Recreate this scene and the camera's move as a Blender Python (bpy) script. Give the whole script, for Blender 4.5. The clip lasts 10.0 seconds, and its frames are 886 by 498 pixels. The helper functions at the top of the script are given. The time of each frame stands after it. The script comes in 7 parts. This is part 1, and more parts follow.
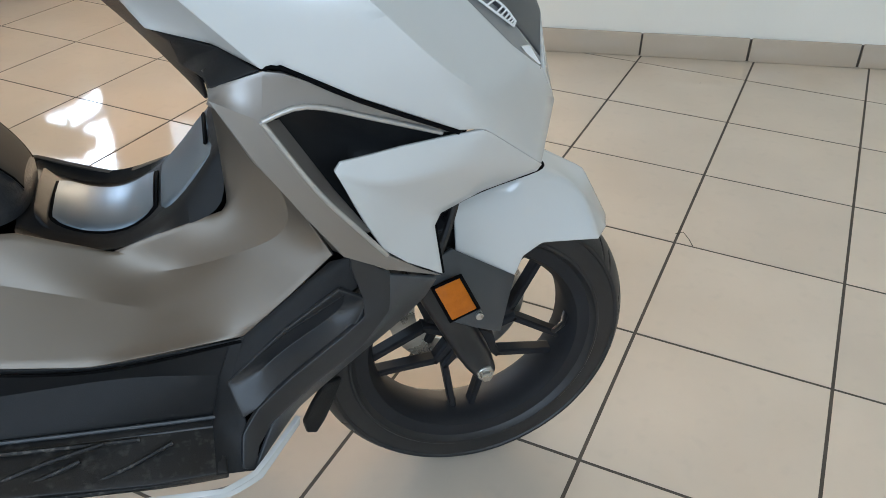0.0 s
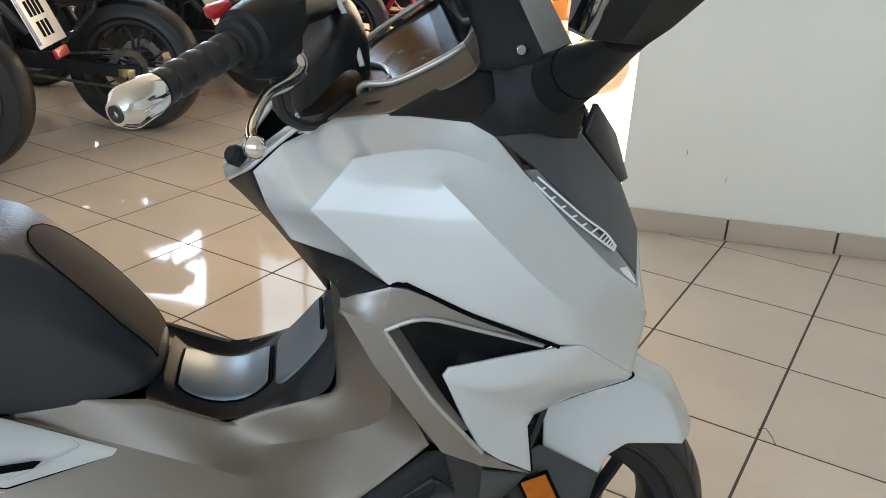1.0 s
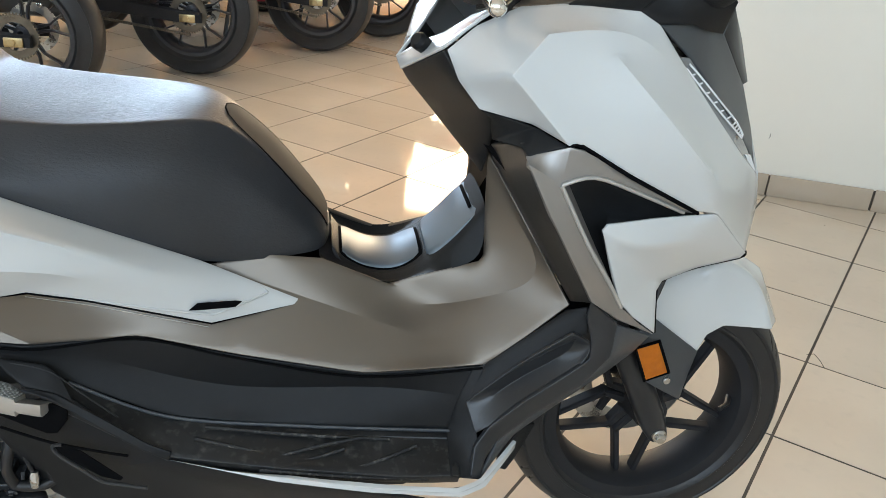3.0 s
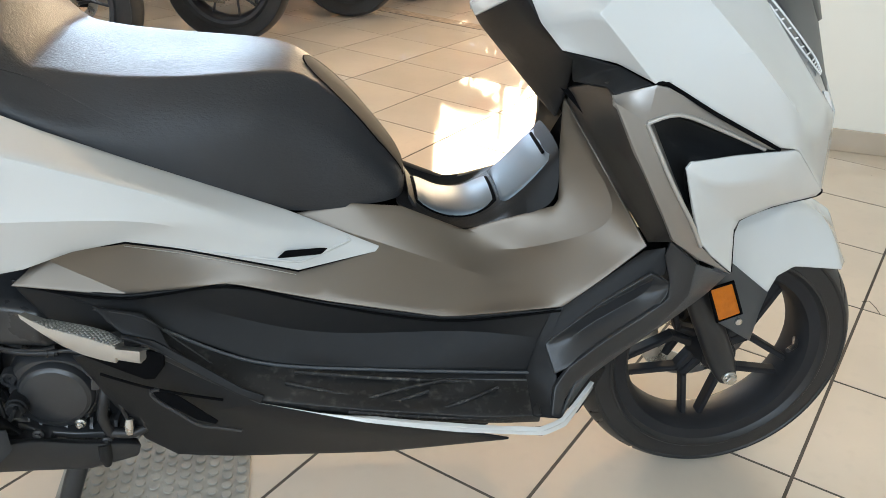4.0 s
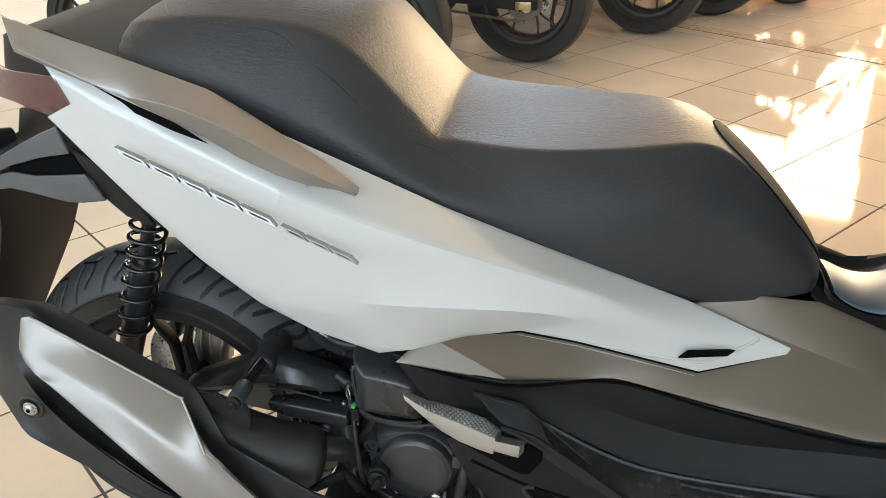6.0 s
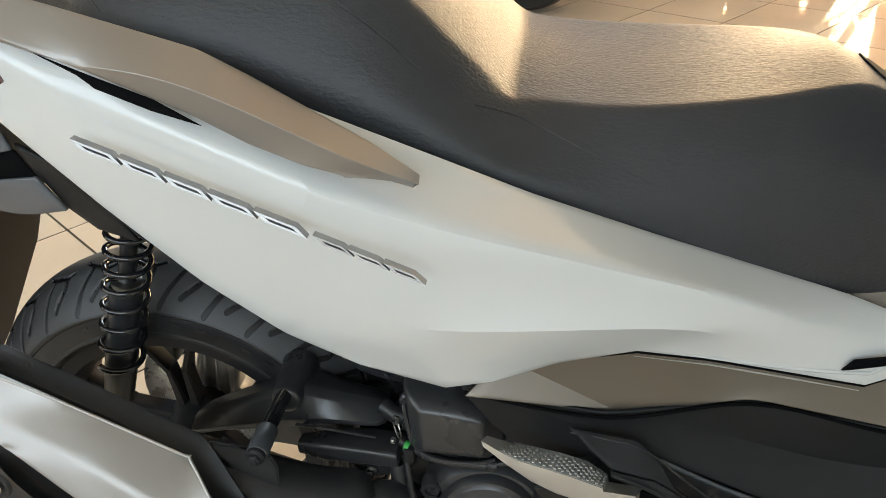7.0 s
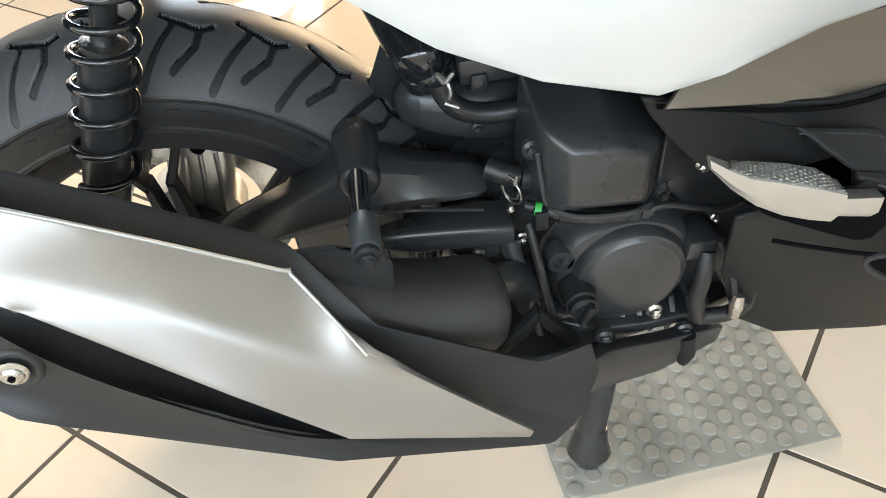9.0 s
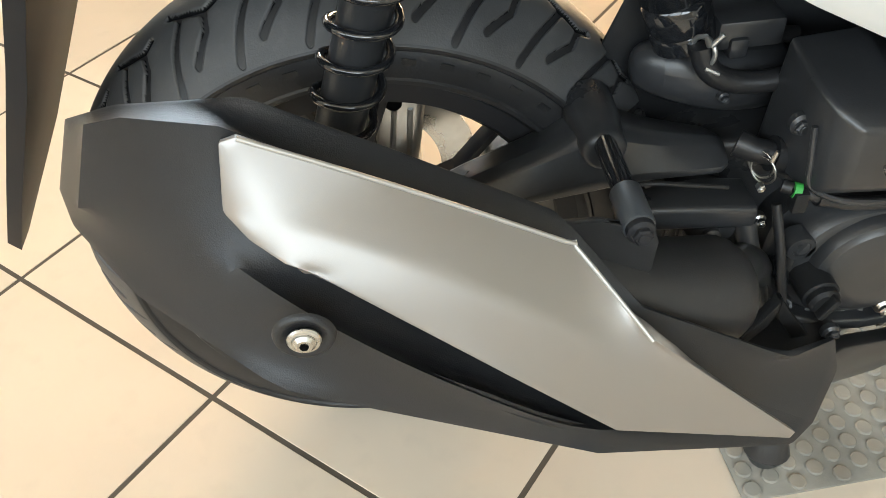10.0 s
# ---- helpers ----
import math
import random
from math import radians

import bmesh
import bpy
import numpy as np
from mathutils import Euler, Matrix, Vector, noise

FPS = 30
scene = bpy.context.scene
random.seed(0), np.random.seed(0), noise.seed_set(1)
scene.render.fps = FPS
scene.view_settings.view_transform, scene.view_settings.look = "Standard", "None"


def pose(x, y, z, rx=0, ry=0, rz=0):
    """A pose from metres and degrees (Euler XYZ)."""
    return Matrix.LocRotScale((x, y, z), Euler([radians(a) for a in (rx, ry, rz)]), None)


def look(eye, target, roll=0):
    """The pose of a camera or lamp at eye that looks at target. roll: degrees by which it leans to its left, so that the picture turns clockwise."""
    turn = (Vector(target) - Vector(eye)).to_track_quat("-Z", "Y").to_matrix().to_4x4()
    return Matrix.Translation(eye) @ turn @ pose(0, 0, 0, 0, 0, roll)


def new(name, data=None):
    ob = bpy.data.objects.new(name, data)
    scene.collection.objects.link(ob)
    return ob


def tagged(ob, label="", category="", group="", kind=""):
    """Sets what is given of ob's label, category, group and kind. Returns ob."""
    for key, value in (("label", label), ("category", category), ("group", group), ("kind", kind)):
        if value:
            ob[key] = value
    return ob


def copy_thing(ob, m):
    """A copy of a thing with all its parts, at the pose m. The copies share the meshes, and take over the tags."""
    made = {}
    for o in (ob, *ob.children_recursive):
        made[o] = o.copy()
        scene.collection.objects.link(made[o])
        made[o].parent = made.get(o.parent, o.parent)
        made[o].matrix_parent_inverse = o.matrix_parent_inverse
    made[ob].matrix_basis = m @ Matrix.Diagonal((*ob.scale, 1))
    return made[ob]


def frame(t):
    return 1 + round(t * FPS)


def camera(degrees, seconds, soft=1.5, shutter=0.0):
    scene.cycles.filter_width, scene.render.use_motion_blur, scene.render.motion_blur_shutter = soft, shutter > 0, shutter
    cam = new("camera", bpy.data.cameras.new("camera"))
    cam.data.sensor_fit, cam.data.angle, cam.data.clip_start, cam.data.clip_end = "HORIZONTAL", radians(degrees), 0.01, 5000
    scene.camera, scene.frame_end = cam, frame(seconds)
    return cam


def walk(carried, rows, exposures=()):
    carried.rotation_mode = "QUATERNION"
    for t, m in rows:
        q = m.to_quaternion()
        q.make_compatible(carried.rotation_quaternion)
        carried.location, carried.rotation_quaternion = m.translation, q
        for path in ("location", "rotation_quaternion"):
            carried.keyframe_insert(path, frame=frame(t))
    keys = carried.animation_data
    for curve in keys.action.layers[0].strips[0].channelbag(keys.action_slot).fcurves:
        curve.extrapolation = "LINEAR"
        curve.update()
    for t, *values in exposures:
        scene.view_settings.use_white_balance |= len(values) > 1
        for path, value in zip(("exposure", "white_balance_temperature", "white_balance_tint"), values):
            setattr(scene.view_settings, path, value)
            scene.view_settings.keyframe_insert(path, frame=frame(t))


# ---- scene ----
cam = camera(55.7, 10.0, soft=0.5)
PATH = [
    (0, (1.2269, -1.0529, 1.1389), (1.5581, 0.1157, 0.3382), 1.10),
    (0.5, (1.2201, -1.0643, 1.1891), (1.4880, 0.1894, 0.5011), 2.20),
    (1, (1.1823, -1.0818, 1.2371), (1.4092, 0.2314, 0.6538), 2.80),
    (1.5, (1.1132, -1.1138, 1.2553), (1.3370, 0.2250, 0.7316), 4.10),
    (2, (1.0594, -1.1616, 1.2335), (1.2823, 0.1808, 0.7185), 5.10),
    (2.5, (1.0052, -1.2120, 1.1993), (1.2297, 0.1176, 0.6545), 5.00),
    (3, (0.9484, -1.2554, 1.1622), (1.1741, 0.0418, 0.5433), 4.90),
    (3.2, (0.9343, -1.2653, 1.1520), (1.1567, 0.0213, 0.5098), 4.30),
    (4.3, (0.8298, -1.2816, 1.1331), (0.9784, -0.0011, 0.4604), 1.30),
    (4.5, (0.8084, -1.2844, 1.1367), (0.9050, 0.0011, 0.4633), 0.30),
    (5, (0.7515, -1.2772, 1.1498), (0.7423, 0.0094, 0.4713), -0.30),
    (5.5, (0.7004, -1.2205, 1.1636), (0.5559, 0.0607, 0.4895), -0.40),
    (5.7, (0.6768, -1.1776, 1.1687), (0.4877, 0.0994, 0.4982), -0.50),
    (6.8, (0.5651, -0.9112, 1.1164), (0.2843, 0.3510, 0.4516), -3.40),
    (7, (0.5236, -0.8703, 1.0836), (0.3141, 0.3715, 0.3564), -4.80),
    (7.5, (0.4308, -0.7716, 0.9782), (0.4195, 0.3766, 0.0858), -6.50),
    (8, (0.3516, -0.7368, 0.9280), (0.4170, 0.3511, -0.0356), -8.20),
    (8.5, (0.2689, -0.7230, 0.8996), (0.3643, 0.3519, -0.0764), -7.60),
    (9, (0.2141, -0.7146, 0.8938), (0.2977, 0.3454, -0.0982), -6.70),
    (9.5, (0.1231, -0.6880, 0.8938), (0.1877, 0.3653, -0.1076), -5.50),
    (10, (0.0312, -0.6491, 0.8655), (0.0855, 0.3852, -0.1564), -4.50),
]
EXPOSURES = [(0, 0.10, 5820, 10), (1.0, -0.05, 6080, 10), (2.2, 0.02, 6120, 10), (3.0, 0.26, 6150, 10), (4.5, 0.45, 6280, 10), (5.7, 0.43, 6450, 10), (6.8, 0.24, 6560, 10), (7.2, 0.24, 6950, 10), (8.0, 0.88, 6880, 10), (9.2, 1.08, 6500, 10), (10.0, 0.88, 6980, 10)]
walk(cam, [(t, look(eye, target, roll)) for t, eye, target, roll in PATH], EXPOSURES)

from mathutils.bvhtree import BVHTree

# ---- world, lamps ----
world = bpy.data.worlds.new("sky")
scene.world = world
world.use_nodes = True
wt = world.node_tree
sky = wt.nodes.new("ShaderNodeTexSky")
sky.sky_type, sky.sun_disc = "NISHITA", False
sky.sun_elevation, sky.sun_rotation = radians(48), radians(150)
wt.links.new(sky.outputs[0], wt.nodes["Background"].inputs[0])
wt.nodes["Background"].inputs[1].default_value = 0.12

# showroom frame: s runs along the near wall, n away from the camera's side
WALL = Vector((2.784, 1.734, 0))
SD, ND = Vector((0.929, -0.370, 0)).normalized(), Vector((0.370, 0.929, 0)).normalized()
ROOM = Matrix(((SD.x, ND.x, 0, WALL.x), (SD.y, ND.y, 0, WALL.y), (0, 0, 1, 0), (0, 0, 0, 1)))


def room(s, n, z=0.0):
    return WALL + SD * s + ND * n + Vector((0, 0, z))


def window_lamp(s, n, z, w, h, towards, watts, colour):
    lamp = bpy.data.lights.new("window_light", "AREA")
    lamp.shape, lamp.size, lamp.size_y, lamp.energy, lamp.color = "RECTANGLE", w, h, watts, colour
    ob = new("window_light", lamp)
    eye = room(s, n, z)
    ob.matrix_world = look(eye, eye + SD * towards[0] + ND * towards[1] + Vector((0, 0, towards[2])))
    return ob


BACK, FRONT, LEFT, RIGHT, HIGH = 5.6, -8.0, -9.5, 5.0, 4.6
# second back opening is added: a dim lamp for the lid's blue reflection
WINDOWS_BACK = [(-7.1, -5.4, 1.7, 3.9), (-4.7, -3.4, 3.1, 4.4), (-3.0, -1.5, 0.7, 2.7), (-1.15, -0.2, 0.0, 2.5)]
WINDOWS_FRONT = [(-8.0, -4.6, 1.9, 4.4), (-4.2, -0.8, 1.9, 4.4), (-0.4, 3.0, 1.9, 4.4)]
for s0, s1, z0, z1 in WINDOWS_BACK:
    watts, colour = (78, (0.66, 0.83, 1.0)) if s0 < -6 else (14, (0.66, 0.83, 1.0)) if z0 > 2 else (84, (1.0, 0.74, 0.45))
    window_lamp((s0 + s1) / 2, BACK + 0.1, (z0 + z1) / 2, s1 - s0, z1 - z0, (0, -1, -0.15), watts * (s1 - s0) * (z1 - z0), colour)
for s0, s1, z0, z1 in WINDOWS_FRONT:
    window_lamp((s0 + s1) / 2, FRONT + 0.1, (z0 + z1) / 2, s1 - s0, z1 - z0, (0, 1, 0), (15.5 if s0 > -1 else 10.5) * (s1 - s0) * (z1 - z0), (0.73, 0.88, 1.0))


# ---- materials ----
def nodes_of(name):
    m = bpy.data.materials.new(name)
    m.use_nodes = True
    return m, m.node_tree, m.node_tree.nodes["Principled BSDF"]


def mat(name, base, rough=0.5, metal=0.0, vary=0.12, scale=6.0, bump=0.0, bump_scale=300.0, coat=0.0, spec=0.5, grime=0.0, per_piece=0.0, pattern="noise"):
    """A surface with slow stains, fine grain in colour and gloss, and fine relief."""
    m, t, p = nodes_of(name)
    geo = t.nodes.new("ShaderNodeTexCoord")
    big = t.nodes.new("ShaderNodeTexNoise")
    big.inputs["Scale"].default_value, big.inputs["Detail"].default_value = scale, 5
    t.links.new(geo.outputs["Object"], big.inputs["Vector"])
    ramp = t.nodes.new("ShaderNodeValToRGB")
    lo = [c * (1 - vary) for c in base]
    hi = [min(1, c * (1 + vary)) for c in base]
    ramp.color_ramp.elements[0].position, ramp.color_ramp.elements[1].position = 0.3, 0.7
    ramp.color_ramp.elements[0].color, ramp.color_ramp.elements[1].color = (*lo, 1), (*hi, 1)
    t.links.new(big.outputs["Fac"], ramp.inputs[0])
    colour = ramp.outputs[0]
    if grime:
        fine = t.nodes.new("ShaderNodeTexNoise")
        fine.inputs["Scale"].default_value, fine.inputs["Detail"].default_value = scale * 9, 8
        t.links.new(geo.outputs["Object"], fine.inputs["Vector"])
        step = t.nodes.new("ShaderNodeValToRGB")
        step.color_ramp.elements[0].position, step.color_ramp.elements[1].position = 0.55, 0.75
        t.links.new(fine.outputs["Fac"], step.inputs[0])
        mul = t.nodes.new("ShaderNodeMath")
        mul.operation = "MULTIPLY"
        mul.inputs[1].default_value = grime
        t.links.new(step.outputs[0], mul.inputs[0])
        mix = t.nodes.new("ShaderNodeMixRGB")
        mix.inputs[2].default_value = (0.30, 0.28, 0.25, 1)
        t.links.new(mul.outputs[0], mix.inputs[0])
        t.links.new(colour, mix.inputs[1])
        colour = mix.outputs[0]
    if per_piece:
        info = t.nodes.new("ShaderNodeObjectInfo")
        rng = t.nodes.new("ShaderNodeMapRange")
        rng.inputs[3].default_value, rng.inputs[4].default_value = 1 - per_piece, 1 + per_piece
        t.links.new(info.outputs["Random"], rng.inputs[0])
        hsv = t.nodes.new("ShaderNodeHueSaturation")
        t.links.new(rng.outputs[0], hsv.inputs["Value"])
        t.links.new(colour, hsv.inputs["Color"])
        colour = hsv.outputs[0]
    t.links.new(colour, p.inputs["Base Color"])
    rr = t.nodes.new("ShaderNodeMapRange")
    rr.inputs[3].default_value, rr.inputs[4].default_value = max(0.02, rough * 0.8), min(1, rough * 1.2)
    t.links.new(big.outputs["Fac"], rr.inputs[0])
    t.links.new(rr.outputs[0], p.inputs["Roughness"])
    p.inputs["Metallic"].default_value = metal
    p.inputs["Specular IOR Level"].default_value = spec
    p.inputs["Coat Weight"].default_value, p.inputs["Coat Roughness"].default_value = coat, 0.06
    if bump:
        if pattern == "leather":
            tex = t.nodes.new("ShaderNodeTexNoise")
            tex.inputs["Detail"].default_value, tex.inputs["Roughness"].default_value = 4, 0.62
            out = tex.outputs["Fac"]
        else:
            tex = t.nodes.new("ShaderNodeTexNoise")
            tex.inputs["Detail"].default_value = 3
            out = tex.outputs["Fac"]
        tex.inputs["Scale"].default_value = bump_scale
        along = t.nodes.new("ShaderNodeMapping")
        along.inputs["Scale"].default_value = (0.45, 1, 1) if pattern == "leather" else (1, 1, 1)
        t.links.new(geo.outputs["Object"], along.inputs["Vector"])
        t.links.new(along.outputs[0], tex.inputs["Vector"])
        b = t.nodes.new("ShaderNodeBump")
        b.inputs["Strength"].default_value, b.inputs["Distance"].default_value = bump, 0.001
        t.links.new(out, b.inputs["Height"])
        t.links.new(b.outputs[0], p.inputs["Normal"])
    return m


def clear(name, base, rough=0.05, alpha=1.0, weight=0.0, ior=1.45):
    m, t, p = nodes_of(name)
    p.inputs["Base Color"].default_value = (*base, 1)
    p.inputs["Roughness"].default_value = rough
    p.inputs["Transmission Weight"].default_value = weight
    p.inputs["Alpha"].default_value = alpha
    p.inputs["IOR"].default_value = ior
    return m


WHITE = mat("white_pearl_paint", (0.585, 0.601, 0.600), 0.25, 0.0, 0.02, 3, coat=0.75, bump=0.02, bump_scale=900)
BRONZE = mat("satin_bronze_paint", (0.152, 0.129, 0.104), 0.35, 0.60, 0.05, 4, bump=0.05, bump_scale=1500)
SILVER = mat("satin_silver_paint", (0.315, 0.300, 0.286), 0.39, 0.70, 0.04, 4, bump=0.05, bump_scale=1500)
BLACK = mat("grained_black_plastic", (0.0135, 0.0140, 0.0150), 0.46, 0, 0.2, 5, bump=0.30, bump_scale=1100, grime=0.008, spec=0.19)
SHIELDBLACK = mat("muffler_shield_plastic", (0.0165, 0.0180, 0.0210), 0.40, 0, 0.2, 5, bump=0.25, bump_scale=1100, grime=0.01, spec=0.42)
DUSTY = mat("dusty_black_plastic", (0.017, 0.017, 0.0175), 0.45, 0, 0.3, 9, bump=0.4, bump_scale=900, grime=0.16, spec=0.36)
SCUFF = mat("scuffed_black_plastic", (0.022, 0.022, 0.022), 0.55, 0, 0.4, 14, bump=0.4, bump_scale=500, grime=0.4, spec=0.3)
SATIN = mat("satin_black_paint", (0.024, 0.025, 0.027), 0.30, 0, 0.2, 7, bump=0.08, bump_scale=700, grime=0.015, spec=0.4)
GREY = mat("charcoal_plastic", (0.050, 0.056, 0.063), 0.42, 0, 0.1, 5, bump=0.2, bump_scale=1100)
BLUEGREY = mat("satin_lid_paint", (0.14, 0.170, 0.20), 0.42, 0.50, 0.05, 6, bump=0.04, bump_scale=1200, spec=0.5)
LEATHER = mat("seat_vinyl", (0.028, 0.030, 0.034), 0.43, 0, 0.14, 9, bump=0.75, bump_scale=300, pattern="leather", spec=0.42)
LEATHER2 = mat("smooth_seat_vinyl", (0.046, 0.044, 0.042), 0.72, 0, 0.15, 9, bump=0.08, bump_scale=300, spec=0.10)
DARKBRONZE = mat("dark_bronze_plastic", (0.029, 0.026, 0.023), 0.40, 0, 0.12, 6, bump=0.15, bump_scale=1100, spec=0.4)
TAILGREY = mat("satin_grey_plastic", (0.075, 0.085, 0.100), 0.26, 0, 0.08, 6, bump=0.05, bump_scale=900, spec=0.6)
LAMPBACK = mat("grey_lamp_reflector", (0.16, 0.165, 0.17), 0.2, 0, 0.1, 12, coat=0.8)
MUDGUARD = mat("deep_black_plastic", (0.007, 0.008, 0.0105), 0.5, 0, 0.2, 6, bump=0.1, bump_scale=900, spec=0.15)
RUBBER = mat("tyre_rubber", (0.017, 0.017, 0.018), 0.42, 0, 0.2, 14, bump=0.15, bump_scale=500, grime=0.02, spec=0.45)
# paler than tyre_rubber: dust, plus light from above put into the colour
TREAD = mat("worn_lit_tread_rubber", (0.052, 0.053, 0.055), 0.47, 0, 0.22, 11, bump=0.2, bump_scale=600, grime=0.05, spec=0.5)
# glossless black; in gaps, slots and tread cuts it paints their shade
GROOVE = mat("matt_black_gap_shade", (0.004, 0.004, 0.0045), 0.85, spec=0.04)
ALLOY = mat("black_alloy", (0.021, 0.021, 0.023), 0.56, 0.0, 0.2, 9, bump=0.1, bump_scale=800, spec=0.20)
ENGINE = mat("black_engine_paint", (0.028, 0.029, 0.031), 0.29, 0.0, 0.25, 12, bump=0.12, bump_scale=700, grime=0.02, spec=0.55)
MUFFLER = mat("matt_black_heat_paint", (0.024, 0.024, 0.025), 0.50, 0, 0.2, 12, bump=0.1, bump_scale=700, grime=0.02, spec=0.45)
EDGE = mat("screen_edge_plastic", (0.20, 0.195, 0.18), 0.35, 0, 0.08, 9)
CAST = mat("cast_aluminium", (0.50, 0.50, 0.49), 0.38, 0.9, 0.15, 20, bump=0.3, bump_scale=250)
CHROME = mat("chrome", (0.82, 0.82, 0.81), 0.09, 1.0, 0.05, 20)
STEEL = mat("zinc_steel", (0.56, 0.555, 0.535), 0.28, 1.0, 0.12, 40)
GOLD = mat("gold_anodised", (0.50, 0.40, 0.22), 0.3, 1.0, 0.1, 20)
RED = mat("red_plastic", (0.40, 0.012, 0.02), 0.35, 0, 0.1, 20)
GREEN = mat("green_tape", (0.03, 0.35, 0.06), 0.6)
AMBER = mat("amber_reflector", (0.46, 0.125, 0.004), 0.25, 0, 0.12, 60, bump=0.5, bump_scale=260, coat=0.15, spec=0.3)
PALE = mat("pale_plastic", (0.62, 0.60, 0.55), 0.45, 0, 0.06, 9)
WHITE_FILM = mat("white_film", (0.80, 0.80, 0.78), 0.4, 0, 0.03, 8)
DARKGLASS = mat("display_glass", (0.006, 0.007, 0.008), 0.10, 0, 0.1, 5, spec=0.05)
FILM = clear("clear_film", (0.9, 0.85, 0.75), 0.08, 0.05)
GLOSS = mat("gloss_black_plastic", (0.012, 0.013, 0.015), 0.12, 0, 0.2, 9, coat=0.5)
LAMP_WHITE = mat("clear_light_guide", (0.86, 0.88, 0.90), 0.12, 0, 0.05, 60, coat=1.0)
PEGSILVER = mat("bare_silver_paint", (0.50, 0.48, 0.45), 0.33, 0.6, 0.06, 20)
LIP = mat("bright_satin_silver", (0.48, 0.47, 0.45), 0.35, 0.5, 0.05, 20)
BADGE = mat("dark_chrome_badge", (0.34, 0.33, 0.32), 0.38, 0.9, 0.1, 40)
SMOKE = clear("smoked_screen", (0.02, 0.022, 0.025), 0.04, 0.35)
REDLENS = clear("red_lens", (0.15, 0.070, 0.065), 0.06, 0.80)
MIRROR = mat("mirror_glass", (0.16, 0.165, 0.17), 0.02, 1.0, 0.0, 5)
PANE = clear("window_glass", (0.95, 0.98, 1.0), 0.0, 0.12)
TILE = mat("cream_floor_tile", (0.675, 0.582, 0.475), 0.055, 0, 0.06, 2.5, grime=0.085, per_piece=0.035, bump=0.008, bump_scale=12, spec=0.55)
# warm specular tint: the back floor's orange light put into the tile gloss
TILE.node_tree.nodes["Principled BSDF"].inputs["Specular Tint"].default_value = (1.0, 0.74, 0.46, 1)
GROUT = mat("dark_grout", (0.085, 0.07, 0.055), 0.85, 0, 0.25, 10)
MOSAIC = mat("mosaic_tile", (0.55, 0.43, 0.31), 0.12, 0, 0.25, 30)
PLASTER = mat("warm_white_plaster", (0.84, 0.81, 0.735), 0.75, 0, 0.03, 1.5, bump=0.15, bump_scale=90, grime=0.015)
SKIRT = mat("skirting_tile", (0.50, 0.42, 0.33), 0.14, 0, 0.06, 4, grime=0.04)
PADGREY = mat("grey_pad_rubber", (0.22, 0.22, 0.21), 0.6, 0, 0.1, 20)
MATRUB = mat("grey_rubber_mat", (0.29, 0.277, 0.243), 0.6, 0, 0.38, 7, bump=0.3, bump_scale=400, grime=0.7)
OCHRE = mat("ochre_plaster", (0.52, 0.27, 0.09), 0.8, 0, 0.06, 1.5, bump=0.15, bump_scale=90, grime=0.02)
CEIL = mat("ceiling_paint", (0.68, 0.63, 0.55), 0.85, 0, 0.03, 2)
ASPHALT = mat("asphalt", (0.18, 0.17, 0.16), 0.9, 0, 0.2, 3)
TANK_RED = mat("red_tank_paint", (0.45, 0.015, 0.02), 0.22, 0, 0.05, 3, coat=0.7)
TANK_GREY = mat("grey_tank_paint", (0.12, 0.13, 0.14), 0.25, 0, 0.05, 3, coat=0.7)
TANK_WHITE = mat("white_tank_paint", (0.7, 0.7, 0.7), 0.25, 0, 0.05, 3, coat=0.7)


# ---- mesh tools ----
def shade(me, angle=35):
    me.polygons.foreach_set("use_smooth", [True] * len(me.polygons))
    me.set_sharp_from_angle(angle=radians(angle))


def part(name, bm, material, parent=None, label="", angle=35, m=None):
    bmesh.ops.recalc_face_normals(bm, faces=bm.faces)
    me = bpy.data.meshes.new(name)
    bm.to_mesh(me)
    bm.free()
    me.materials.append(material)
    shade(me, angle)
    ob = new(name, me)
    if m is not None:
        ob.matrix_basis = m
    if parent is not None:
        ob.parent = parent
    if label:
        tagged(ob, label)
    return ob


def thing(name, label, category, group="", at=(0, 0, 0)):
    ob = new(name)
    ob.location = at
    return tagged(ob, label, category, group)


def box(bm, lo, hi, bevel=0.0, m=None, seg=2):
    c = [(a + b) / 2 for a, b in zip(lo, hi)]
    got = bmesh.ops.create_cube(bm, size=1, matrix=Matrix.Translation(c) @ Matrix.Diagonal((*[b - a for a, b in zip(lo, hi)], 1)))
    vs = got["verts"]
    if bevel:
        es = list({e for v in vs for e in v.link_edges})
        r = bmesh.ops.bevel(bm, geom=vs + es, offset=bevel, segments=seg, affect="EDGES", profile=0.5)
        vs = list({v for f in r["faces"] for v in f.verts} | {v for v in vs if v.is_valid})
        if m is not None:
            seen = set(vs)
            todo = list(vs)
            while todo:
                v = todo.pop()
                for e in v.link_edges:
                    o = e.other_vert(v)
                    if o not in seen:
                        seen.add(o)
                        todo.append(o)
            vs = list(seen)
    if m is not None:
        bmesh.ops.transform(bm, matrix=m, verts=vs)
    return vs


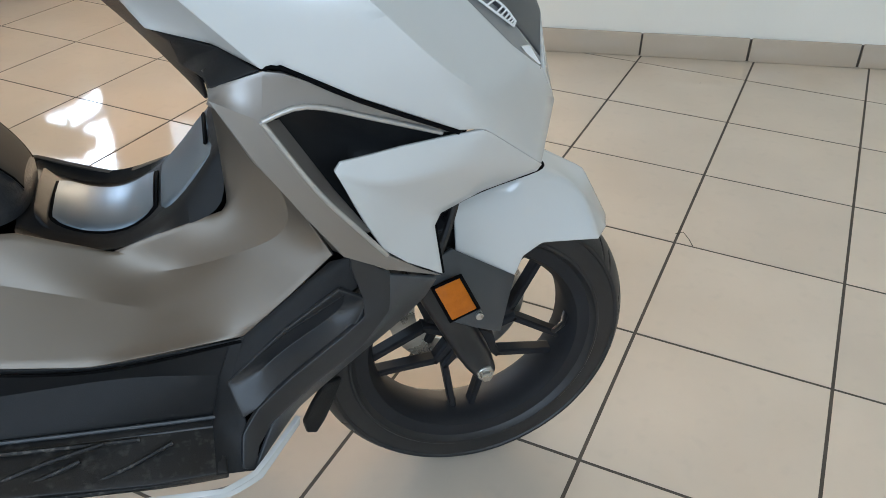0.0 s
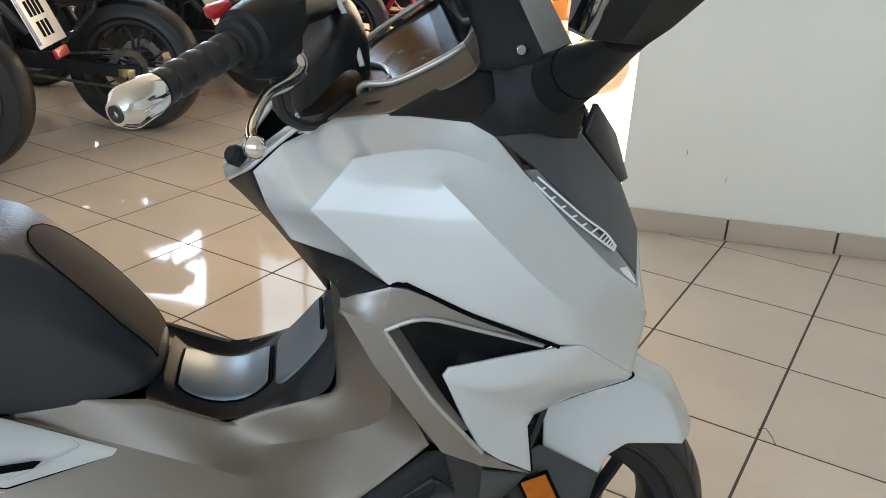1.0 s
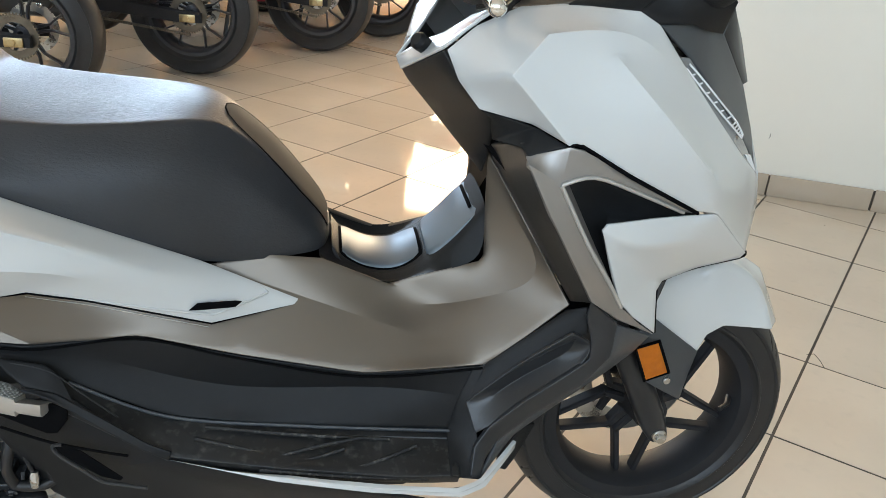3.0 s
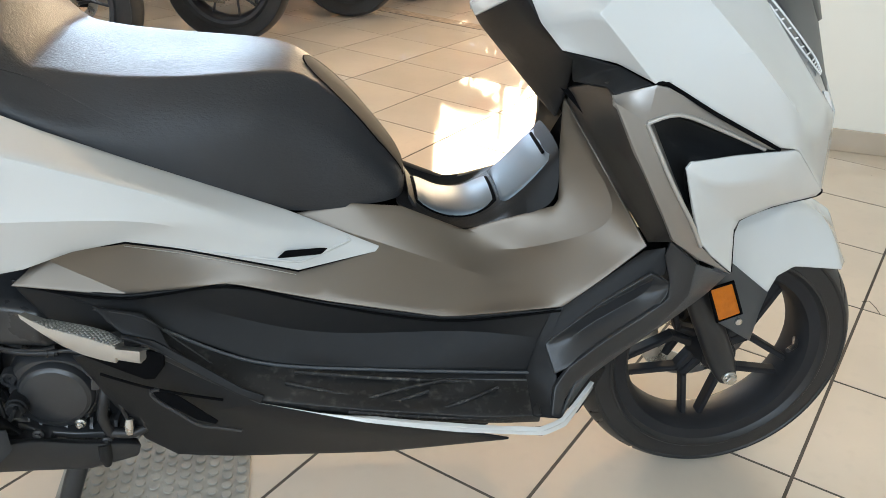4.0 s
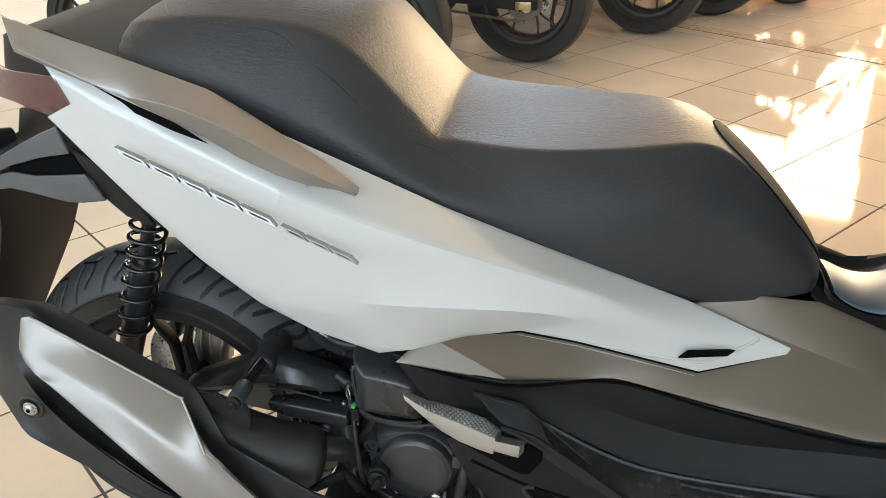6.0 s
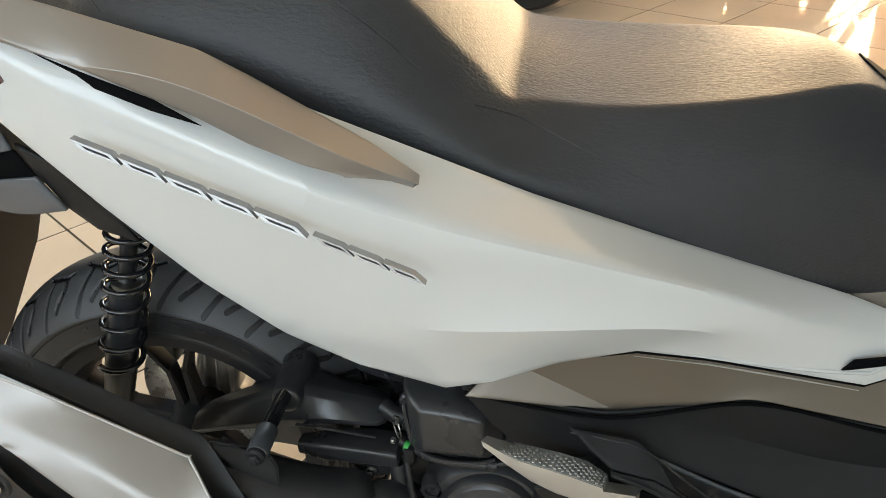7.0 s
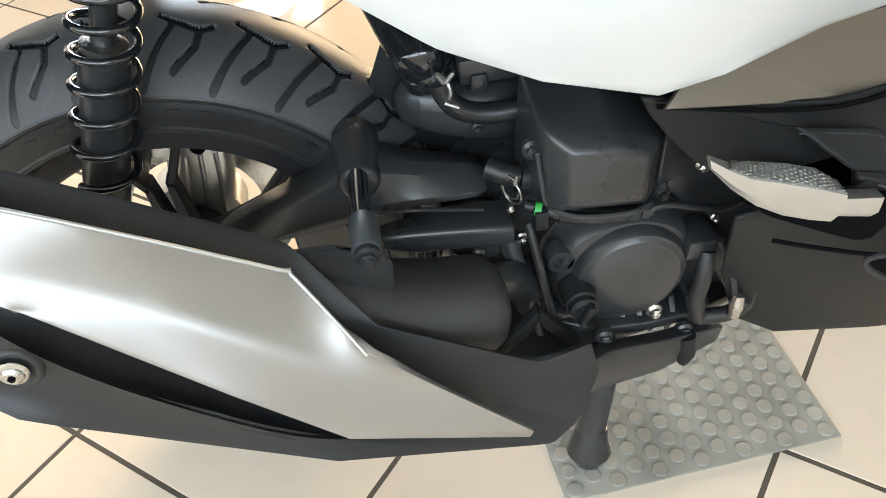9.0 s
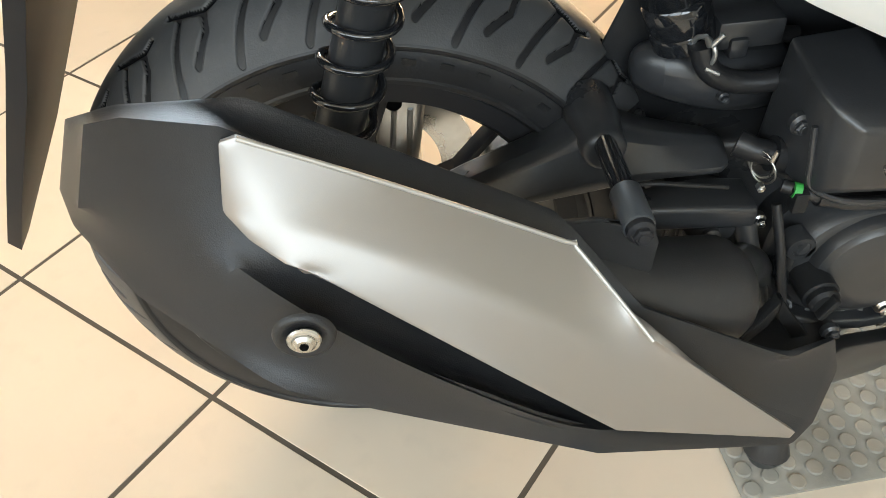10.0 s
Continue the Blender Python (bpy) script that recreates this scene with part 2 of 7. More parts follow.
def tube(bm, pts, r, seg=10, closed=False, caps=True):
    """A round tube along points; r is one radius or one for each point."""
    pts = [Vector(p) for p in pts]
    n = len(pts)
    rs = r if isinstance(r, (list, tuple)) else [r] * n
    rings = []
    up = None
    for k in range(n):
        if closed:
            d = pts[(k + 1) % n] - pts[k - 1]
        else:
            d = pts[min(k + 1, n - 1)] - pts[max(k - 1, 0)]
        d.normalize()
        if up is None:
            up = d.orthogonal().normalized()
        up = (up - d * up.dot(d)).normalized()
        side = d.cross(up)
        rings.append([bm.verts.new(pts[k] + (up * math.cos(a) + side * math.sin(a)) * rs[k]) for a in [2 * math.pi * j / seg for j in range(seg)]])
    for k in range(n if closed else n - 1):
        a, b = rings[k], rings[(k + 1) % n]
        for j in range(seg):
            bm.faces.new((a[j], a[(j + 1) % seg], b[(j + 1) % seg], b[j]))
    if caps and not closed:
        bm.faces.new(rings[0][::-1])
        bm.faces.new(rings[-1])


def smooth_path(pts, steps=6):
    """Points along a Catmull-Rom curve through pts."""
    P = [Vector(p) for p in pts]
    out = []
    for k in range(len(P) - 1):
        p0, p1, p2, p3 = P[max(k - 1, 0)], P[k], P[k + 1], P[min(k + 2, len(P) - 1)]
        for j in range(steps):
            u = j / steps
            out.append(0.5 * ((2 * p1) + (p2 - p0) * u + (2 * p0 - 5 * p1 + 4 * p2 - p3) * u * u + (3 * p1 - p0 - 3 * p2 + p3) * u ** 3))
    out.append(P[-1])
    return out


def spin(bm, profile, seg=64, axis="y", centre=(0, 0, 0), closed=True):
    """Turns a profile of (radius, along) round an axis."""
    c = Vector(centre)
    rings = []
    for k in range(seg):
        a = 2 * math.pi * k / seg
        if axis == "y":
            rings.append([bm.verts.new(c + Vector((r * math.cos(a), y, r * math.sin(a)))) for r, y in profile])
        elif axis == "z":
            rings.append([bm.verts.new(c + Vector((r * math.cos(a), r * math.sin(a), y))) for r, y in profile])
        else:
            rings.append([bm.verts.new(c + Vector((y, r * math.cos(a), r * math.sin(a)))) for r, y in profile])
    n = len(profile)
    for k in range(seg):
        p, q = rings[k], rings[(k + 1) % seg]
        for j in range(n if closed else n - 1):
            bm.faces.new((p[j], p[(j + 1) % n], q[(j + 1) % n], q[j]))


def disc(bm, centre, r, depth, axis="y", seg=24, bevel=0.15, hole=0.0):
    """A round boss with a softened rim; depth runs along the axis, outward."""
    e = min(abs(depth), r) * bevel
    s = 1 if depth > 0 else -1
    prof = [(hole + 1e-4, 0), (r, 0), (r, depth - s * e), (r - e, depth), (hole + 1e-4, depth)]
    spin(bm, prof, seg, axis, centre, closed=hole > 0)


def plate(bm, outline, y0, y1, bevel=0.0):
    """A flat piece: an outline in x and z, from y0 to y1."""
    lo = [bm.verts.new((x, y0, z)) for x, z in outline]
    hi = [bm.verts.new((x, y1, z)) for x, z in outline]
    n = len(outline)
    top, bot = bm.faces.new(lo), bm.faces.new(hi[::-1])
    for k in range(n):
        bm.faces.new((lo[k], lo[(k + 1) % n], hi[(k + 1) % n], hi[k]))
    if bevel:
        bmesh.ops.bevel(bm, geom=list(top.edges) + list(bot.edges), offset=bevel, segments=2, affect="EDGES")


def loft(bm, sections, closed=False, cap=True):
    rings = [[bm.verts.new(p) for p in s] for s in sections]
    n = len(rings[0])
    for a, b in zip(rings, rings[1:]):
        for j in range(n if closed else n - 1):
            bm.faces.new((a[j], a[(j + 1) % n], b[(j + 1) % n], b[j]))
    if cap:
        for r in (rings[0], rings[-1]):
            if closed or len(r) > 2:
                bm.faces.new(r)


def softened(bm, width, seg=3, angle=25):
    """Rounds the bmesh's folded edges."""
    bmesh.ops.recalc_face_normals(bm, faces=bm.faces)
    folds = [e for e in bm.edges if len(e.link_faces) == 2 and e.calc_face_angle() > radians(angle)]
    bmesh.ops.bevel(bm, geom=folds, offset=width, segments=seg, affect="EDGES", profile=0.5, clamp_overlap=True)


def bolt(name, parent, at, r, material, label="", axis="y", flange=True):
    """A flanged hexagon bolt that faces the near side; a socket is sunk into its head."""
    bm = bmesh.new()
    x, y, z = at
    if flange:
        disc(bm, (x, y + 0.006, z), r, -0.008, axis, 22, 0.3)
    disc(bm, (x, y, z), r * 0.72, -0.0065, axis, 6, 0.25)
    disc(bm, (x, y - 0.0062, z), r * 0.42, -0.0012, axis, 14, 0.4)
    return part(name, bm, material, parent, label)


def panel(name, parent, material, V, faces, sharp="", hard="", level=3, thick=0.005, both=True, label="", soft=0.55, edge=0.0019):
    """A body panel from a small cage: V names the cage's corners, each word of faces is one face, words of sharp are folded edges (gently, with a ~),
    letters of hard are pointed corners of the outline. both: the same on the other side of the machine."""
    made = []
    for side in (both if isinstance(both, tuple) else (1, -1) if both else (1,)):
        bm = bmesh.new()
        ce = bm.edges.layers.float.new("crease_edge")
        cv = bm.verts.layers.float.new("crease_vert")
        vs = {k: bm.verts.new((x, y * side, z)) for k, (x, y, z) in V.items()}
        for word in faces.split():
            bm.faces.new([vs[c] for c in word])
        for v in [v for v in bm.verts if not v.link_faces]:
            bm.verts.remove(v)
        bmesh.ops.recalc_face_normals(bm, faces=bm.faces)
        if sum(f.normal.y * f.calc_area() for f in bm.faces) * side > 0:
            bmesh.ops.reverse_faces(bm, faces=bm.faces)
        for e in bm.edges:
            if e.is_boundary:
                e[ce] = 1.0
        for v in bm.verts:
            if v.is_boundary:
                v[cv] = soft
        for c in hard:
            if vs[c].is_valid:
                vs[c][cv] = 1.0
        for word in sharp.split():
            gentle = word[0] == "~"
            word = word.lstrip("~")
            for p, q in zip(word, word[1:]):
                e = bm.edges.get((vs[p], vs[q])) if vs[p].is_valid and vs[q].is_valid else None
                if e:
                    e[ce] = 0.86 if gentle else 1.0
                    e.smooth = gentle
        me = bpy.data.meshes.new(name)
        bm.to_mesh(me)
        bm.free()
        me.materials.append(material)
        me.polygons.foreach_set("use_smooth", [True] * len(me.polygons))
        ob = new(name, me)
        ob.parent = parent
        sub = ob.modifiers.new("smooth", "SUBSURF")
        sub.levels = sub.render_levels = level
        if thick:
            sol = ob.modifiers.new("thick", "SOLIDIFY")
            sol.thickness, sol.offset = thick, -1
            bev = ob.modifiers.new("edge", "BEVEL")
            bev.width, bev.segments, bev.limit_method, bev.angle_limit = min(edge, thick * 0.48), 2, "ANGLE", radians(52)
        if label:
            tagged(ob, label)
        made.append(ob)
    return made[0]


# ---- room ----
def slab_wall(name, s0, s1, n0, n1, z0, z1, holes=(), along="s", label="", material=None):
    """A thick straight wall with rectangular openings (from, to, low, high) along its run."""
    bm = bmesh.new()
    us = sorted({s0 if along == "s" else n0, s1 if along == "s" else n1, *[h[0] for h in holes], *[h[1] for h in holes]})
    zs = sorted({z0, z1, *[h[2] for h in holes], *[h[3] for h in holes]})
    for a, b in zip(us, us[1:]):
        for c, d in zip(zs, zs[1:]):
            mu, mz = (a + b) / 2, (c + d) / 2
            if any(h[0] < mu < h[1] and h[2] < mz < h[3] for h in holes):
                continue
            if along == "s":
                box(bm, (a, n0, c), (b, n1, d))
            else:
                box(bm, (s0, a, c), (s1, b, d))
    bmesh.ops.remove_doubles(bm, verts=bm.verts, dist=0.0005)
    inner = [f for f in bm.faces if sum(1 for g in bm.faces if g is not f and (g.calc_center_median() - f.calc_center_median()).length < 1e-4)]
    bmesh.ops.delete(bm, geom=inner, context="FACES")
    return tagged(part(name, bm, material or PLASTER, m=ROOM), label, "wall", kind="structure")


slab_wall("wall_east", -0.42, RIGHT + 0.2, 0.0, 0.24, -0.02, HIGH, label="warm white plastered wall above a tiled skirting")
slab_wall("wall_recess", -0.20, 0.0, 0.24, BACK, -0.02, HIGH, [(0.9, 4.4, 0.35, 2.6)], "n", "white plastered return wall with a tall window")
slab_wall("wall_back", LEFT, 0.0, BACK, BACK + 0.2, -0.02, HIGH, WINDOWS_BACK, "s", "ochre plastered back wall with tall windows", OCHRE)
slab_wall("wall_front", LEFT, RIGHT, FRONT - 0.2, FRONT, -0.02, HIGH, WINDOWS_FRONT, "s", "white plastered wall with wide shop windows")
slab_wall("wall_left", LEFT - 0.2, LEFT, FRONT - 0.2, BACK + 0.2, -0.02, HIGH, (), "n", "plain white plastered end wall")
slab_wall("wall_right", RIGHT, RIGHT + 0.2, FRONT - 0.2, 0.0, -0.02, HIGH, (), "n", "plain white plastered end wall")
bm = bmesh.new()
box(bm, (LEFT - 0.2, FRONT - 0.2, HIGH), (RIGHT + 0.2, BACK + 0.2, HIGH + 0.15))
tagged(part("ceiling", bm, CEIL, m=ROOM), "plain painted showroom ceiling", "ceiling", kind="structure")
bm = bmesh.new()
box(bm, (-60, -60, -0.12), (60, 60, -0.06))
tagged(part("ground", bm, ASPHALT, m=ROOM), "grey asphalt outside the showroom", "ground", kind="structure")


def window(name, s0, s1, n, z0, z1, panes=2, along="s"):
    w = tagged(new(name), "aluminium framed window with clear panes", "window", kind="structure")
    w.matrix_basis = ROOM if along == "s" else ROOM @ pose(0, 0, 0, 0, 0, 90)
    bm = bmesh.new()
    f = 0.05
    nn = n if along == "s" else n
    box(bm, (s0 + 0.003, nn, z0 + 0.003), (s1 - 0.003, nn + 0.06, z0 + f), 0.004)
    box(bm, (s0 + 0.003, nn, z1 - f), (s1 - 0.003, nn + 0.06, z1 - 0.003), 0.004)
    for k in range(panes + 1):
        c = s0 + f / 2 + 0.003 + (s1 - s0 - f - 0.006) * k / panes
        box(bm, (c - f / 2, nn + 0.003, z0 + f), (c + f / 2, nn + 0.057, z1 - f), 0.004)
    part("window_frame", bm, PALE, w)
    for k in range(panes):
        a = s0 + (s1 - s0) * k / panes + f / 2 + 0.006
        b = s0 + (s1 - s0) * (k + 1) / panes - f / 2 - 0.006
        bm = bmesh.new()
        box(bm, (a, nn + 0.027, z0 + f), (b, nn + 0.033, z1 - f))
        part("pane", bm, PANE, w).visible_shadow = False
    return w


for k, (s0, s1, z0, z1) in enumerate(WINDOWS_BACK):
    window("window_%d" % (k + 1), s0, s1, BACK + 0.02, z0, z1, 1 if s1 - s0 < 1.2 else 2)
for k, (s0, s1, z0, z1) in enumerate(WINDOWS_FRONT):
    window("window_%d" % (k + 4), s0, s1, FRONT - 0.09, z0, z1, 3)
window("window_7", 0.9, 4.4, 0.08, 0.35, 2.6, 3, along="n")

# skirting tiles along the wall
skirting = tagged(new("baseboard"), "beige ceramic skirting tiles with dark joints", "baseboard", kind="structure")
skirting.matrix_basis = ROOM
bm = bmesh.new()
box(bm, (-0.418, -0.004, 0.002), (RIGHT - 0.01, -0.0005, 0.086))
part("joint_bed", bm, GROUT, skirting)
bm = bmesh.new()
box(bm, (-0.1965, -0.013, 0.001), (0.1965, -0.0045, 0.092), 0.0025)
first = part("skirting_tile", bm, SKIRT, skirting)
first.location = (0.2, 0, 0)
k = 0.2 + 0.402
while k < RIGHT - 0.2:
    o = first.copy()
    scene.collection.objects.link(o)
    o.location = (k, 0, 0)
    k += 0.402
bm = bmesh.new()
box(bm, (-0.418, -0.013, 0.001), (-0.0035, -0.0045, 0.092), 0.0025)
part("skirting_tile", bm, SKIRT, skirting)

# ---- the scooter ----
scooter = thing("scooter", "white and bronze maxi scooter with black seat on its centre stand", "scooter")

panel("side_fairing", scooter, WHITE, dict(
    a=(1.120, -0.170, 0.932), b=(1.154, -0.180, 0.967), c=(1.211, -0.168, 0.992), d=(1.270, -0.180, 1.001), e=(1.354, -0.222, 1.003),
    f=(1.382, -0.225, 0.988), g=(1.417, -0.222, 0.948), h=(1.480, -0.215, 0.880), i=(1.546, -0.195, 0.814), j=(1.597, -0.165, 0.771),
    k=(1.637, -0.120, 0.708), m=(1.599, -0.185, 0.653), n=(1.496, -0.266, 0.748), o=(1.464, -0.272, 0.753), p=(1.354, -0.292, 0.809),
    q=(1.281, -0.293, 0.849), r=(1.263, -0.295, 0.847), s=(1.222, -0.262, 0.863), u=(1.161, -0.215, 0.867), v=(1.135, -0.190, 0.897),
    A=(1.183, -0.287, 0.930), B=(1.227, -0.266, 0.977), C=(1.328, -0.250, 0.990), D=(1.398, -0.243, 0.949), X=(1.313, -0.271, 0.957),
    Y=(1.393, -0.304, 0.880), E=(1.452, -0.233, 0.875), G=(1.474, -0.297, 0.797),
), "vabA bcBA cdCB deC efDC fgD ghED hiGE ijkG kmnG ABCX CDX DEYX EGY AXYqr pqY opYG oGn uvAs sAr", "ABC CD XYG Ar ~vA ~As ~bA", "acegjkmnoqruABX", label="pearl white front side panel")
panel("lower_fairing", scooter, WHITE, dict(
    a=(1.325, -0.295, 0.732), b=(1.332, -0.293, 0.741), c=(1.402, -0.280, 0.745), d=(1.470, -0.262, 0.744), e=(1.498, -0.262, 0.745),
    f=(1.600, -0.185, 0.651), g=(1.596, -0.180, 0.640), h=(1.517, -0.200, 0.632), i=(1.461, -0.215, 0.617), j=(1.452, -0.222, 0.605),
    k=(1.463, -0.222, 0.532), l=(1.412, -0.250, 0.576), m=(1.380, -0.265, 0.609), n=(1.360, -0.278, 0.652), P=(1.375, -0.292, 0.702),
    Q=(1.478, -0.262, 0.708),
), "abcP cdQP deQ efgQ ghQ QhiP naPi nijm mjkl", "~aPQf", "adefgijkn", label="pearl white lower nose panel")
panel("bracket", scooter, SILVER, dict(
    a=(1.212, -0.285, 0.829), b=(1.212, -0.305, 0.825), c=(1.248, -0.310, 0.758), d=(1.297, -0.300, 0.677), e=(1.331, -0.285, 0.620),
    f=(1.387, -0.262, 0.578), g=(1.462, -0.222, 0.530), h=(1.426, -0.240, 0.560), i=(1.384, -0.262, 0.600), j=(1.350, -0.285, 0.652),
    k=(1.307, -0.300, 0.714), l=(1.258, -0.302, 0.798), m=(1.302, -0.298, 0.808), n=(1.373, -0.283, 0.781), o=(1.447, -0.262, 0.748),
    p=(1.467, -0.262, 0.746), q=(1.283, -0.297, 0.842), r=(1.264, -0.297, 0.846), s=(1.362, -0.283, 0.802), L=(1.276, -0.280, 0.789),
    K=(1.326, -0.275, 0.701), J=(1.367, -0.262, 0.634),
), "ablr rlmq qmns snop bckl cdjk deij efhi fgh klLK jkKJ", "rl ql lkj qs bl", "abefgopqrlmJ", label="satin silver arrow-shaped trim", thick=0.006)
panel("vent_duct", scooter, BLACK, dict(
    a=(1.275, -0.272, 0.789), b=(1.311, -0.270, 0.795), c=(1.381, -0.262, 0.770), d=(1.451, -0.252, 0.744), e=(1.481, -0.245, 0.739),
    f=(1.411, -0.243, 0.720), g=(1.349, -0.245, 0.710), h=(1.346, -0.245, 0.698), i=(1.384, -0.245, 0.605), j=(1.330, -0.258, 0.679),
    k=(1.353, -0.222, 0.729),
), "abk bck cfk cdef fgk ghk hijk jak", "", "aegi", level=1, label="recessed black air duct")
# bracket_lip: raised lip in a brighter silver that paints its bevel highlight
for side in (-1, 1):
    # panel_gap tubes are solid near-black, painting the shade of open body gaps
    for name, mt, r, line in (("bracket_lip", LIP, 0.0030, [(1.258, -0.303, 0.798), (1.302, -0.299, 0.808), (1.373, -0.284, 0.781), (1.447, -0.263, 0.748)]), ("bracket_lip", LIP, 0.0030, [(1.258, -0.303, 0.798), (1.307, -0.301, 0.714), (1.350, -0.286, 0.652), (1.384, -0.263, 0.600)]), ("panel_gap", GROOVE, 0.0026, [(1.263, -0.294, 0.844), (1.281, -0.292, 0.846), (1.354, -0.291, 0.806), (1.464, -0.271, 0.750)]), ("panel_gap", GROOVE, 0.0034, [(1.600, -0.181, 0.651), (1.596, -0.176, 0.640), (1.517, -0.196, 0.632), (1.461, -0.211, 0.617), (1.452, -0.218, 0.605), (1.463, -0.218, 0.532)])):
        bm = bmesh.new()
        tube(bm, smooth_path([(x, -side * y, z) for x, y, z in line], 4), r, 8)
        part(name, bm, mt, scooter, "raised satin lip, lightened as an edge highlight" if mt is LIP else "", 60)
headlamp = panel("headlamp", scooter, LAMPBACK, dict(
    a=(1.419, -0.217, 0.947), b=(1.436, -0.210, 0.946), c=(1.499, -0.195, 0.884), d=(1.564, -0.165, 0.822), e=(1.605, -0.140, 0.774),
    f=(1.597, -0.165, 0.770), g=(1.547, -0.195, 0.812), h=(1.481, -0.212, 0.878),
), "abch hcdg gdef", "", "abef", label="dark slim headlamp with bright bars")
panel("front_cowl", scooter, GREY, dict(
    a=(1.382, -0.225, 0.988), b=(1.433, -0.200, 0.992), c=(1.463, -0.187, 0.982), d=(1.502, -0.155, 0.973), e=(1.590, -0.080, 0.883),
    f=(1.632, -0.060, 0.806), g=(1.608, -0.135, 0.773), h=(1.564, -0.165, 0.823), i=(1.499, -0.195, 0.886), j=(1.435, -0.211, 0.947),
    M=(1.481, -0.190, 0.927),
), "abj bcMj cdeM eMi iMj ehi efgh", "", "adegj", label="charcoal grey front cowl")
panel("screen_garnish", scooter, SATIN, dict(
    a=(1.531, -0.120, 1.000), b=(1.582, -0.060, 0.946), c=(1.608, -0.060, 0.882), d=(1.593, -0.075, 0.881), e=(1.517, -0.130, 0.964),
), "abcde", "", "abcde", level=1, thick=0.008)
panel("dash_trim", scooter, BLACK, dict(
    a=(1.269, -0.185, 1.002), b=(1.322, -0.155, 1.023), c=(1.370, -0.140, 1.041), d=(1.394, -0.150, 1.049), e=(1.385, -0.200, 1.021),
    f=(1.356, -0.215, 1.002),
), "abef bcde", "", "adf", level=2)
panel("mirror_cover", scooter, BLACK, dict(
    a=(1.380, -0.190, 1.054), b=(1.398, -0.195, 1.054), c=(1.409, -0.200, 1.061), d=(1.441, -0.212, 1.067), e=(1.481, -0.222, 1.020),
    f=(1.488, -0.185, 0.973), g=(1.459, -0.200, 0.978), h=(1.430, -0.212, 0.988), i=(1.382, -0.226, 0.989), j=(1.354, -0.222, 1.003),
    k=(1.383, -0.206, 1.022), M=(1.435, -0.236, 1.024), N=(1.410, -0.214, 1.032),
), "abNk bcdN deMN Mefg ghNM hikN ijk", "", "aefij", level=2)
panel("dash_band", scooter, BRONZE, dict(
    a=(1.202, -0.160, 0.989), b=(1.243, -0.118, 1.009), c=(1.280, -0.120, 1.021), d=(1.327, -0.120, 1.043), e=(1.363, -0.116, 1.064),
    f=(1.373, -0.108, 1.080), g=(1.377, -0.100, 1.094), h=(1.380, -0.115, 1.094), i=(1.382, -0.135, 1.075), j=(1.380, -0.145, 1.060),
    k=(1.369, -0.155, 1.043), l=(1.321, -0.165, 1.017), m=(1.270, -0.172, 1.000),
), "abm bclm cdkl dejk efij fghi", "", "aghb", level=2, label="bronze band round the instruments")
panel("leg_shield", scooter, BLACK, dict(
    a=(1.078, -0.020, 0.868), b=(1.116, -0.165, 0.929), c=(1.135, -0.190, 0.897), d=(1.162, -0.210, 0.865), e=(1.182, -0.200, 0.851),
    f=(1.202, -0.120, 0.788), g=(1.205, -0.060, 0.724), h=(1.186, -0.030, 0.743), i=(1.128, -0.005, 0.806), j=(1.088, 0.000, 0.851),
), "abci cdei efgi ghi aij", "", "abdgj", level=2)
panel("shield_top", scooter, WHITE, dict(
    a=(1.074, 0.000, 0.881), b=(1.080, -0.020, 0.868), c=(1.118, -0.165, 0.931), d=(1.153, -0.178, 0.967), e=(1.182, -0.180, 0.989),
    f=(1.160, -0.130, 0.971), g=(1.131, -0.080, 0.934), h=(1.110, -0.040, 0.916),
), "abcg cdeg efg agh", "", "abe", level=2, label="pearl white top edge of the leg shield")
panel("knee_block", scooter, BLACK, dict(
    a=(1.164, -0.210, 0.864), b=(1.229, -0.262, 0.859), c=(1.262, -0.292, 0.846), d=(1.215, -0.288, 0.830), e=(1.208, -0.272, 0.837),
    f=(1.187, -0.190, 0.818), g=(1.180, -0.200, 0.850),
), "abfg bcde bef", "", "abcdf", level=1)
panel("inner_cover", scooter, DARKBRONZE, dict(
    a=(1.202, -0.120, 0.789), b=(1.209, -0.265, 0.840), c=(1.213, -0.295, 0.821), d=(1.251, -0.300, 0.753), e=(1.300, -0.290, 0.671),
    f=(1.335, -0.275, 0.613), g=(1.329, -0.205, 0.577), h=(1.273, -0.150, 0.661), i=(1.213, -0.090, 0.759),
), "abi bcdi dhi degh efg", "", "abcfgi", level=2)
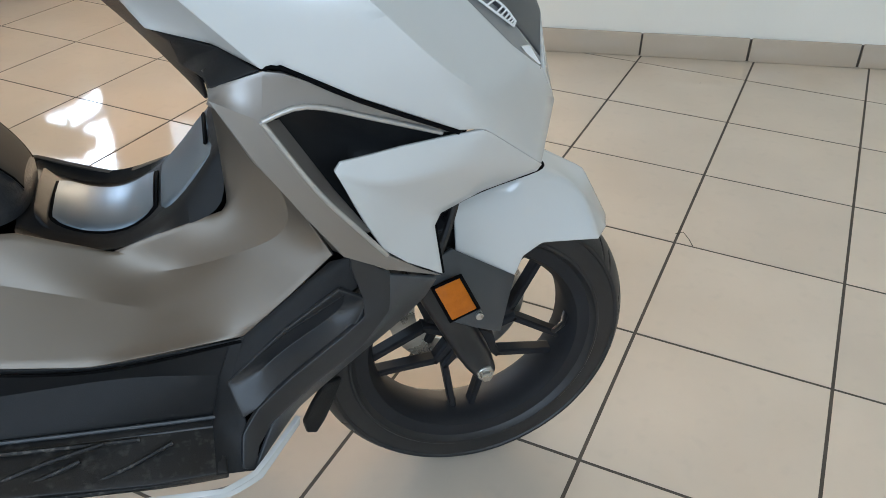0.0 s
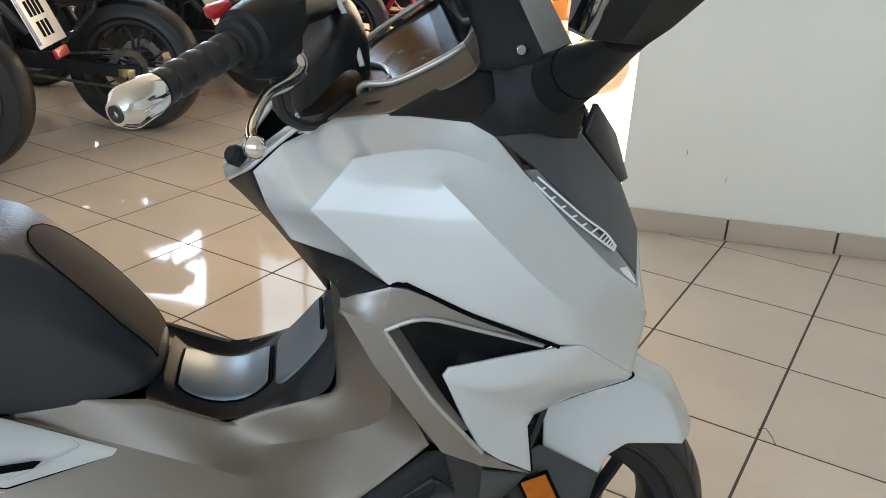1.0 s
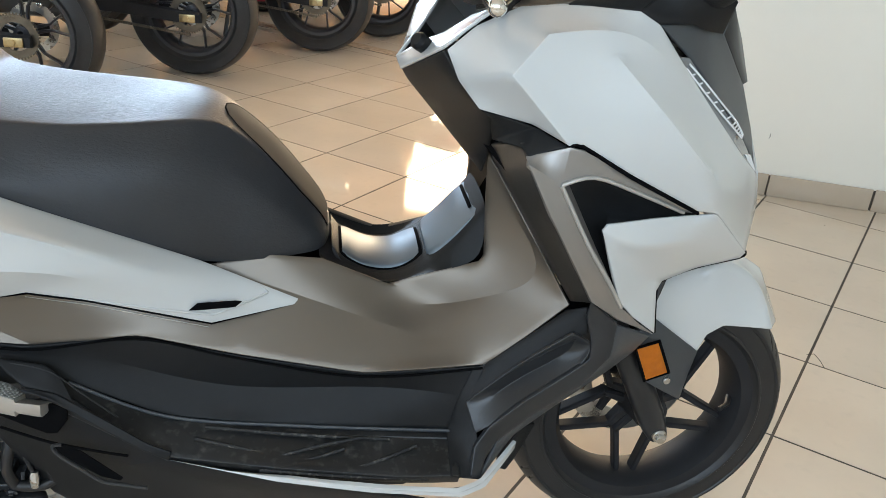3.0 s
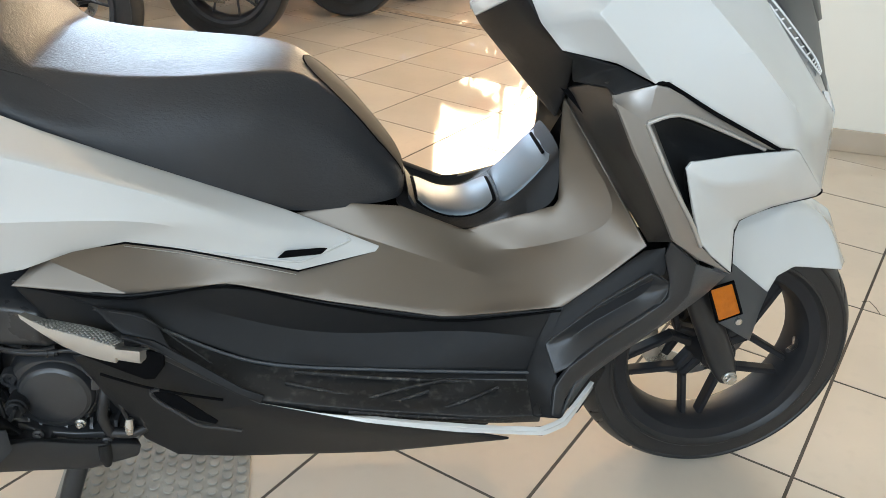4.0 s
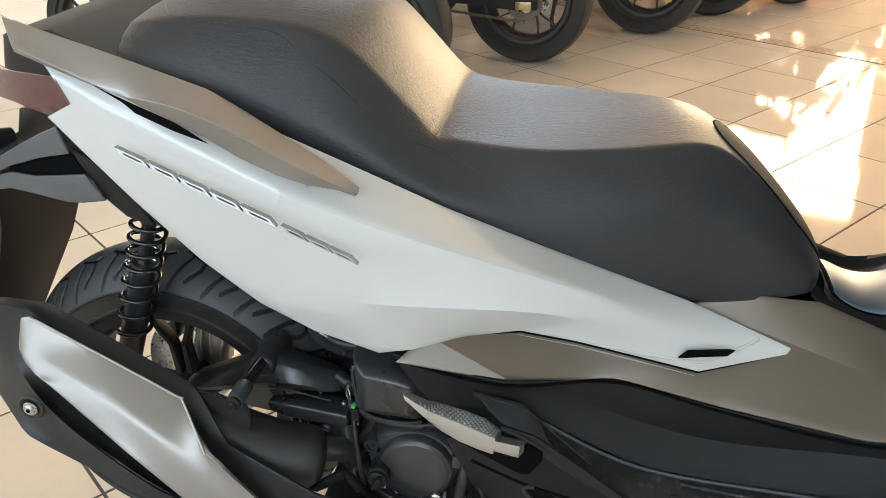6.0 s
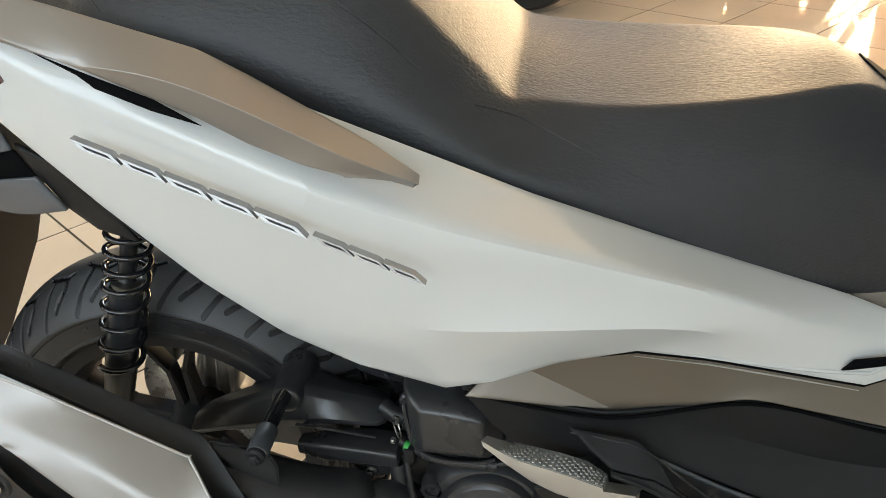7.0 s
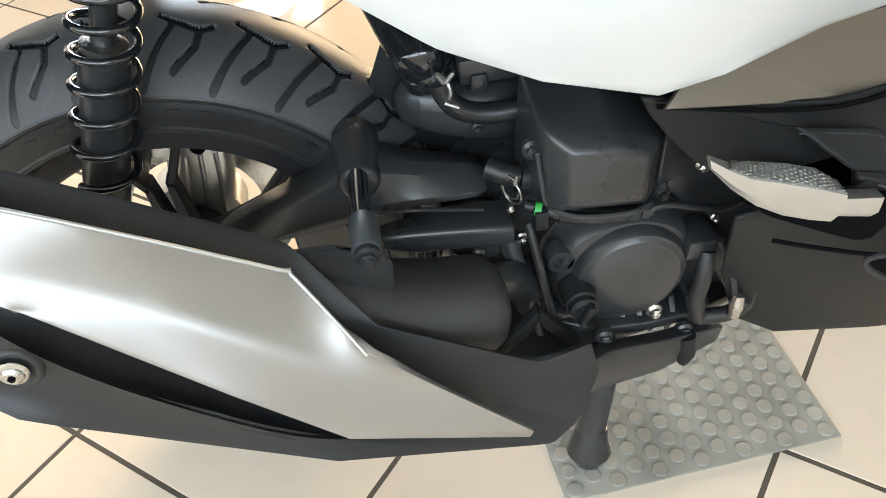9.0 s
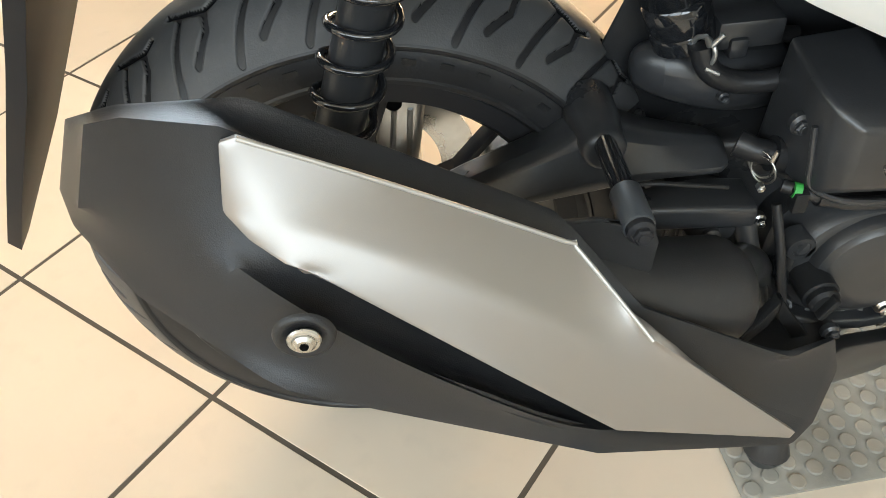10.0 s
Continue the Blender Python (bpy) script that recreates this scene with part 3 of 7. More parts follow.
panel("tunnel_panel", scooter, BRONZE, dict(
    a=(0.797, -0.124, 0.593), b=(0.889, -0.115, 0.606), c=(0.965, -0.105, 0.596), d=(1.066, -0.108, 0.555), e=(1.213, -0.107, 0.597),
    g=(1.211, -0.082, 0.687), h=(1.207, -0.086, 0.765), i=(1.265, -0.145, 0.670), j=(1.328, -0.206, 0.572),
    k=(1.270, -0.207, 0.520), l=(1.211, -0.205, 0.468), m=(1.027, -0.205, 0.455), n=(0.842, -0.200, 0.487), o=(0.707, -0.200, 0.520),
    p=(0.580, -0.2135, 0.508), q=(0.425, -0.230, 0.539), r=(0.578, -0.194, 0.600), s=(0.826, -0.180, 0.521),
    B=(0.935, -0.138, 0.549), C=(1.020, -0.147, 0.520), D=(1.080, -0.156, 0.504), F=(1.158, -0.170, 0.480), W=(0.462, -0.204, 0.568),
    P=(1.118, -0.112, 0.510), G=(1.217, -0.138, 0.548), H=(1.304, -0.176, 0.594), K=(1.256, -0.124, 0.680),
), "abB bcCB cdPDC PGFD aBns BCmn CDFm Flm FGkl GHjk deGP egKHG ghK hiK ijHK asr sno rsop rpW Wpq", "aBCD ~DF PGHK pW", "acdeghjklqpr", label="satin bronze tunnel and lower side panel")
panel("side_cover", scooter, BLACK, dict(
    a=(0.423, -0.215, 0.536), b=(0.564, -0.222, 0.514), c=(0.707, -0.197, 0.515), d=(0.842, -0.197, 0.482), e=(1.028, -0.202, 0.450),
    f=(1.207, -0.205, 0.465), g=(1.187, -0.215, 0.416), h=(1.171, -0.222, 0.359), i=(0.929, -0.220, 0.372), j=(0.745, -0.222, 0.395),
    k=(0.617, -0.222, 0.457), l=(0.541, -0.222, 0.493), M=(1.050, -0.186, 0.424), N=(0.825, -0.190, 0.412), O=(0.671, -0.195, 0.478),
), "abl blkO bcO cdNO deMN efgM ghiM iMN ijN jkON", "fgh ONMg", "afhjl", label="grained black plastic foot tunnel side")
panel("footboard", scooter, DUSTY, dict(
    a=(0.605, -0.222, 0.462), b=(0.745, -0.222, 0.394), c=(0.929, -0.220, 0.371), d=(1.172, -0.222, 0.357), e=(1.170, -0.295, 0.332),
    f=(1.084, -0.295, 0.332), g=(0.905, -0.290, 0.351), h=(0.754, -0.278, 0.366), i=(0.680, -0.265, 0.414), j=(0.591, -0.250, 0.456),
), "abij bhi bcgh cdfg def", "", "adej", label="dusty black ribbed plastic footboard", thick=0.02)
panel("floor_strip", scooter, WHITE, dict(
    a=(0.749, -0.277, 0.362), b=(0.837, -0.295, 0.353), c=(0.920, -0.310, 0.349), d=(1.044, -0.322, 0.337), e=(1.164, -0.322, 0.322),
    f=(1.205, -0.300, 0.321), g=(1.268, -0.235, 0.344), h=(1.266, -0.237, 0.332), i=(1.210, -0.299, 0.312), j=(1.171, -0.320, 0.313),
    k=(1.036, -0.322, 0.329), l=(0.903, -0.310, 0.344),
), "abl bcl cdkl dejk efij fghi", "", "ag", level=2, label="white lower edge strip", thick=0.007)
panel("belly_cover", scooter, BLACK, dict(
    a=(0.491, -0.240, 0.427), b=(0.589, -0.245, 0.445), c=(0.627, -0.250, 0.447), d=(0.749, -0.274, 0.359), e=(0.904, -0.300, 0.336),
    f=(1.048, -0.310, 0.317), g=(1.120, -0.310, 0.300), h=(0.932, -0.240, 0.226), i=(0.692, -0.200, 0.197), j=(0.602, -0.170, 0.180),
    k=(0.553, -0.165, 0.212), l=(0.516, -0.190, 0.310), M=(0.684, -0.262, 0.338), N=(0.838, -0.275, 0.294),
), "abMl bcdM deNM efN fghN hiMN ijklM", "dM", "acdgjl", label="black plastic belly fairing")
panel("cover_flap", scooter, BLACK, dict(
    a=(0.415, -0.204, 0.535), b=(0.423, -0.206, 0.518), c=(0.447, -0.210, 0.486), d=(0.467, -0.213, 0.466), e=(0.525, -0.222, 0.452), f=(0.600, -0.222, 0.462),
    g=(0.545, -0.219, 0.505), h=(0.480, -0.212, 0.524),
), "abh bceh ehgf cde", "", "adfg", level=2, label="black rear flap of the foot tunnel side")
panel("foot_housing", scooter, BLACK, dict(
    a=(0.527, -0.235, 0.508), b=(0.594, -0.238, 0.496), c=(0.614, -0.243, 0.480), d=(0.634, -0.266, 0.452), e=(0.612, -0.262, 0.464),
    f=(0.569, -0.260, 0.476), g=(0.549, -0.250, 0.493),
), "abfg bcef cde", "", "abdg", level=2, label="black moulded footrest housing")
panel("foot_edge", scooter, BLACK, dict(
    a=(0.568, -0.262, 0.478), b=(0.611, -0.266, 0.469), c=(0.666, -0.273, 0.434), d=(0.729, -0.281, 0.392), e=(0.759, -0.285, 0.380),
    f=(0.754, -0.287, 0.367), g=(0.718, -0.285, 0.385), h=(0.660, -0.279, 0.424), i=(0.607, -0.273, 0.465), j=(0.569, -0.268, 0.476),
), "abij bchi cdgh defg", "", "aefj", level=2, label="black raised footboard edge")
panel("peg_recess", scooter, GROOVE, dict(
    a=(0.485, -0.252, 0.457), b=(0.552, -0.254, 0.424), c=(0.591, -0.257, 0.447), d=(0.621, -0.260, 0.440), e=(0.620, -0.260, 0.420), f=(0.604, -0.260, 0.397), h=(0.592, -0.259, 0.396),
    i=(0.566, -0.257, 0.408), g=(0.512, -0.254, 0.436),
), "abg big bhi bcfh cdef", "", "ad", level=1)
# flat inset without a hole; its near-black colour stands for the shade
panel("belly_duct", scooter, GROOVE, dict(
    a=(0.601, -0.268, 0.380), b=(0.608, -0.270, 0.385), c=(0.636, -0.276, 0.380), d=(0.692, -0.288, 0.340), e=(0.688, -0.288, 0.335),
    f=(0.662, -0.284, 0.340), g=(0.622, -0.275, 0.362), h=(0.606, -0.269, 0.372),
), "abh bcgh cdfg def", "", "de", level=2, thick=0.002, label="near-black inset for the shaded opening in the belly fairing")
panel("nose_inner", scooter, BLACK, dict(
    a=(1.211, -0.207, 0.470), b=(1.324, -0.210, 0.567), c=(1.347, -0.230, 0.582), d=(1.354, -0.238, 0.542), f=(1.259, -0.228, 0.478),
    g=(1.183, -0.224, 0.412),
), "abcd adf afg", "", "abcg", level=2)
panel("leg_inner", scooter, BLACK, dict(
    a=(1.193, -0.206, 0.462), h=(1.173, -0.216, 0.416), g=(1.157, -0.223, 0.359), f=(1.156, -0.297, 0.332), b=(1.215, -0.206, 0.471), c=(1.186, -0.226, 0.414), d=(1.199, -0.252, 0.375), e=(1.205, -0.288, 0.317)
), "abch hcdg gdef", "", "abef", level=2, thick=0.002)
panel("leg_back", scooter, GROOVE, dict(
    a=(1.180, -0.190, 0.439), b=(1.201, -0.190, 0.485), c=(1.307, -0.150, 0.575), d=(1.369, -0.165, 0.587), e=(1.363, -0.180, 0.508),
    f=(1.252, -0.210, 0.377), g=(1.218, -0.255, 0.308), h=(1.187, -0.255, 0.304), i=(1.183, -0.210, 0.368),
), "abe bcde aefi fghi", "", "abcdegh", level=1)
panel("nose_panel", scooter, SATIN, dict(
    a=(1.183, -0.226, 0.414), p=(1.208, -0.226, 0.436), b=(1.258, -0.228, 0.483), c=(1.329, -0.239, 0.542), d=(1.361, -0.241, 0.524), e=(1.354, -0.246, 0.508),
    f=(1.338, -0.251, 0.483), g=(1.283, -0.253, 0.443), h=(1.220, -0.253, 0.391), i=(1.196, -0.252, 0.375), L=(1.222, -0.220, 0.420), M=(1.266, -0.214, 0.452),
    N=(1.344, -0.226, 0.507),
), "apL pbML bcNM cdN deN efN fgMN ghLM hiaL", "LMN cN", "acdi", level=3, label="satin black recessed leg panel")
panel("nose_band", scooter, SATIN, dict(
    a=(1.344, -0.250, 0.602), b=(1.389, -0.252, 0.564), c=(1.389, -0.250, 0.509), d=(1.353, -0.248, 0.457), e=(1.282, -0.245, 0.399),
    f=(1.232, -0.250, 0.356), g=(1.212, -0.270, 0.341), h=(1.204, -0.288, 0.318), i=(1.188, -0.290, 0.326), j=(1.194, -0.268, 0.363),
    k=(1.217, -0.255, 0.390), l=(1.266, -0.255, 0.434), m=(1.331, -0.254, 0.484), n=(1.357, -0.249, 0.504), o=(1.356, -0.246, 0.532),
    p=(1.343, -0.240, 0.572),
), "abop bcno cdmn delm efkl fgjk ghij", "", "abhi", level=2, label="satin black rim of the leg fairing", thick=0.008)
panel("nose_return", scooter, GREY, dict(
    a=(1.389, -0.252, 0.564), b=(1.453, -0.228, 0.530), c=(1.450, -0.190, 0.478), d=(1.420, -0.170, 0.427), e=(1.340, -0.180, 0.370),
    f=(1.270, -0.210, 0.339), g=(1.224, -0.260, 0.321), h=(1.204, -0.287, 0.316), i=(1.232, -0.250, 0.356), j=(1.282, -0.245, 0.399),
    k=(1.353, -0.248, 0.457), l=(1.389, -0.250, 0.509),
), "abcl lcdk kdej jefi ifgh", "", "abh", level=2, label="charcoal inner leg fairing")
panel("fork_guard", scooter, GREY, dict(
    a=(1.474, -0.150, 0.504), b=(1.498, -0.140, 0.512), c=(1.610, -0.100, 0.421), d=(1.600, -0.105, 0.382), e=(1.583, -0.125, 0.338),
    f=(1.533, -0.150, 0.376), g=(1.496, -0.158, 0.400), h=(1.466, -0.160, 0.466),
), "abfgh bcdf def", "bf", "acegh", level=1, label="charcoal fork guard")
side_panel = panel("side_panel", scooter, WHITE, dict(
    a=(0.941, -0.140, 0.540), b=(0.794, -0.155, 0.615), c=(0.598, -0.200, 0.709), d=(0.497, -0.220, 0.758), e=(0.397, -0.235, 0.810),
    f=(0.250, -0.240, 0.877), g=(0.108, -0.230, 0.927), h=(-0.013, -0.210, 0.970), i=(0.046, -0.250, 0.916), j=(0.063, -0.255, 0.882),
    k=(0.029, -0.250, 0.865), l=(0.064, -0.250, 0.823), m=(0.119, -0.250, 0.760), n=(0.191, -0.250, 0.685), o=(0.261, -0.250, 0.628),
    p=(0.329, -0.250, 0.592), q=(0.410, -0.250, 0.566), r=(0.455, -0.252, 0.576), s=(0.519, -0.252, 0.601), t=(0.588, -0.250, 0.614),
    u=(0.655, -0.235, 0.595), v=(0.810, -0.195, 0.536), A=(0.173, -0.283, 0.866), B=(0.250, -0.292, 0.832), C=(0.349, -0.308, 0.795),
    D=(0.471, -0.305, 0.758), E=(0.605, -0.270, 0.701), G=(0.752, -0.215, 0.627), H=(0.373, -0.298, 0.663), I=(0.542, -0.293, 0.667),
    J=(0.680, -0.250, 0.643),
), "abGv bcEG cdDE deCD efBC fgAB ghiA ijA jklA lmA mnBA noCB oHDC opqH qrsIH HIED stJI IJGE tuJ uvGJ", "~AB ~BC ~CD ~DE ~EG HIJ", "ahijktvq", label="pearl white rear side panel with chrome badge bars")
panel("grab_rail", scooter, SILVER, dict(
    a=(-0.005, -0.240, 0.979), b=(0.125, -0.255, 0.944), c=(0.242, -0.262, 0.907), d=(0.282, -0.265, 0.885), e=(0.373, -0.280, 0.835),
    f=(0.412, -0.287, 0.809), g=(0.412, -0.294, 0.804), h=(0.358, -0.306, 0.817), i=(0.326, -0.308, 0.828), j=(0.281, -0.297, 0.842),
    k=(0.236, -0.295, 0.868), l=(0.147, -0.285, 0.904), m=(0.021, -0.270, 0.952), P=(0.243, -0.312, 0.903), Q=(0.358, -0.318, 0.838),
), "ablm bcPl Pkl cdQP deQ efgQ ghiQ ijQ jkPQ", "lPQg", "afgm", label="satin silver passenger grab rail", thick=0.009)
# sliver coloured near-black as the shade below the rail
panel("rail_slit", scooter, GROOVE, dict(
    a=(0.110, -0.276, 0.9135), b=(0.159, -0.286, 0.896), c=(0.209, -0.290, 0.877), d=(0.246, -0.293, 0.855), e=(0.207, -0.292, 0.868), f=(0.163, -0.288, 0.886), g=(0.150, -0.285, 0.896),
), "abg bcefg cde", "", "ad", level=1, thick=0.003, label="near-black sliver for the shaded gap under the grab rail")
panel("tail_underside", scooter, BLACK, dict(
    a=(0.033, -0.245, 0.877), b=(0.043, -0.238, 0.854), c=(0.073, -0.240, 0.811), d=(0.115, -0.250, 0.761), e=(0.150, -0.250, 0.725),
    f=(0.077, -0.185, 0.717), g=(-0.014, -0.150, 0.751), h=(-0.107, -0.140, 0.785), i=(-0.071, -0.165, 0.845),
), "abi bghi bcfg cdef", "", "aehi", level=2)
panel("tail_wing", scooter, TAILGREY, dict(
    a=(-0.155, -0.170, 0.762), b=(-0.095, -0.203, 0.790), c=(-0.065, -0.208, 0.806), d=(-0.005, -0.222, 0.836), e=(0.031, -0.246, 0.851), f=(0.041, -0.246, 0.817),
    g=(-0.015, -0.225, 0.802), h=(-0.072, -0.210, 0.783), i=(-0.101, -0.204, 0.770), j=(-0.150, -0.172, 0.742),
), "abij bchi cdgh defg", "~bcd", "aefj", level=2, label="satin grey upper wing of the rear mudguard")
panel("wing_root", scooter, BLACK, dict(
    a=(0.039, -0.238, 0.821), b=(0.052, -0.236, 0.788), c=(0.069, -0.232, 0.752), d=(0.089, -0.228, 0.728), e=(0.132, -0.240, 0.721), f=(0.114, -0.246, 0.763), g=(0.076, -0.246, 0.805),
), "abg bcfg cdef", "", "ae", level=2, label="black root of the rear mudguard")
panel("wing_slot", scooter, GROOVE, dict(
    a=(-0.080, -0.201, 0.779), b=(-0.022, -0.216, 0.801), c=(0.038, -0.238, 0.815), d=(0.052, -0.238, 0.786), e=(-0.035, -0.212, 0.770), f=(-0.080, -0.201, 0.771),
), "abef bcde", "", "abcdef", level=0, thick=0.003, label="dark slot of the rear mudguard")
panel("lower_wing", scooter, TAILGREY, dict(
    a=(-0.150, -0.170, 0.745), b=(-0.076, -0.206, 0.773), c=(-0.035, -0.218, 0.773), d=(0.052, -0.242, 0.789), e=(0.072, -0.240, 0.754), f=(0.030, -0.226, 0.743),
    g=(0.006, -0.220, 0.740), h=(-0.083, -0.206, 0.751), i=(-0.150, -0.172, 0.728),
), "abhi bcgh cdefg", "", "adei", level=2, label="satin grey lower wing of the rear mudguard")
exhaust_shield = panel("exhaust_shield", scooter, SHIELDBLACK, dict(
    a=(-0.193, -0.205, 0.522), b=(-0.170, -0.205, 0.575), c=(-0.135, -0.215, 0.588), d=(-0.055, -0.232, 0.595), e=(0.028, -0.230, 0.543),
    f=(0.132, -0.226, 0.473), g=(0.147, -0.235, 0.458), h=(0.191, -0.268, 0.407), i=(0.323, -0.262, 0.316), j=(0.377, -0.235, 0.297),
    k=(0.383, -0.245, 0.266), l=(0.352, -0.280, 0.245), m=(0.324, -0.300, 0.248), n=(0.145, -0.342, 0.344), o=(-0.057, -0.335, 0.450),
    p=(-0.147, -0.268, 0.480), q=(-0.187, -0.222, 0.504), A=(-0.143, -0.246, 0.597), B=(-0.120, -0.252, 0.603), D=(-0.068, -0.256, 0.593),
    E=(0.022, -0.250, 0.531), F=(0.132, -0.248, 0.462), K=(-0.167, -0.246, 0.538), w=(-0.078, -0.291, 0.523), P=(0.244, -0.285, 0.328),
    u=(-0.024, -0.300, 0.480), v=(0.089, -0.308, 0.376), x=(-0.013, -0.337, 0.494), y=(0.074, -0.340, 0.416), z=(0.155, -0.340, 0.351),
), "abAK bcBA cdDB deED efFE aKq ABDwK DEuw EFvu fghvF Kqpw pwxo oxyzn wux uvyx vzy vPz hiPv ijkP klP lmP Pmz mnz", "KABD DEF wxyz hP Pl", "abghjlnABDK", both=False, label="black muffler shield with one steel bolt")
panel("exhaust_panel", scooter, SILVER, dict(
    a=(-0.066, -0.274, 0.595), b=(-0.056, -0.272, 0.596), c=(0.026, -0.270, 0.549), d=(0.130, -0.268, 0.485), e=(0.137, -0.268, 0.479),
    f=(0.183, -0.314, 0.428), g=(0.302, -0.325, 0.310), h=(0.298, -0.327, 0.306), i=(0.157, -0.338, 0.364), j=(0.083, -0.333, 0.435),
    k=(-0.028, -0.312, 0.527), l=(-0.041, -0.307, 0.530), m=(-0.059, -0.298, 0.543), n=(-0.072, -0.286, 0.556), R=(-0.059, -0.292, 0.560),
    S=(0.042, -0.306, 0.513), T=(0.148, -0.320, 0.430),
), "abcR cdS cSR deTS efT fghT hiT ijST jkS klRS lmR mnR naR", "~RSTg ~mR", "efghi", both=False, label="satin silver muffler trim panel", thick=0.006, edge=0.0028)

# bevel highlight of the muffler trim, drawn as a brighter silver bead
bm = bmesh.new()
tube(bm, smooth_path([(-0.056, -0.2732, 0.5955), (0.026, -0.2712, 0.5485), (0.130, -0.2692, 0.4845), (0.138, -0.2695, 0.4780), (0.182, -0.3145, 0.4280)], 4), 0.0016, 8)
part("panel_lip", bm, LIP, scooter, "pale bead for the edge highlight of the muffler trim", 60)

# front wheel, fork and fender
FRONT_AXLE, REAR_AXLE = Vector((1.565, -0.016, 0.267)), Vector((0.0, 0, 0.287))


def tyre_profile(R, w, rim, drop):
    """Tyre section as (radius, y): a crowned tread, a shoulder edge and walls with two raised rings."""
    y = w * 0.465
    tread = [(R - drop * abs(u) ** 2.1, u * y) for u in [k / 14 - 1 for k in range(29)]]
    low, h = R - drop, R - drop - rim
    wall = [(low - 0.002, y + 0.0012), (low - 0.005, y + 0.0008), (low - 0.007, y - 0.0012), (low - h * 0.35, y + 0.0012), (low - h * 0.68, y + 0.0010), (low - h * 0.72, y + 0.0028), (low - h * 0.80, y + 0.0028), (low - h * 0.84, y - 0.0005), (rim, y * 0.84)]
    return [(r, -q) for r, q in wall[::-1]] + tread + wall + [(rim - 0.006, w * 0.36), (rim - 0.006, -w * 0.36)]


def wheel(name, parent, centre, R, w, rim, spokes, material, drop=0.024, label="", carved=None, phase=0.32, fork=(0.5, 0.12, 0.27), thick=(0.017, 0.0095, 0.009)):
    hub = new(name)
    hub.parent = parent
    hub.location = centre
    if label:
        tagged(hub, label)
    if carved:
        carved(hub, R, w, rim, drop)
    else:
        bm = bmesh.new()
        spin(bm, tyre_profile(R, w, rim, drop), 120)
        part("tyre", bm, RUBBER, hub, "black rubber tyre", 30)
    bm = bmesh.new()
    b = w * 0.36
    spin(bm, [(rim + 0.004, -b - 0.006), (rim + 0.004, -b + 0.004), (rim - 0.014, -b + 0.012), (rim - 0.016, 0), (rim - 0.014, b - 0.012), (rim + 0.004, b - 0.004), (rim + 0.004, b + 0.006), (rim - 0.016, b + 0.004),
              (rim - 0.026, b - 0.012), (rim - 0.030, 0), (rim - 0.028, -b + 0.012), (rim - 0.018, -b - 0.004)], 72)
    part("rim", bm, material, hub, angle=40)
    for k in range(spokes):
        a = 2 * math.pi * (k + phase) / spokes
        bm = bmesh.new()
        for s in (-1, 1):
            p0 = Vector((math.cos(a + s * 0.30) * 0.034, 0, math.sin(a + s * 0.30) * 0.034))
            at, near, wide = fork
            p1 = Vector((math.cos(a + s * near) * rim * at, 0, math.sin(a + s * near) * rim * at))
            p2 = Vector((math.cos(a + s * wide) * (rim - 0.026), 0, math.sin(a + s * wide) * (rim - 0.026)))
            for q0, q1, w0, w1 in ((p0, p1, thick[0], thick[1]), (p1, p2, thick[1], thick[2])):
                d = (q1 - q0).normalized()
                side = Vector((-d.z, 0, d.x))
                rings = []
                for q, ww in ((q0, w0), (q1 + d * 0.004, w1)):
                    rings.append([q + side * ww * 0.5 * c + Vector((0, yy, 0)) for c, yy in ((-1, 0.009), (-0.6, 0.013), (0.6, 0.013), (1, 0.009), (1, -0.009), (0.6, -0.013), (-0.6, -0.013), (-1, -0.009))])
                loft(bm, rings, closed=True)
        part("spoke", bm, material, hub, angle=30)
    bm = bmesh.new()
    spin(bm, [(0.012, -0.055), (0.032, -0.052), (0.036, -0.02), (0.045, 0), (0.036, 0.02), (0.032, 0.052), (0.012, 0.055)], 32)
    part("hub", bm, material, hub)
    return hub


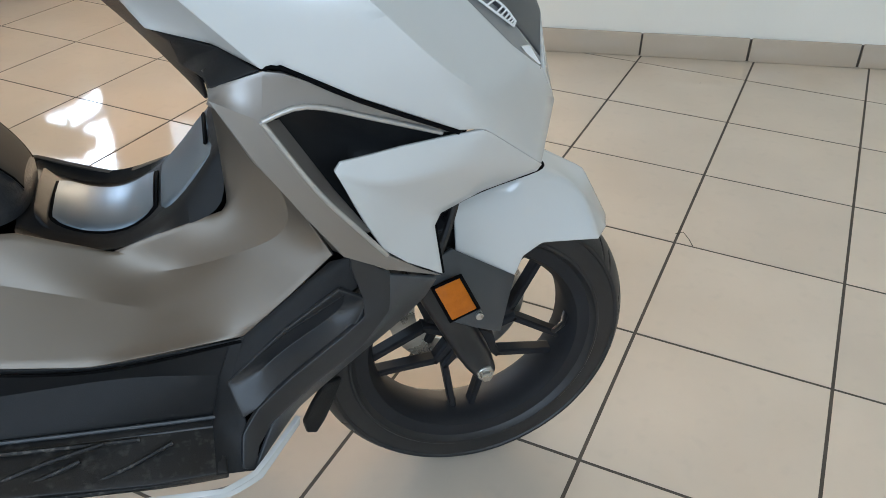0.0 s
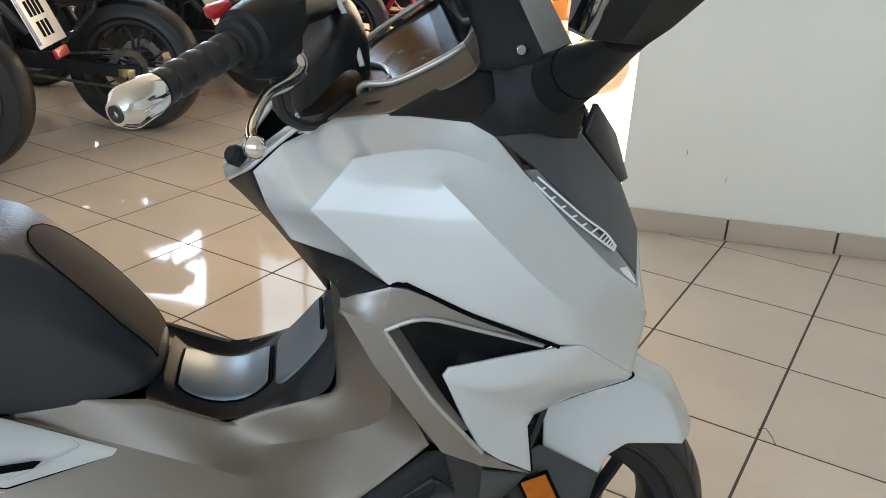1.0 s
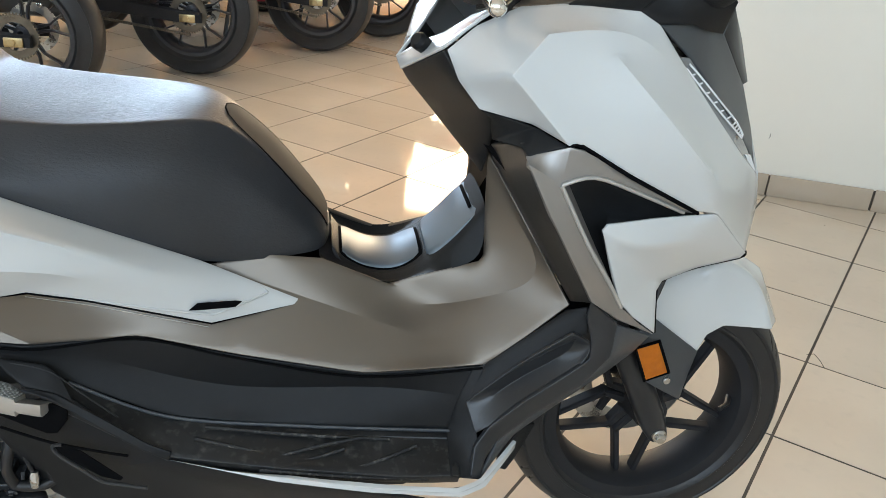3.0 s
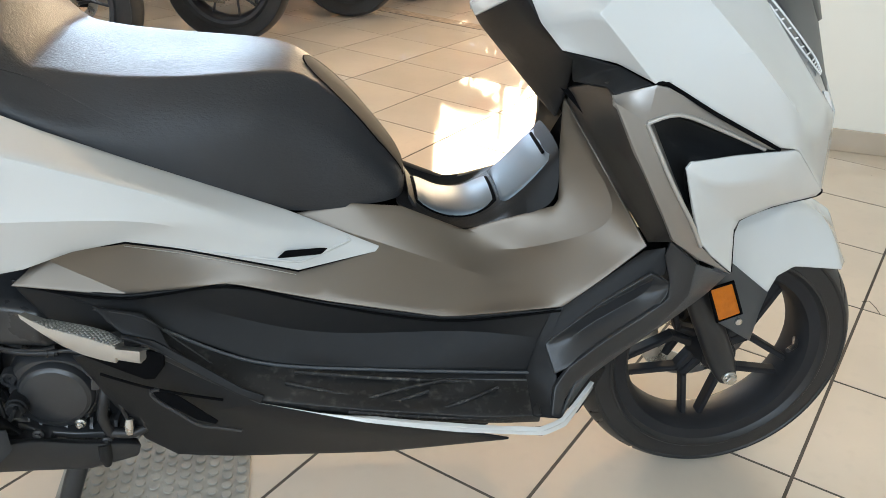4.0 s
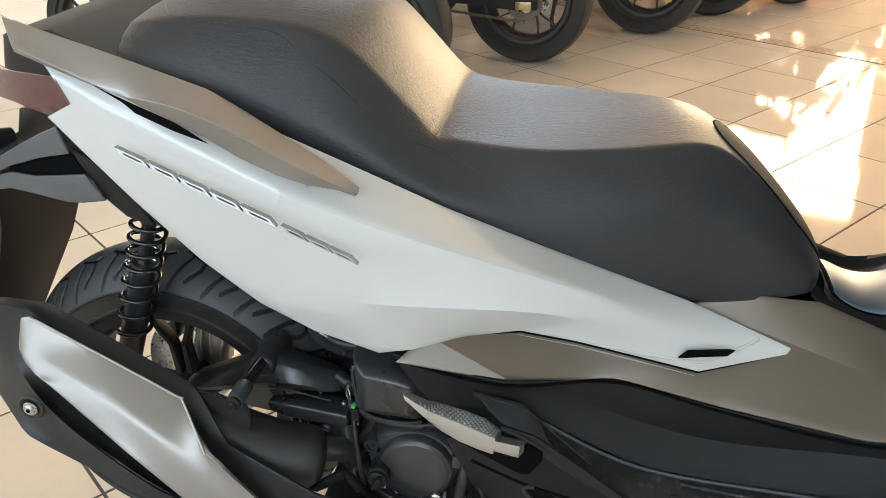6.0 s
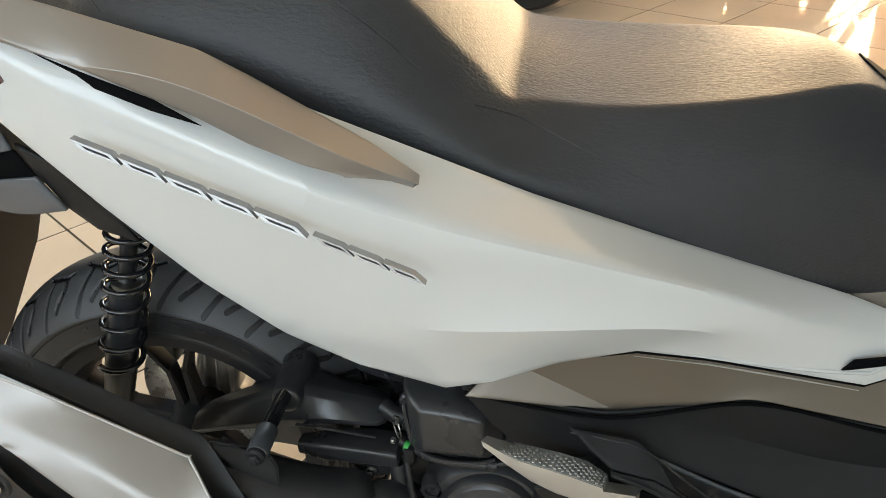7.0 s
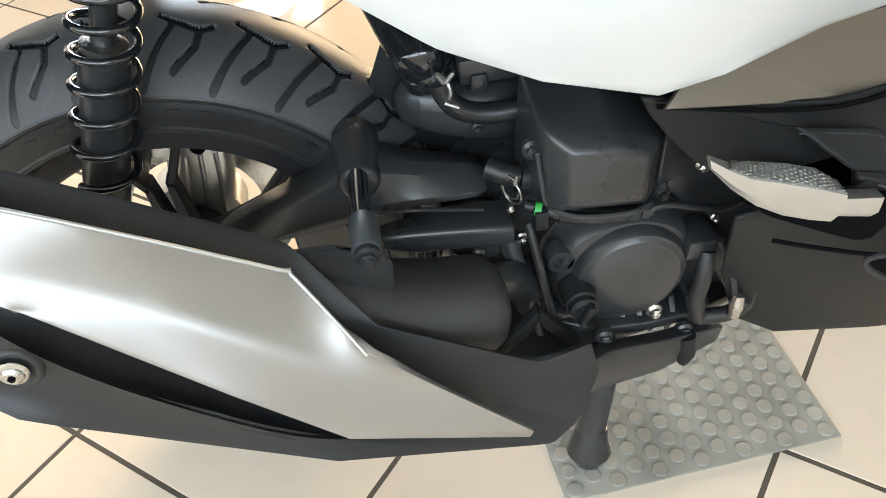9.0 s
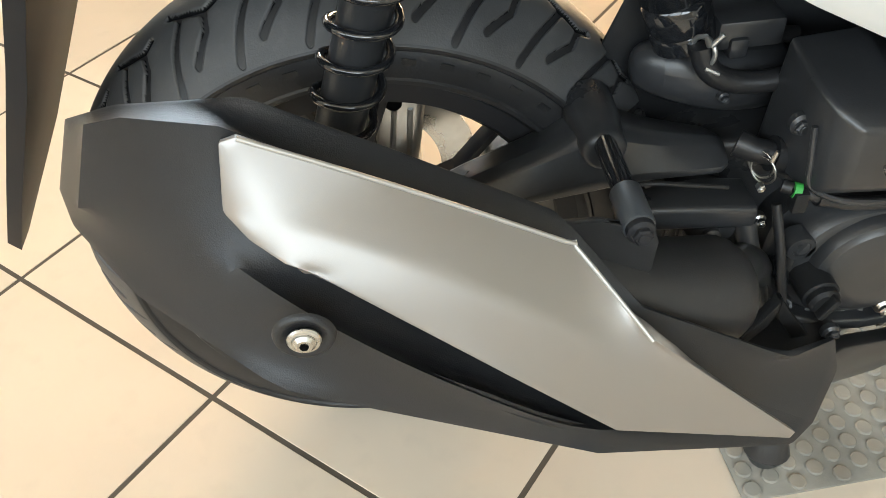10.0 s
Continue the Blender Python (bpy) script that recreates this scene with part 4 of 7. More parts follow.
def cut_tread(count, lines, width, depth, paint):
    """Makes a tyre whose tread grooves are cut into it: each line of (along, across) runs from the crown (0) to the shoulder (1), and the set repeats count times on either half."""
    def make(hub, R, w, rim, drop):
        na, nu = count * 72, 170
        pitch = 2 * math.pi * R / count
        s = np.linspace(0, pitch, 72, endpoint=False)
        u = np.linspace(-1, 1, nu + 1)
        S, U = np.meshgrid(s, np.abs(u), indexing="ij")
        S = S + np.where(u[None, :] > 0, pitch / 2, 0)
        near = np.full(S.shape, 9.0)
        arc = w * 0.5
        for line in lines:
            for (a0, b0), (a1, b1) in zip(line, line[1:]):
                for wrap in (-2, -1, 0, 1):
                    px, py = S - a0 - wrap * pitch, (U - b0) * arc
                    dx, dy = a1 - a0, (b1 - b0) * arc
                    f = np.clip((px * dx + py * dy) / (dx * dx + dy * dy), 0, 1)
                    near = np.minimum(near, np.hypot(px - f * dx, py - f * dy))
        k = np.clip((width / 2 + 0.0010 - near) / 0.0024, 0, 1)
        cut = (k * k * (3 - 2 * k)) * depth
        cut = np.tile(cut, (count, 1))
        ang = np.arange(na) * 2 * math.pi / na
        rad = (R - drop * np.abs(u) ** 2.1)[None, :] - cut
        Y = np.broadcast_to(u * w * 0.465, rad.shape)
        verts = np.stack([rad * np.cos(ang)[:, None], Y, -rad * np.sin(ang)[:, None]], -1).reshape(-1, 3)
        i, j = np.meshgrid(np.arange(na), np.arange(nu), indexing="ij")
        p, q = i * (nu + 1) + j, ((i + 1) % na) * (nu + 1) + j
        faces = np.stack([p, q, q + 1, p + 1], -1).reshape(-1, 4)
        me = bpy.data.meshes.new("tread")
        me.from_pydata(verts.tolist(), [], faces.tolist())
        me.materials.append(paint)
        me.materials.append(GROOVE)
        # deep faces turn near-black: the grooves' own shade put into the colour
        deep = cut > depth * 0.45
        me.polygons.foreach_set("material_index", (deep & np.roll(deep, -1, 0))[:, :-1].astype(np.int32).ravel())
        me.polygons.foreach_set("use_smooth", [True] * len(me.polygons))
        bm = bmesh.new()
        spin(bm, tyre_profile(R - 0.0045, w - 0.0005, rim, drop - 0.0045), 120)
        tyre = part("tyre", bm, RUBBER, hub, "black rubber tyre", 30)
        tread = new("tread", me)
        tread.parent = tyre
        tagged(tread, "tread with cut slanted grooves")
    return make


front = wheel("front_wheel", scooter, FRONT_AXLE, 0.267, 0.120, 0.194, 5, ALLOY, 0.024, "black alloy front wheel with split spokes", cut_tread(16, [
    [(0.000, 0.12), (0.027, 0.45), (0.053, 0.95)], [(0.064, 0.55), (0.080, 0.98)]], 0.0042, 0.004, RUBBER), 0.22, (0.40, 0.13, 0.53), (0.020, 0.0120, 0.0115))
bm = bmesh.new()
spin(bm, [(0.075, 0.062), (0.122, 0.062), (0.122, 0.067), (0.075, 0.067)], 48)
part("brake_disc", bm, STEEL, front, "drilled steel brake disc")
for k in range(5):
    a = 2 * math.pi * k / 5
    bm = bmesh.new()
    tube(bm, [(0.04 * math.cos(a), 0.058, 0.04 * math.sin(a)), (0.085 * math.cos(a + 0.3), 0.063, 0.085 * math.sin(a + 0.3))], 0.009, 8)
    part("disc_arm", bm, ALLOY, front)
for k in range(10):
    a = 2 * math.pi * k / 10
    bm = bmesh.new()
    disc(bm, (0.098 * math.cos(a), 0.060, 0.098 * math.sin(a)), 0.0055, -0.004, seg=10)
    part("disc_bolt", bm, STEEL, front)
bm = bmesh.new()
tube(bm, [(0.172, -0.01, 0.01), (0.15, -0.045, 0.012), (0.128, -0.06, 0.013)], [0.006, 0.005, 0.0045], 10)
part("valve", bm, RUBBER, front)

FORK = Vector((-0.446, 0, 0.895)).normalized()
for side in (-1, 1):
    foot = Vector((1.563, side * 0.100, 0.258))
    bm = bmesh.new()
    tube(bm, [foot - FORK * 0.016, foot + FORK * 0.01, foot + FORK * 0.04, foot + FORK * 0.16, foot + FORK * 0.22], [0.018, 0.023, 0.0255, 0.0255, 0.0255], 20)
    part("fork_slider", bm, SATIN, scooter, "black fork leg")
    bm = bmesh.new()
    tube(bm, [foot + FORK * 0.2, foot + FORK * 0.62], 0.018, 18)
    part("fork_tube", bm, SATIN, scooter)
    bm = bmesh.new()
    disc(bm, foot + Vector((0, side * 0.018, 0)), 0.013, side * 0.008, seg=24)
    disc(bm, foot + Vector((0, side * 0.026, 0)), 0.0095, side * 0.008, seg=6)
    part("axle_bolt", bm, STEEL, scooter, "zinc plated axle bolt")
bm = bmesh.new()
box(bm, (1.43, 0.045, 0.33), (1.50, 0.095, 0.43), 0.012, None)
part("brake_caliper", bm, SATIN, scooter)
panel("mud_flap", scooter, BLACK, dict(
    a=(1.318, -0.102, 0.272), b=(1.345, -0.085, 0.262), c=(1.331, -0.084, 0.222), d=(1.314, -0.086, 0.184), e=(1.298, -0.098, 0.171), f=(1.284, -0.104, 0.180),
    g=(1.280, -0.106, 0.204), h=(1.295, -0.106, 0.236),
), "abch cdgh defg", "", "ab", level=2, thick=0.008, label="black rubber flap behind the front wheel")
reflector = panel("reflector", scooter, AMBER, dict(
    a=(1.467, -0.166, 0.466), b=(1.504, -0.162, 0.477), c=(1.532, -0.160, 0.418), d=(1.494, -0.165, 0.407),
), "abcd", "", "abcd", level=0, thick=0.010, label="amber side reflector")
bm = bmesh.new()
tube(bm, [(1.4655, -0.163, 0.4675), (1.5055, -0.159, 0.4785), (1.5345, -0.157, 0.4170), (1.4930, -0.162, 0.4050)], 0.0034, 8, closed=True)
part("reflector_frame", bm, GROOVE, reflector, "black frame of the reflector")
bm = bmesh.new()
disc(bm, (1.541, -0.128, 0.392), 0.0060, -0.020, seg=20)
part("guard_bolt", bm, STEEL, scooter, "round steel bolt")
bm = bmesh.new()
tube(bm, smooth_path([(1.53, -0.10, 0.66), (1.50, -0.13, 0.56), (1.46, -0.13, 0.44), (1.49, 0.03, 0.37)], 6), 0.006, 8)
part("brake_hose", bm, RUBBER, scooter)
bm = bmesh.new()
tube(bm, [(1.52, 0, 0.50), (1.30, 0, 0.93)], 0.05, 20)
box(bm, (1.40, -0.13, 0.56), (1.50, 0.13, 0.62), 0.01)
part("steering_head", bm, SATIN, scooter)
panel("front_fender", scooter, WHITE, dict(
    a=(1.512, -0.100, 0.553), b=(1.584, -0.088, 0.575), c=(1.666, -0.062, 0.578), d=(1.731, -0.052, 0.522), e=(1.778, -0.045, 0.448), f=(1.747, -0.084, 0.455), g=(1.653, -0.090, 0.466),
    h=(1.622, -0.095, 0.450), i=(1.609, -0.100, 0.421), j=(1.512, -0.118, 0.487), K=(1.520, 0.0, 0.580), L=(1.640, 0.0, 0.595), M=(1.748, 0.0, 0.535), N=(1.800, 0.0, 0.440)),
    "abgh ahij bcg cdfg def aKLb bLc cLMd dMNe", "~bcdf", "aefijN", label="pearl white front fender")

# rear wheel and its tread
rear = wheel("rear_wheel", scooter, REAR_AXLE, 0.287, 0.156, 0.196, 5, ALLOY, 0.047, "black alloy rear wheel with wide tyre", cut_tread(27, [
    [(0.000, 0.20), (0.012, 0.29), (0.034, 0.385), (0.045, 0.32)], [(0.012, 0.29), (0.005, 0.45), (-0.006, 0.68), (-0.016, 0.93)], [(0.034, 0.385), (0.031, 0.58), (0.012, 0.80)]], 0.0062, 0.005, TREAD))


bm = bmesh.new()
spin(bm, [(0.075, 0.07), (0.115, 0.07), (0.115, 0.075), (0.075, 0.075)], 48)
part("brake_disc", bm, STEEL, rear)
bm = bmesh.new()
disc(bm, (0.0, 0.045, 0.0), 0.055, 0.06, seg=40)
case = part("gearbox_case", bm, CAST, rear, "cast aluminium gearbox case")
bm = bmesh.new()
loft(bm, [[(x0, 0.045, z), (x0 + 0.006, 0.036, z), (x1 - 0.006, 0.036, z), (x1, 0.045, z), (x1, 0.075, z), (x0, 0.075, z)] for x0, x1, z in ((-0.030, 0.045, 0.0), (-0.012, 0.056, 0.06), (0.002, 0.062, 0.10), (0.010, 0.052, 0.135), (0.016, 0.040, 0.150))], closed=True)
softened(bm, 0.004)
part("case_arm", bm, CAST, case, "cast aluminium arm", 35)
bm = bmesh.new()
disc(bm, (0.030, 0.0365, 0.108), 0.0085, -0.002, seg=20)
part("arm_hole", bm, GROOVE, case)
for k in range(4):
    bm = bmesh.new()
    tube(bm, [(-0.020 + 0.019 * k, 0.036, 0.01), (-0.002 + 0.016 * k, 0.035, 0.10)], 0.0028, 8)
    part("case_rib", bm, CAST, case)
bm = bmesh.new()
box(bm, (-0.070, 0.03, 0.075), (-0.028, 0.075, 0.150), 0.010)
caliper = part("brake_caliper", bm, SATIN, rear, "black brake caliper")
bm = bmesh.new()
box(bm, (-0.060, 0.0285, 0.112), (-0.038, 0.0302, 0.116), 0.0005)
part("caliper_mark", bm, CAST, caliper)
for k in range(9):
    a = math.radians(46 + 8 * k)
    bm = bmesh.new()
    box(bm, (-0.0065, -0.0004, -0.0055), (0.0050, 0.0004, 0.0055), 0, Matrix.Translation((0.222 * math.cos(a), -0.0731, 0.222 * math.sin(a))) @ pose(0, 0, 0, 4, -math.degrees(a) + 90, 0))
    part("sidewall_mark", bm, RUBBER, rear)

# rear shock absorbers
for side in (-1, 1):
    top, low = Vector((0.080, side * 0.112, 0.760)), Vector((-0.022, side * 0.112, 0.455))
    d = (low - top)
    u = d.normalized()
    shock = new("shock_absorber")
    shock.parent = scooter
    tagged(shock, "black coil spring shock absorber")
    bm = bmesh.new()
    tube(bm, [top, top + d * 0.30, top + d * 0.33, top + d * 0.58], [0.016, 0.016, 0.010, 0.010], 18)
    part("rod", bm, SATIN, shock, "black damper tube")
    bm = bmesh.new()
    tube(bm, [top + d * 0.55, top + d * 0.57, low - u * 0.02, low + u * 0.03], [0.014, 0.0195, 0.0195, 0.018], 20)
    part("damper_body", bm, SATIN, shock)
    bm = bmesh.new()
    tube(bm, [top + d * 0.525, top + d * 0.53, top + d * 0.545, top + d * 0.55], [0.012, 0.018, 0.018, 0.012], 20)
    part("bump_washer", bm, STEEL, shock, "bright steel washer")
    e1 = u.orthogonal().normalized()
    e2 = u.cross(e1)
    coil = []
    turns, steps = 13, 22
    for k in range(turns * steps + 1):
        f = k / (turns * steps)
        f2 = 0.52 * f + 0.48 * f * f
        a = 2 * math.pi * turns * f
        coil.append(top + d * (0.02 + 0.9 * f2) + (e1 * math.cos(a) + e2 * math.sin(a)) * 0.0250)
    bm = bmesh.new()
    tube(bm, coil, 0.0036, 8)
    part("spring", bm, GLOSS, shock, "glossy black coil spring", 60)

# seat
SEAT = [
    (0.060, 0.955, 0.140, 0.945, 0.185, 0.925, 0.190, 0.900), (0.150, 0.985, 0.165, 0.966, 0.205, 0.930, 0.215, 0.893), (0.250, 0.990, 0.172, 0.966, 0.210, 0.920, 0.222, 0.862),
    (0.330, 0.984, 0.165, 0.955, 0.205, 0.890, 0.220, 0.826), (0.375, 0.962, 0.156, 0.930, 0.200, 0.870, 0.220, 0.809), (0.430, 0.898, 0.150, 0.868, 0.195, 0.830, 0.218, 0.783),
    (0.475, 0.833, 0.143, 0.820, 0.190, 0.792, 0.213, 0.760), (0.530, 0.812, 0.145, 0.808, 0.190, 0.770, 0.208, 0.738), (0.620, 0.803, 0.140, 0.802, 0.180, 0.755, 0.194, 0.694)]
SEAT_NOSE = [
    (0.720, 0.806, 0.118, 0.802, 0.164, 0.745, 0.174, 0.646), (0.785, 0.810, 0.090, 0.803, 0.144, 0.740, 0.150, 0.611), (0.825, 0.800, 0.062, 0.790, 0.128, 0.720, 0.134, 0.602),
    (0.880, 0.752, 0.056, 0.745, 0.112, 0.690, 0.118, 0.600), (0.940, 0.684, 0.050, 0.678, 0.092, 0.640, 0.098, 0.600), (0.978, 0.630, 0.040, 0.626, 0.066, 0.612, 0.070, 0.598)]
bm = bmesh.new()
sections = []
for x, zc, ys, zs, ym, zm, yb, zb in SEAT + SEAT_NOSE:
    half = [(0.0, zc), (ys * 0.55, zc * 0.6 + zs * 0.4), (ys, zs), ((ys + ym) / 2 + 0.004, (zs + zm) / 2), (ym, zm), (yb, (zm + zb) / 2), (yb, zb)]
    ring = [(x, -y, z) for y, z in half[::-1]] + [(x, y, z) for y, z in half[1:]]
    sections.append(ring)
loft(bm, sections, cap=True)
cl = bm.edges.layers.float.new("crease_edge")
bm.verts.ensure_lookup_table()
n = len(sections[0])
for k in range(len(sections) - 1):
    for j in (4, 8):
        e = bm.edges.get((bm.verts[k * n + j], bm.verts[(k + 1) * n + j]))
        if e:
            e[cl] = 0.9
for k in (6,):
    for j in range(4, 8):
        e = bm.edges.get((bm.verts[k * n + j], bm.verts[k * n + j + 1]))
        if e:
            e[cl] = 0.5
seat = part("seat", bm, LEATHER, scooter, "black vinyl stepped double seat", 80)
sub = seat.modifiers.new("smooth", "SUBSURF")
sub.levels = sub.render_levels = 3

# centre tunnel trim and lids
TRIM = [(0.960, 0.598, 0.062, 0.596), (1.000, 0.571, 0.074, 0.573), (1.060, 0.545, 0.078, 0.553), (1.110, 0.564, 0.078, 0.567), (1.165, 0.609, 0.076, 0.582), (1.214, 0.678, 0.070, 0.596)]
bm = bmesh.new()
loft(bm, [[(x, -0.108, zb), (x, -hw - 0.012, z - 0.010), (x, -hw, z), (x, 0, z + 0.006), (x, hw, z), (x, hw + 0.012, z - 0.010), (x, 0.108, zb)] for x, z, hw, zb in TRIM], cap=False)
trim = part("tunnel_trim", bm, BLACK, scooter, "black plastic tunnel trim", 40)
sub = trim.modifiers.new("smooth", "SUBSURF")
sub.levels = sub.render_levels = 2


def trim_z(x):
    for (x0, z0, *_), (x1, z1, *_) in zip(TRIM, TRIM[1:]):
        if x0 <= x <= x1:
            return z0 + (z1 - z0) * (x - x0) / (x1 - x0)
    return TRIM[-1][1]


def tunnel_rows(x0, x1, half, lift):
    """Cross-sections of a cushion-shaped plate that follows the tunnel's trim."""
    rows = []
    for k in range(17):
        x = x0 + (x1 - x0) * k / 16
        z = sum(trim_z(x + d) for d in (-0.03, -0.015, 0, 0.015, 0.03)) / 5 + lift
        hw = half * (1 - 0.16 * (abs(k - 8) / 8) ** 8)
        rows.append([(x, -hw - 0.002, z - 0.012), (x, -hw, z - 0.004), (x, -hw * 0.86, z), (x, 0, z + 0.003), (x, hw * 0.86, z), (x, hw, z - 0.004), (x, hw + 0.002, z - 0.012)])
    return rows


bm = bmesh.new()
loft(bm, tunnel_rows(0.980, 1.214, 0.071, 0.0015))
part("trim_top", bm, BLACK, trim, "black bed of the tunnel lids", 50)
bm = bmesh.new()
loft(bm, tunnel_rows(0.9925, 1.1245, 0.0612, 0.0062))
part("lid_seal", bm, GROOVE, trim, "thick black rubber seal round the lid", 50)
bm = bmesh.new()
loft(bm, tunnel_rows(0.997, 1.119, 0.0575, 0.0100))
part("lid", bm, BLUEGREY, trim, "satin grey fuel lid", 50)
bm = bmesh.new()
loft(bm, tunnel_rows(1.130, 1.213, 0.0700, 0.0065))
part("upper_plate", bm, BLUEGREY, trim, "satin grey upper tunnel plate", 50)

bm = bmesh.new()
box(bm, (-0.003, -0.046, -0.002), (0.003, 0.046, 0.0022), 0.0015, pose(1.196, 0, trim_z(1.196) + 0.0075, 0, -52, 0))
part("plate_slot", bm, GROOVE, trim, "narrow dark slot in the upper plate")

# smooth stitched insert on the seat's nose
deps = bpy.context.evaluated_depsgraph_get()
cushion = BVHTree.FromObject(seat, deps)
NOSE = [(0.820, 0.010), (0.826, 0.030), (0.838, 0.043), (0.860, 0.050), (0.885, 0.054), (0.930, 0.055), (0.955, 0.050), (0.972, 0.042)]


def on_seat(x, y, lift):
    spot, normal, *_ = cushion.ray_cast(Vector((x, y, 1.3)), Vector((0, 0, -1)))
    return spot + normal * lift if spot else Vector((x, y, 0.62))


def nose_half(x):
    for (xa, wa), (xb, wb) in zip(NOSE, NOSE[1:]):
        if x <= xb:
            return wa + (wb - wa) * (x - xa) / (xb - xa)
    return NOSE[-1][1]


bm = bmesh.new()
spans = [0.820 + 0.152 * (k / 30) ** 1.4 for k in range(31)]
grid = [[bm.verts.new(on_seat(x, nose_half(x) * (j / 7 - 1), 0.0012)) for j in range(15)] for x in spans]
for ra, rb in zip(grid, grid[1:]):
    for j in range(14):
        bm.faces.new([ra[j], rb[j], rb[j + 1], ra[j + 1]])
bmesh.ops.recalc_face_normals(bm, faces=bm.faces)
if sum(f.normal.z for f in bm.faces) < 0:
    bmesh.ops.reverse_faces(bm, faces=bm.faces)
insert = part("seat_insert", bm, LEATHER2, seat, "smooth dark grey vinyl insert on the seat nose", 60)
for line in ([(0.115, 0.966), (0.195, 0.962), (0.270, 0.955), (0.300, 0.947), (0.323, 0.929), (0.366, 0.895), (0.400, 0.862)], [(0.091, 0.952), (0.110, 0.942), (0.135, 0.924)], [(0.446, 0.826), (0.504, 0.798), (0.554, 0.773), (0.600, 0.750)]):
    for side in (-1, 1):
        hits = [cushion.ray_cast(Vector((x, side * 0.5, z)), Vector((0, -side, 0)))[0] for x, _, z in smooth_path([(x, 0, z) for x, z in line], 6)]
        bm = bmesh.new()
        tube(bm, [p for p in hits if p], 0.0007, 6)
        part("flank_seam", bm, SATIN, seat, "black sewn seam", 60)
outline = [(x, -nose_half(x)) for x in spans[::-1]] + [(x, nose_half(x)) for x in spans]
bm = bmesh.new()
tube(bm, [on_seat(x, y, 0.0006) for x, y in outline], 0.0013, 6)
part("seat_seam", bm, GROOVE, seat, "black sewn seam", 60)
bm = bmesh.new()
for (xa, ya), (xb, yb) in zip(outline, outline[1:]):
    steps = max(1, int(math.hypot(xb - xa, yb - ya) / 0.0045))
    for k in range(steps):
        f, g = k / steps, (k + 0.62) / steps
        tube(bm, [on_seat(xa + (xb - xa) * q, (ya + (yb - ya) * q) * 1.07, 0.0007) for q in (f, g)], 0.0006, 4)
part("stitching", bm, SATIN, seat, "fine black stitching beside the seam", 60)

# handlebar, levers, instruments
for side in (-1, 1):
    end, root = Vector((1.028, side * 0.368, 1.050)), Vector((1.135, side * 0.215, 1.092))
    d = (root - end).normalized()
    bm = bmesh.new()
    tube(bm, [end - d * 0.004, end + d * 0.004, end + d * 0.010, end + d * 0.034, end + d * 0.044, end + d * 0.046], [0.011, 0.0175, 0.0195, 0.0185, 0.0165, 0.012], 22)
    weight = part("bar_end", bm, CHROME, scooter, "chrome bar end weight", 50)
    bm = bmesh.new()
    spin(bm, [(0.003, -0.001), (0.008, -0.001), (0.008, 0.003), (0.003, 0.003)], 16, "x")
    part("end_screw", bm, SATIN, weight, m=Matrix.Translation(end - d * 0.004) @ d.to_track_quat("X", "Z").to_matrix().to_4x4())
    bm = bmesh.new()
    pts, rs = [], []
    for k in range(23):
        f = k / 22
        pts.append(end + d * (0.046 + 0.118 * f))
        rs.append(0.0168 - (0.0022 if k in (3, 7, 11, 15, 19) else 0))
    tube(bm, pts, rs, 20)
    part("grip", bm, RUBBER, scooter, "black rubber grip", 40)
    bm = bmesh.new()
    tube(bm, [end + d * 0.152, end + d * 0.156, end + d * 0.164, end + d * 0.168, end + d * 0.200, end + d * 0.240], [0.019, 0.025, 0.0265, 0.031, 0.034, 0.026], 24)
    box(bm, (-0.030, -0.026, -0.048), (0.030, 0.030, 0.010), 0.009, Matrix.Translation(end + d * 0.205) @ pose(0, 0, 0, 0, 0, side * -35))
    part("switch_housing", bm, BLACK, scooter, "black switch housing")
    if side < 0:
        bm = bmesh.new()
        box(bm, (-0.013, -0.009, -0.006), (0.013, 0.009, 0.007), 0.004, Matrix.Translation((1.098, -0.212, 1.112)) @ pose(0, 0, 0, 0, -15, 30))
        part("kill_switch", bm, RED, scooter, "red stop switch")
    bm = bmesh.new()
    tube(bm, [end + d * 0.22, Vector((1.20, side * 0.08, 1.10)), Vector((1.22, 0, 1.10))], 0.014, 14)
    part("handlebar", bm, SATIN, scooter)
    bm = bmesh.new()
    lever = smooth_path([(1.160, side * 0.185, 1.072), (1.172, side * 0.204, 1.064), (1.174, side * 0.217, 1.053), (1.163, side * 0.240, 1.047), (1.145, side * 0.275, 1.044), (1.136, side * 0.312, 1.036), (1.132, side * 0.345, 1.028), (1.136, side * 0.372, 1.023)], 6)
    tube(bm, lever, [max(0.0052, 0.0125 - 0.0115 * k / (len(lever) - 1)) for k in range(len(lever))], 12)
    lev = part("brake_lever", bm, CHROME, scooter, "polished brake lever with ball end", 60)
    bm = bmesh.new()
    bmesh.ops.create_uvsphere(bm, u_segments=20, v_segments=14, radius=0.0105, matrix=Matrix.Translation((1.137, side * 0.376, 1.022)))
    part("lever_ball", bm, CHROME, lev)
    bm = bmesh.new()
    disc(bm, (0, 0, 0), 0.0075, 0.004, "z", 6, 0.2)
    part("pivot_screw", bm, STEEL, lev, m=Matrix.Translation((1.170, side * 0.203, 1.0745)))
    bm = bmesh.new()
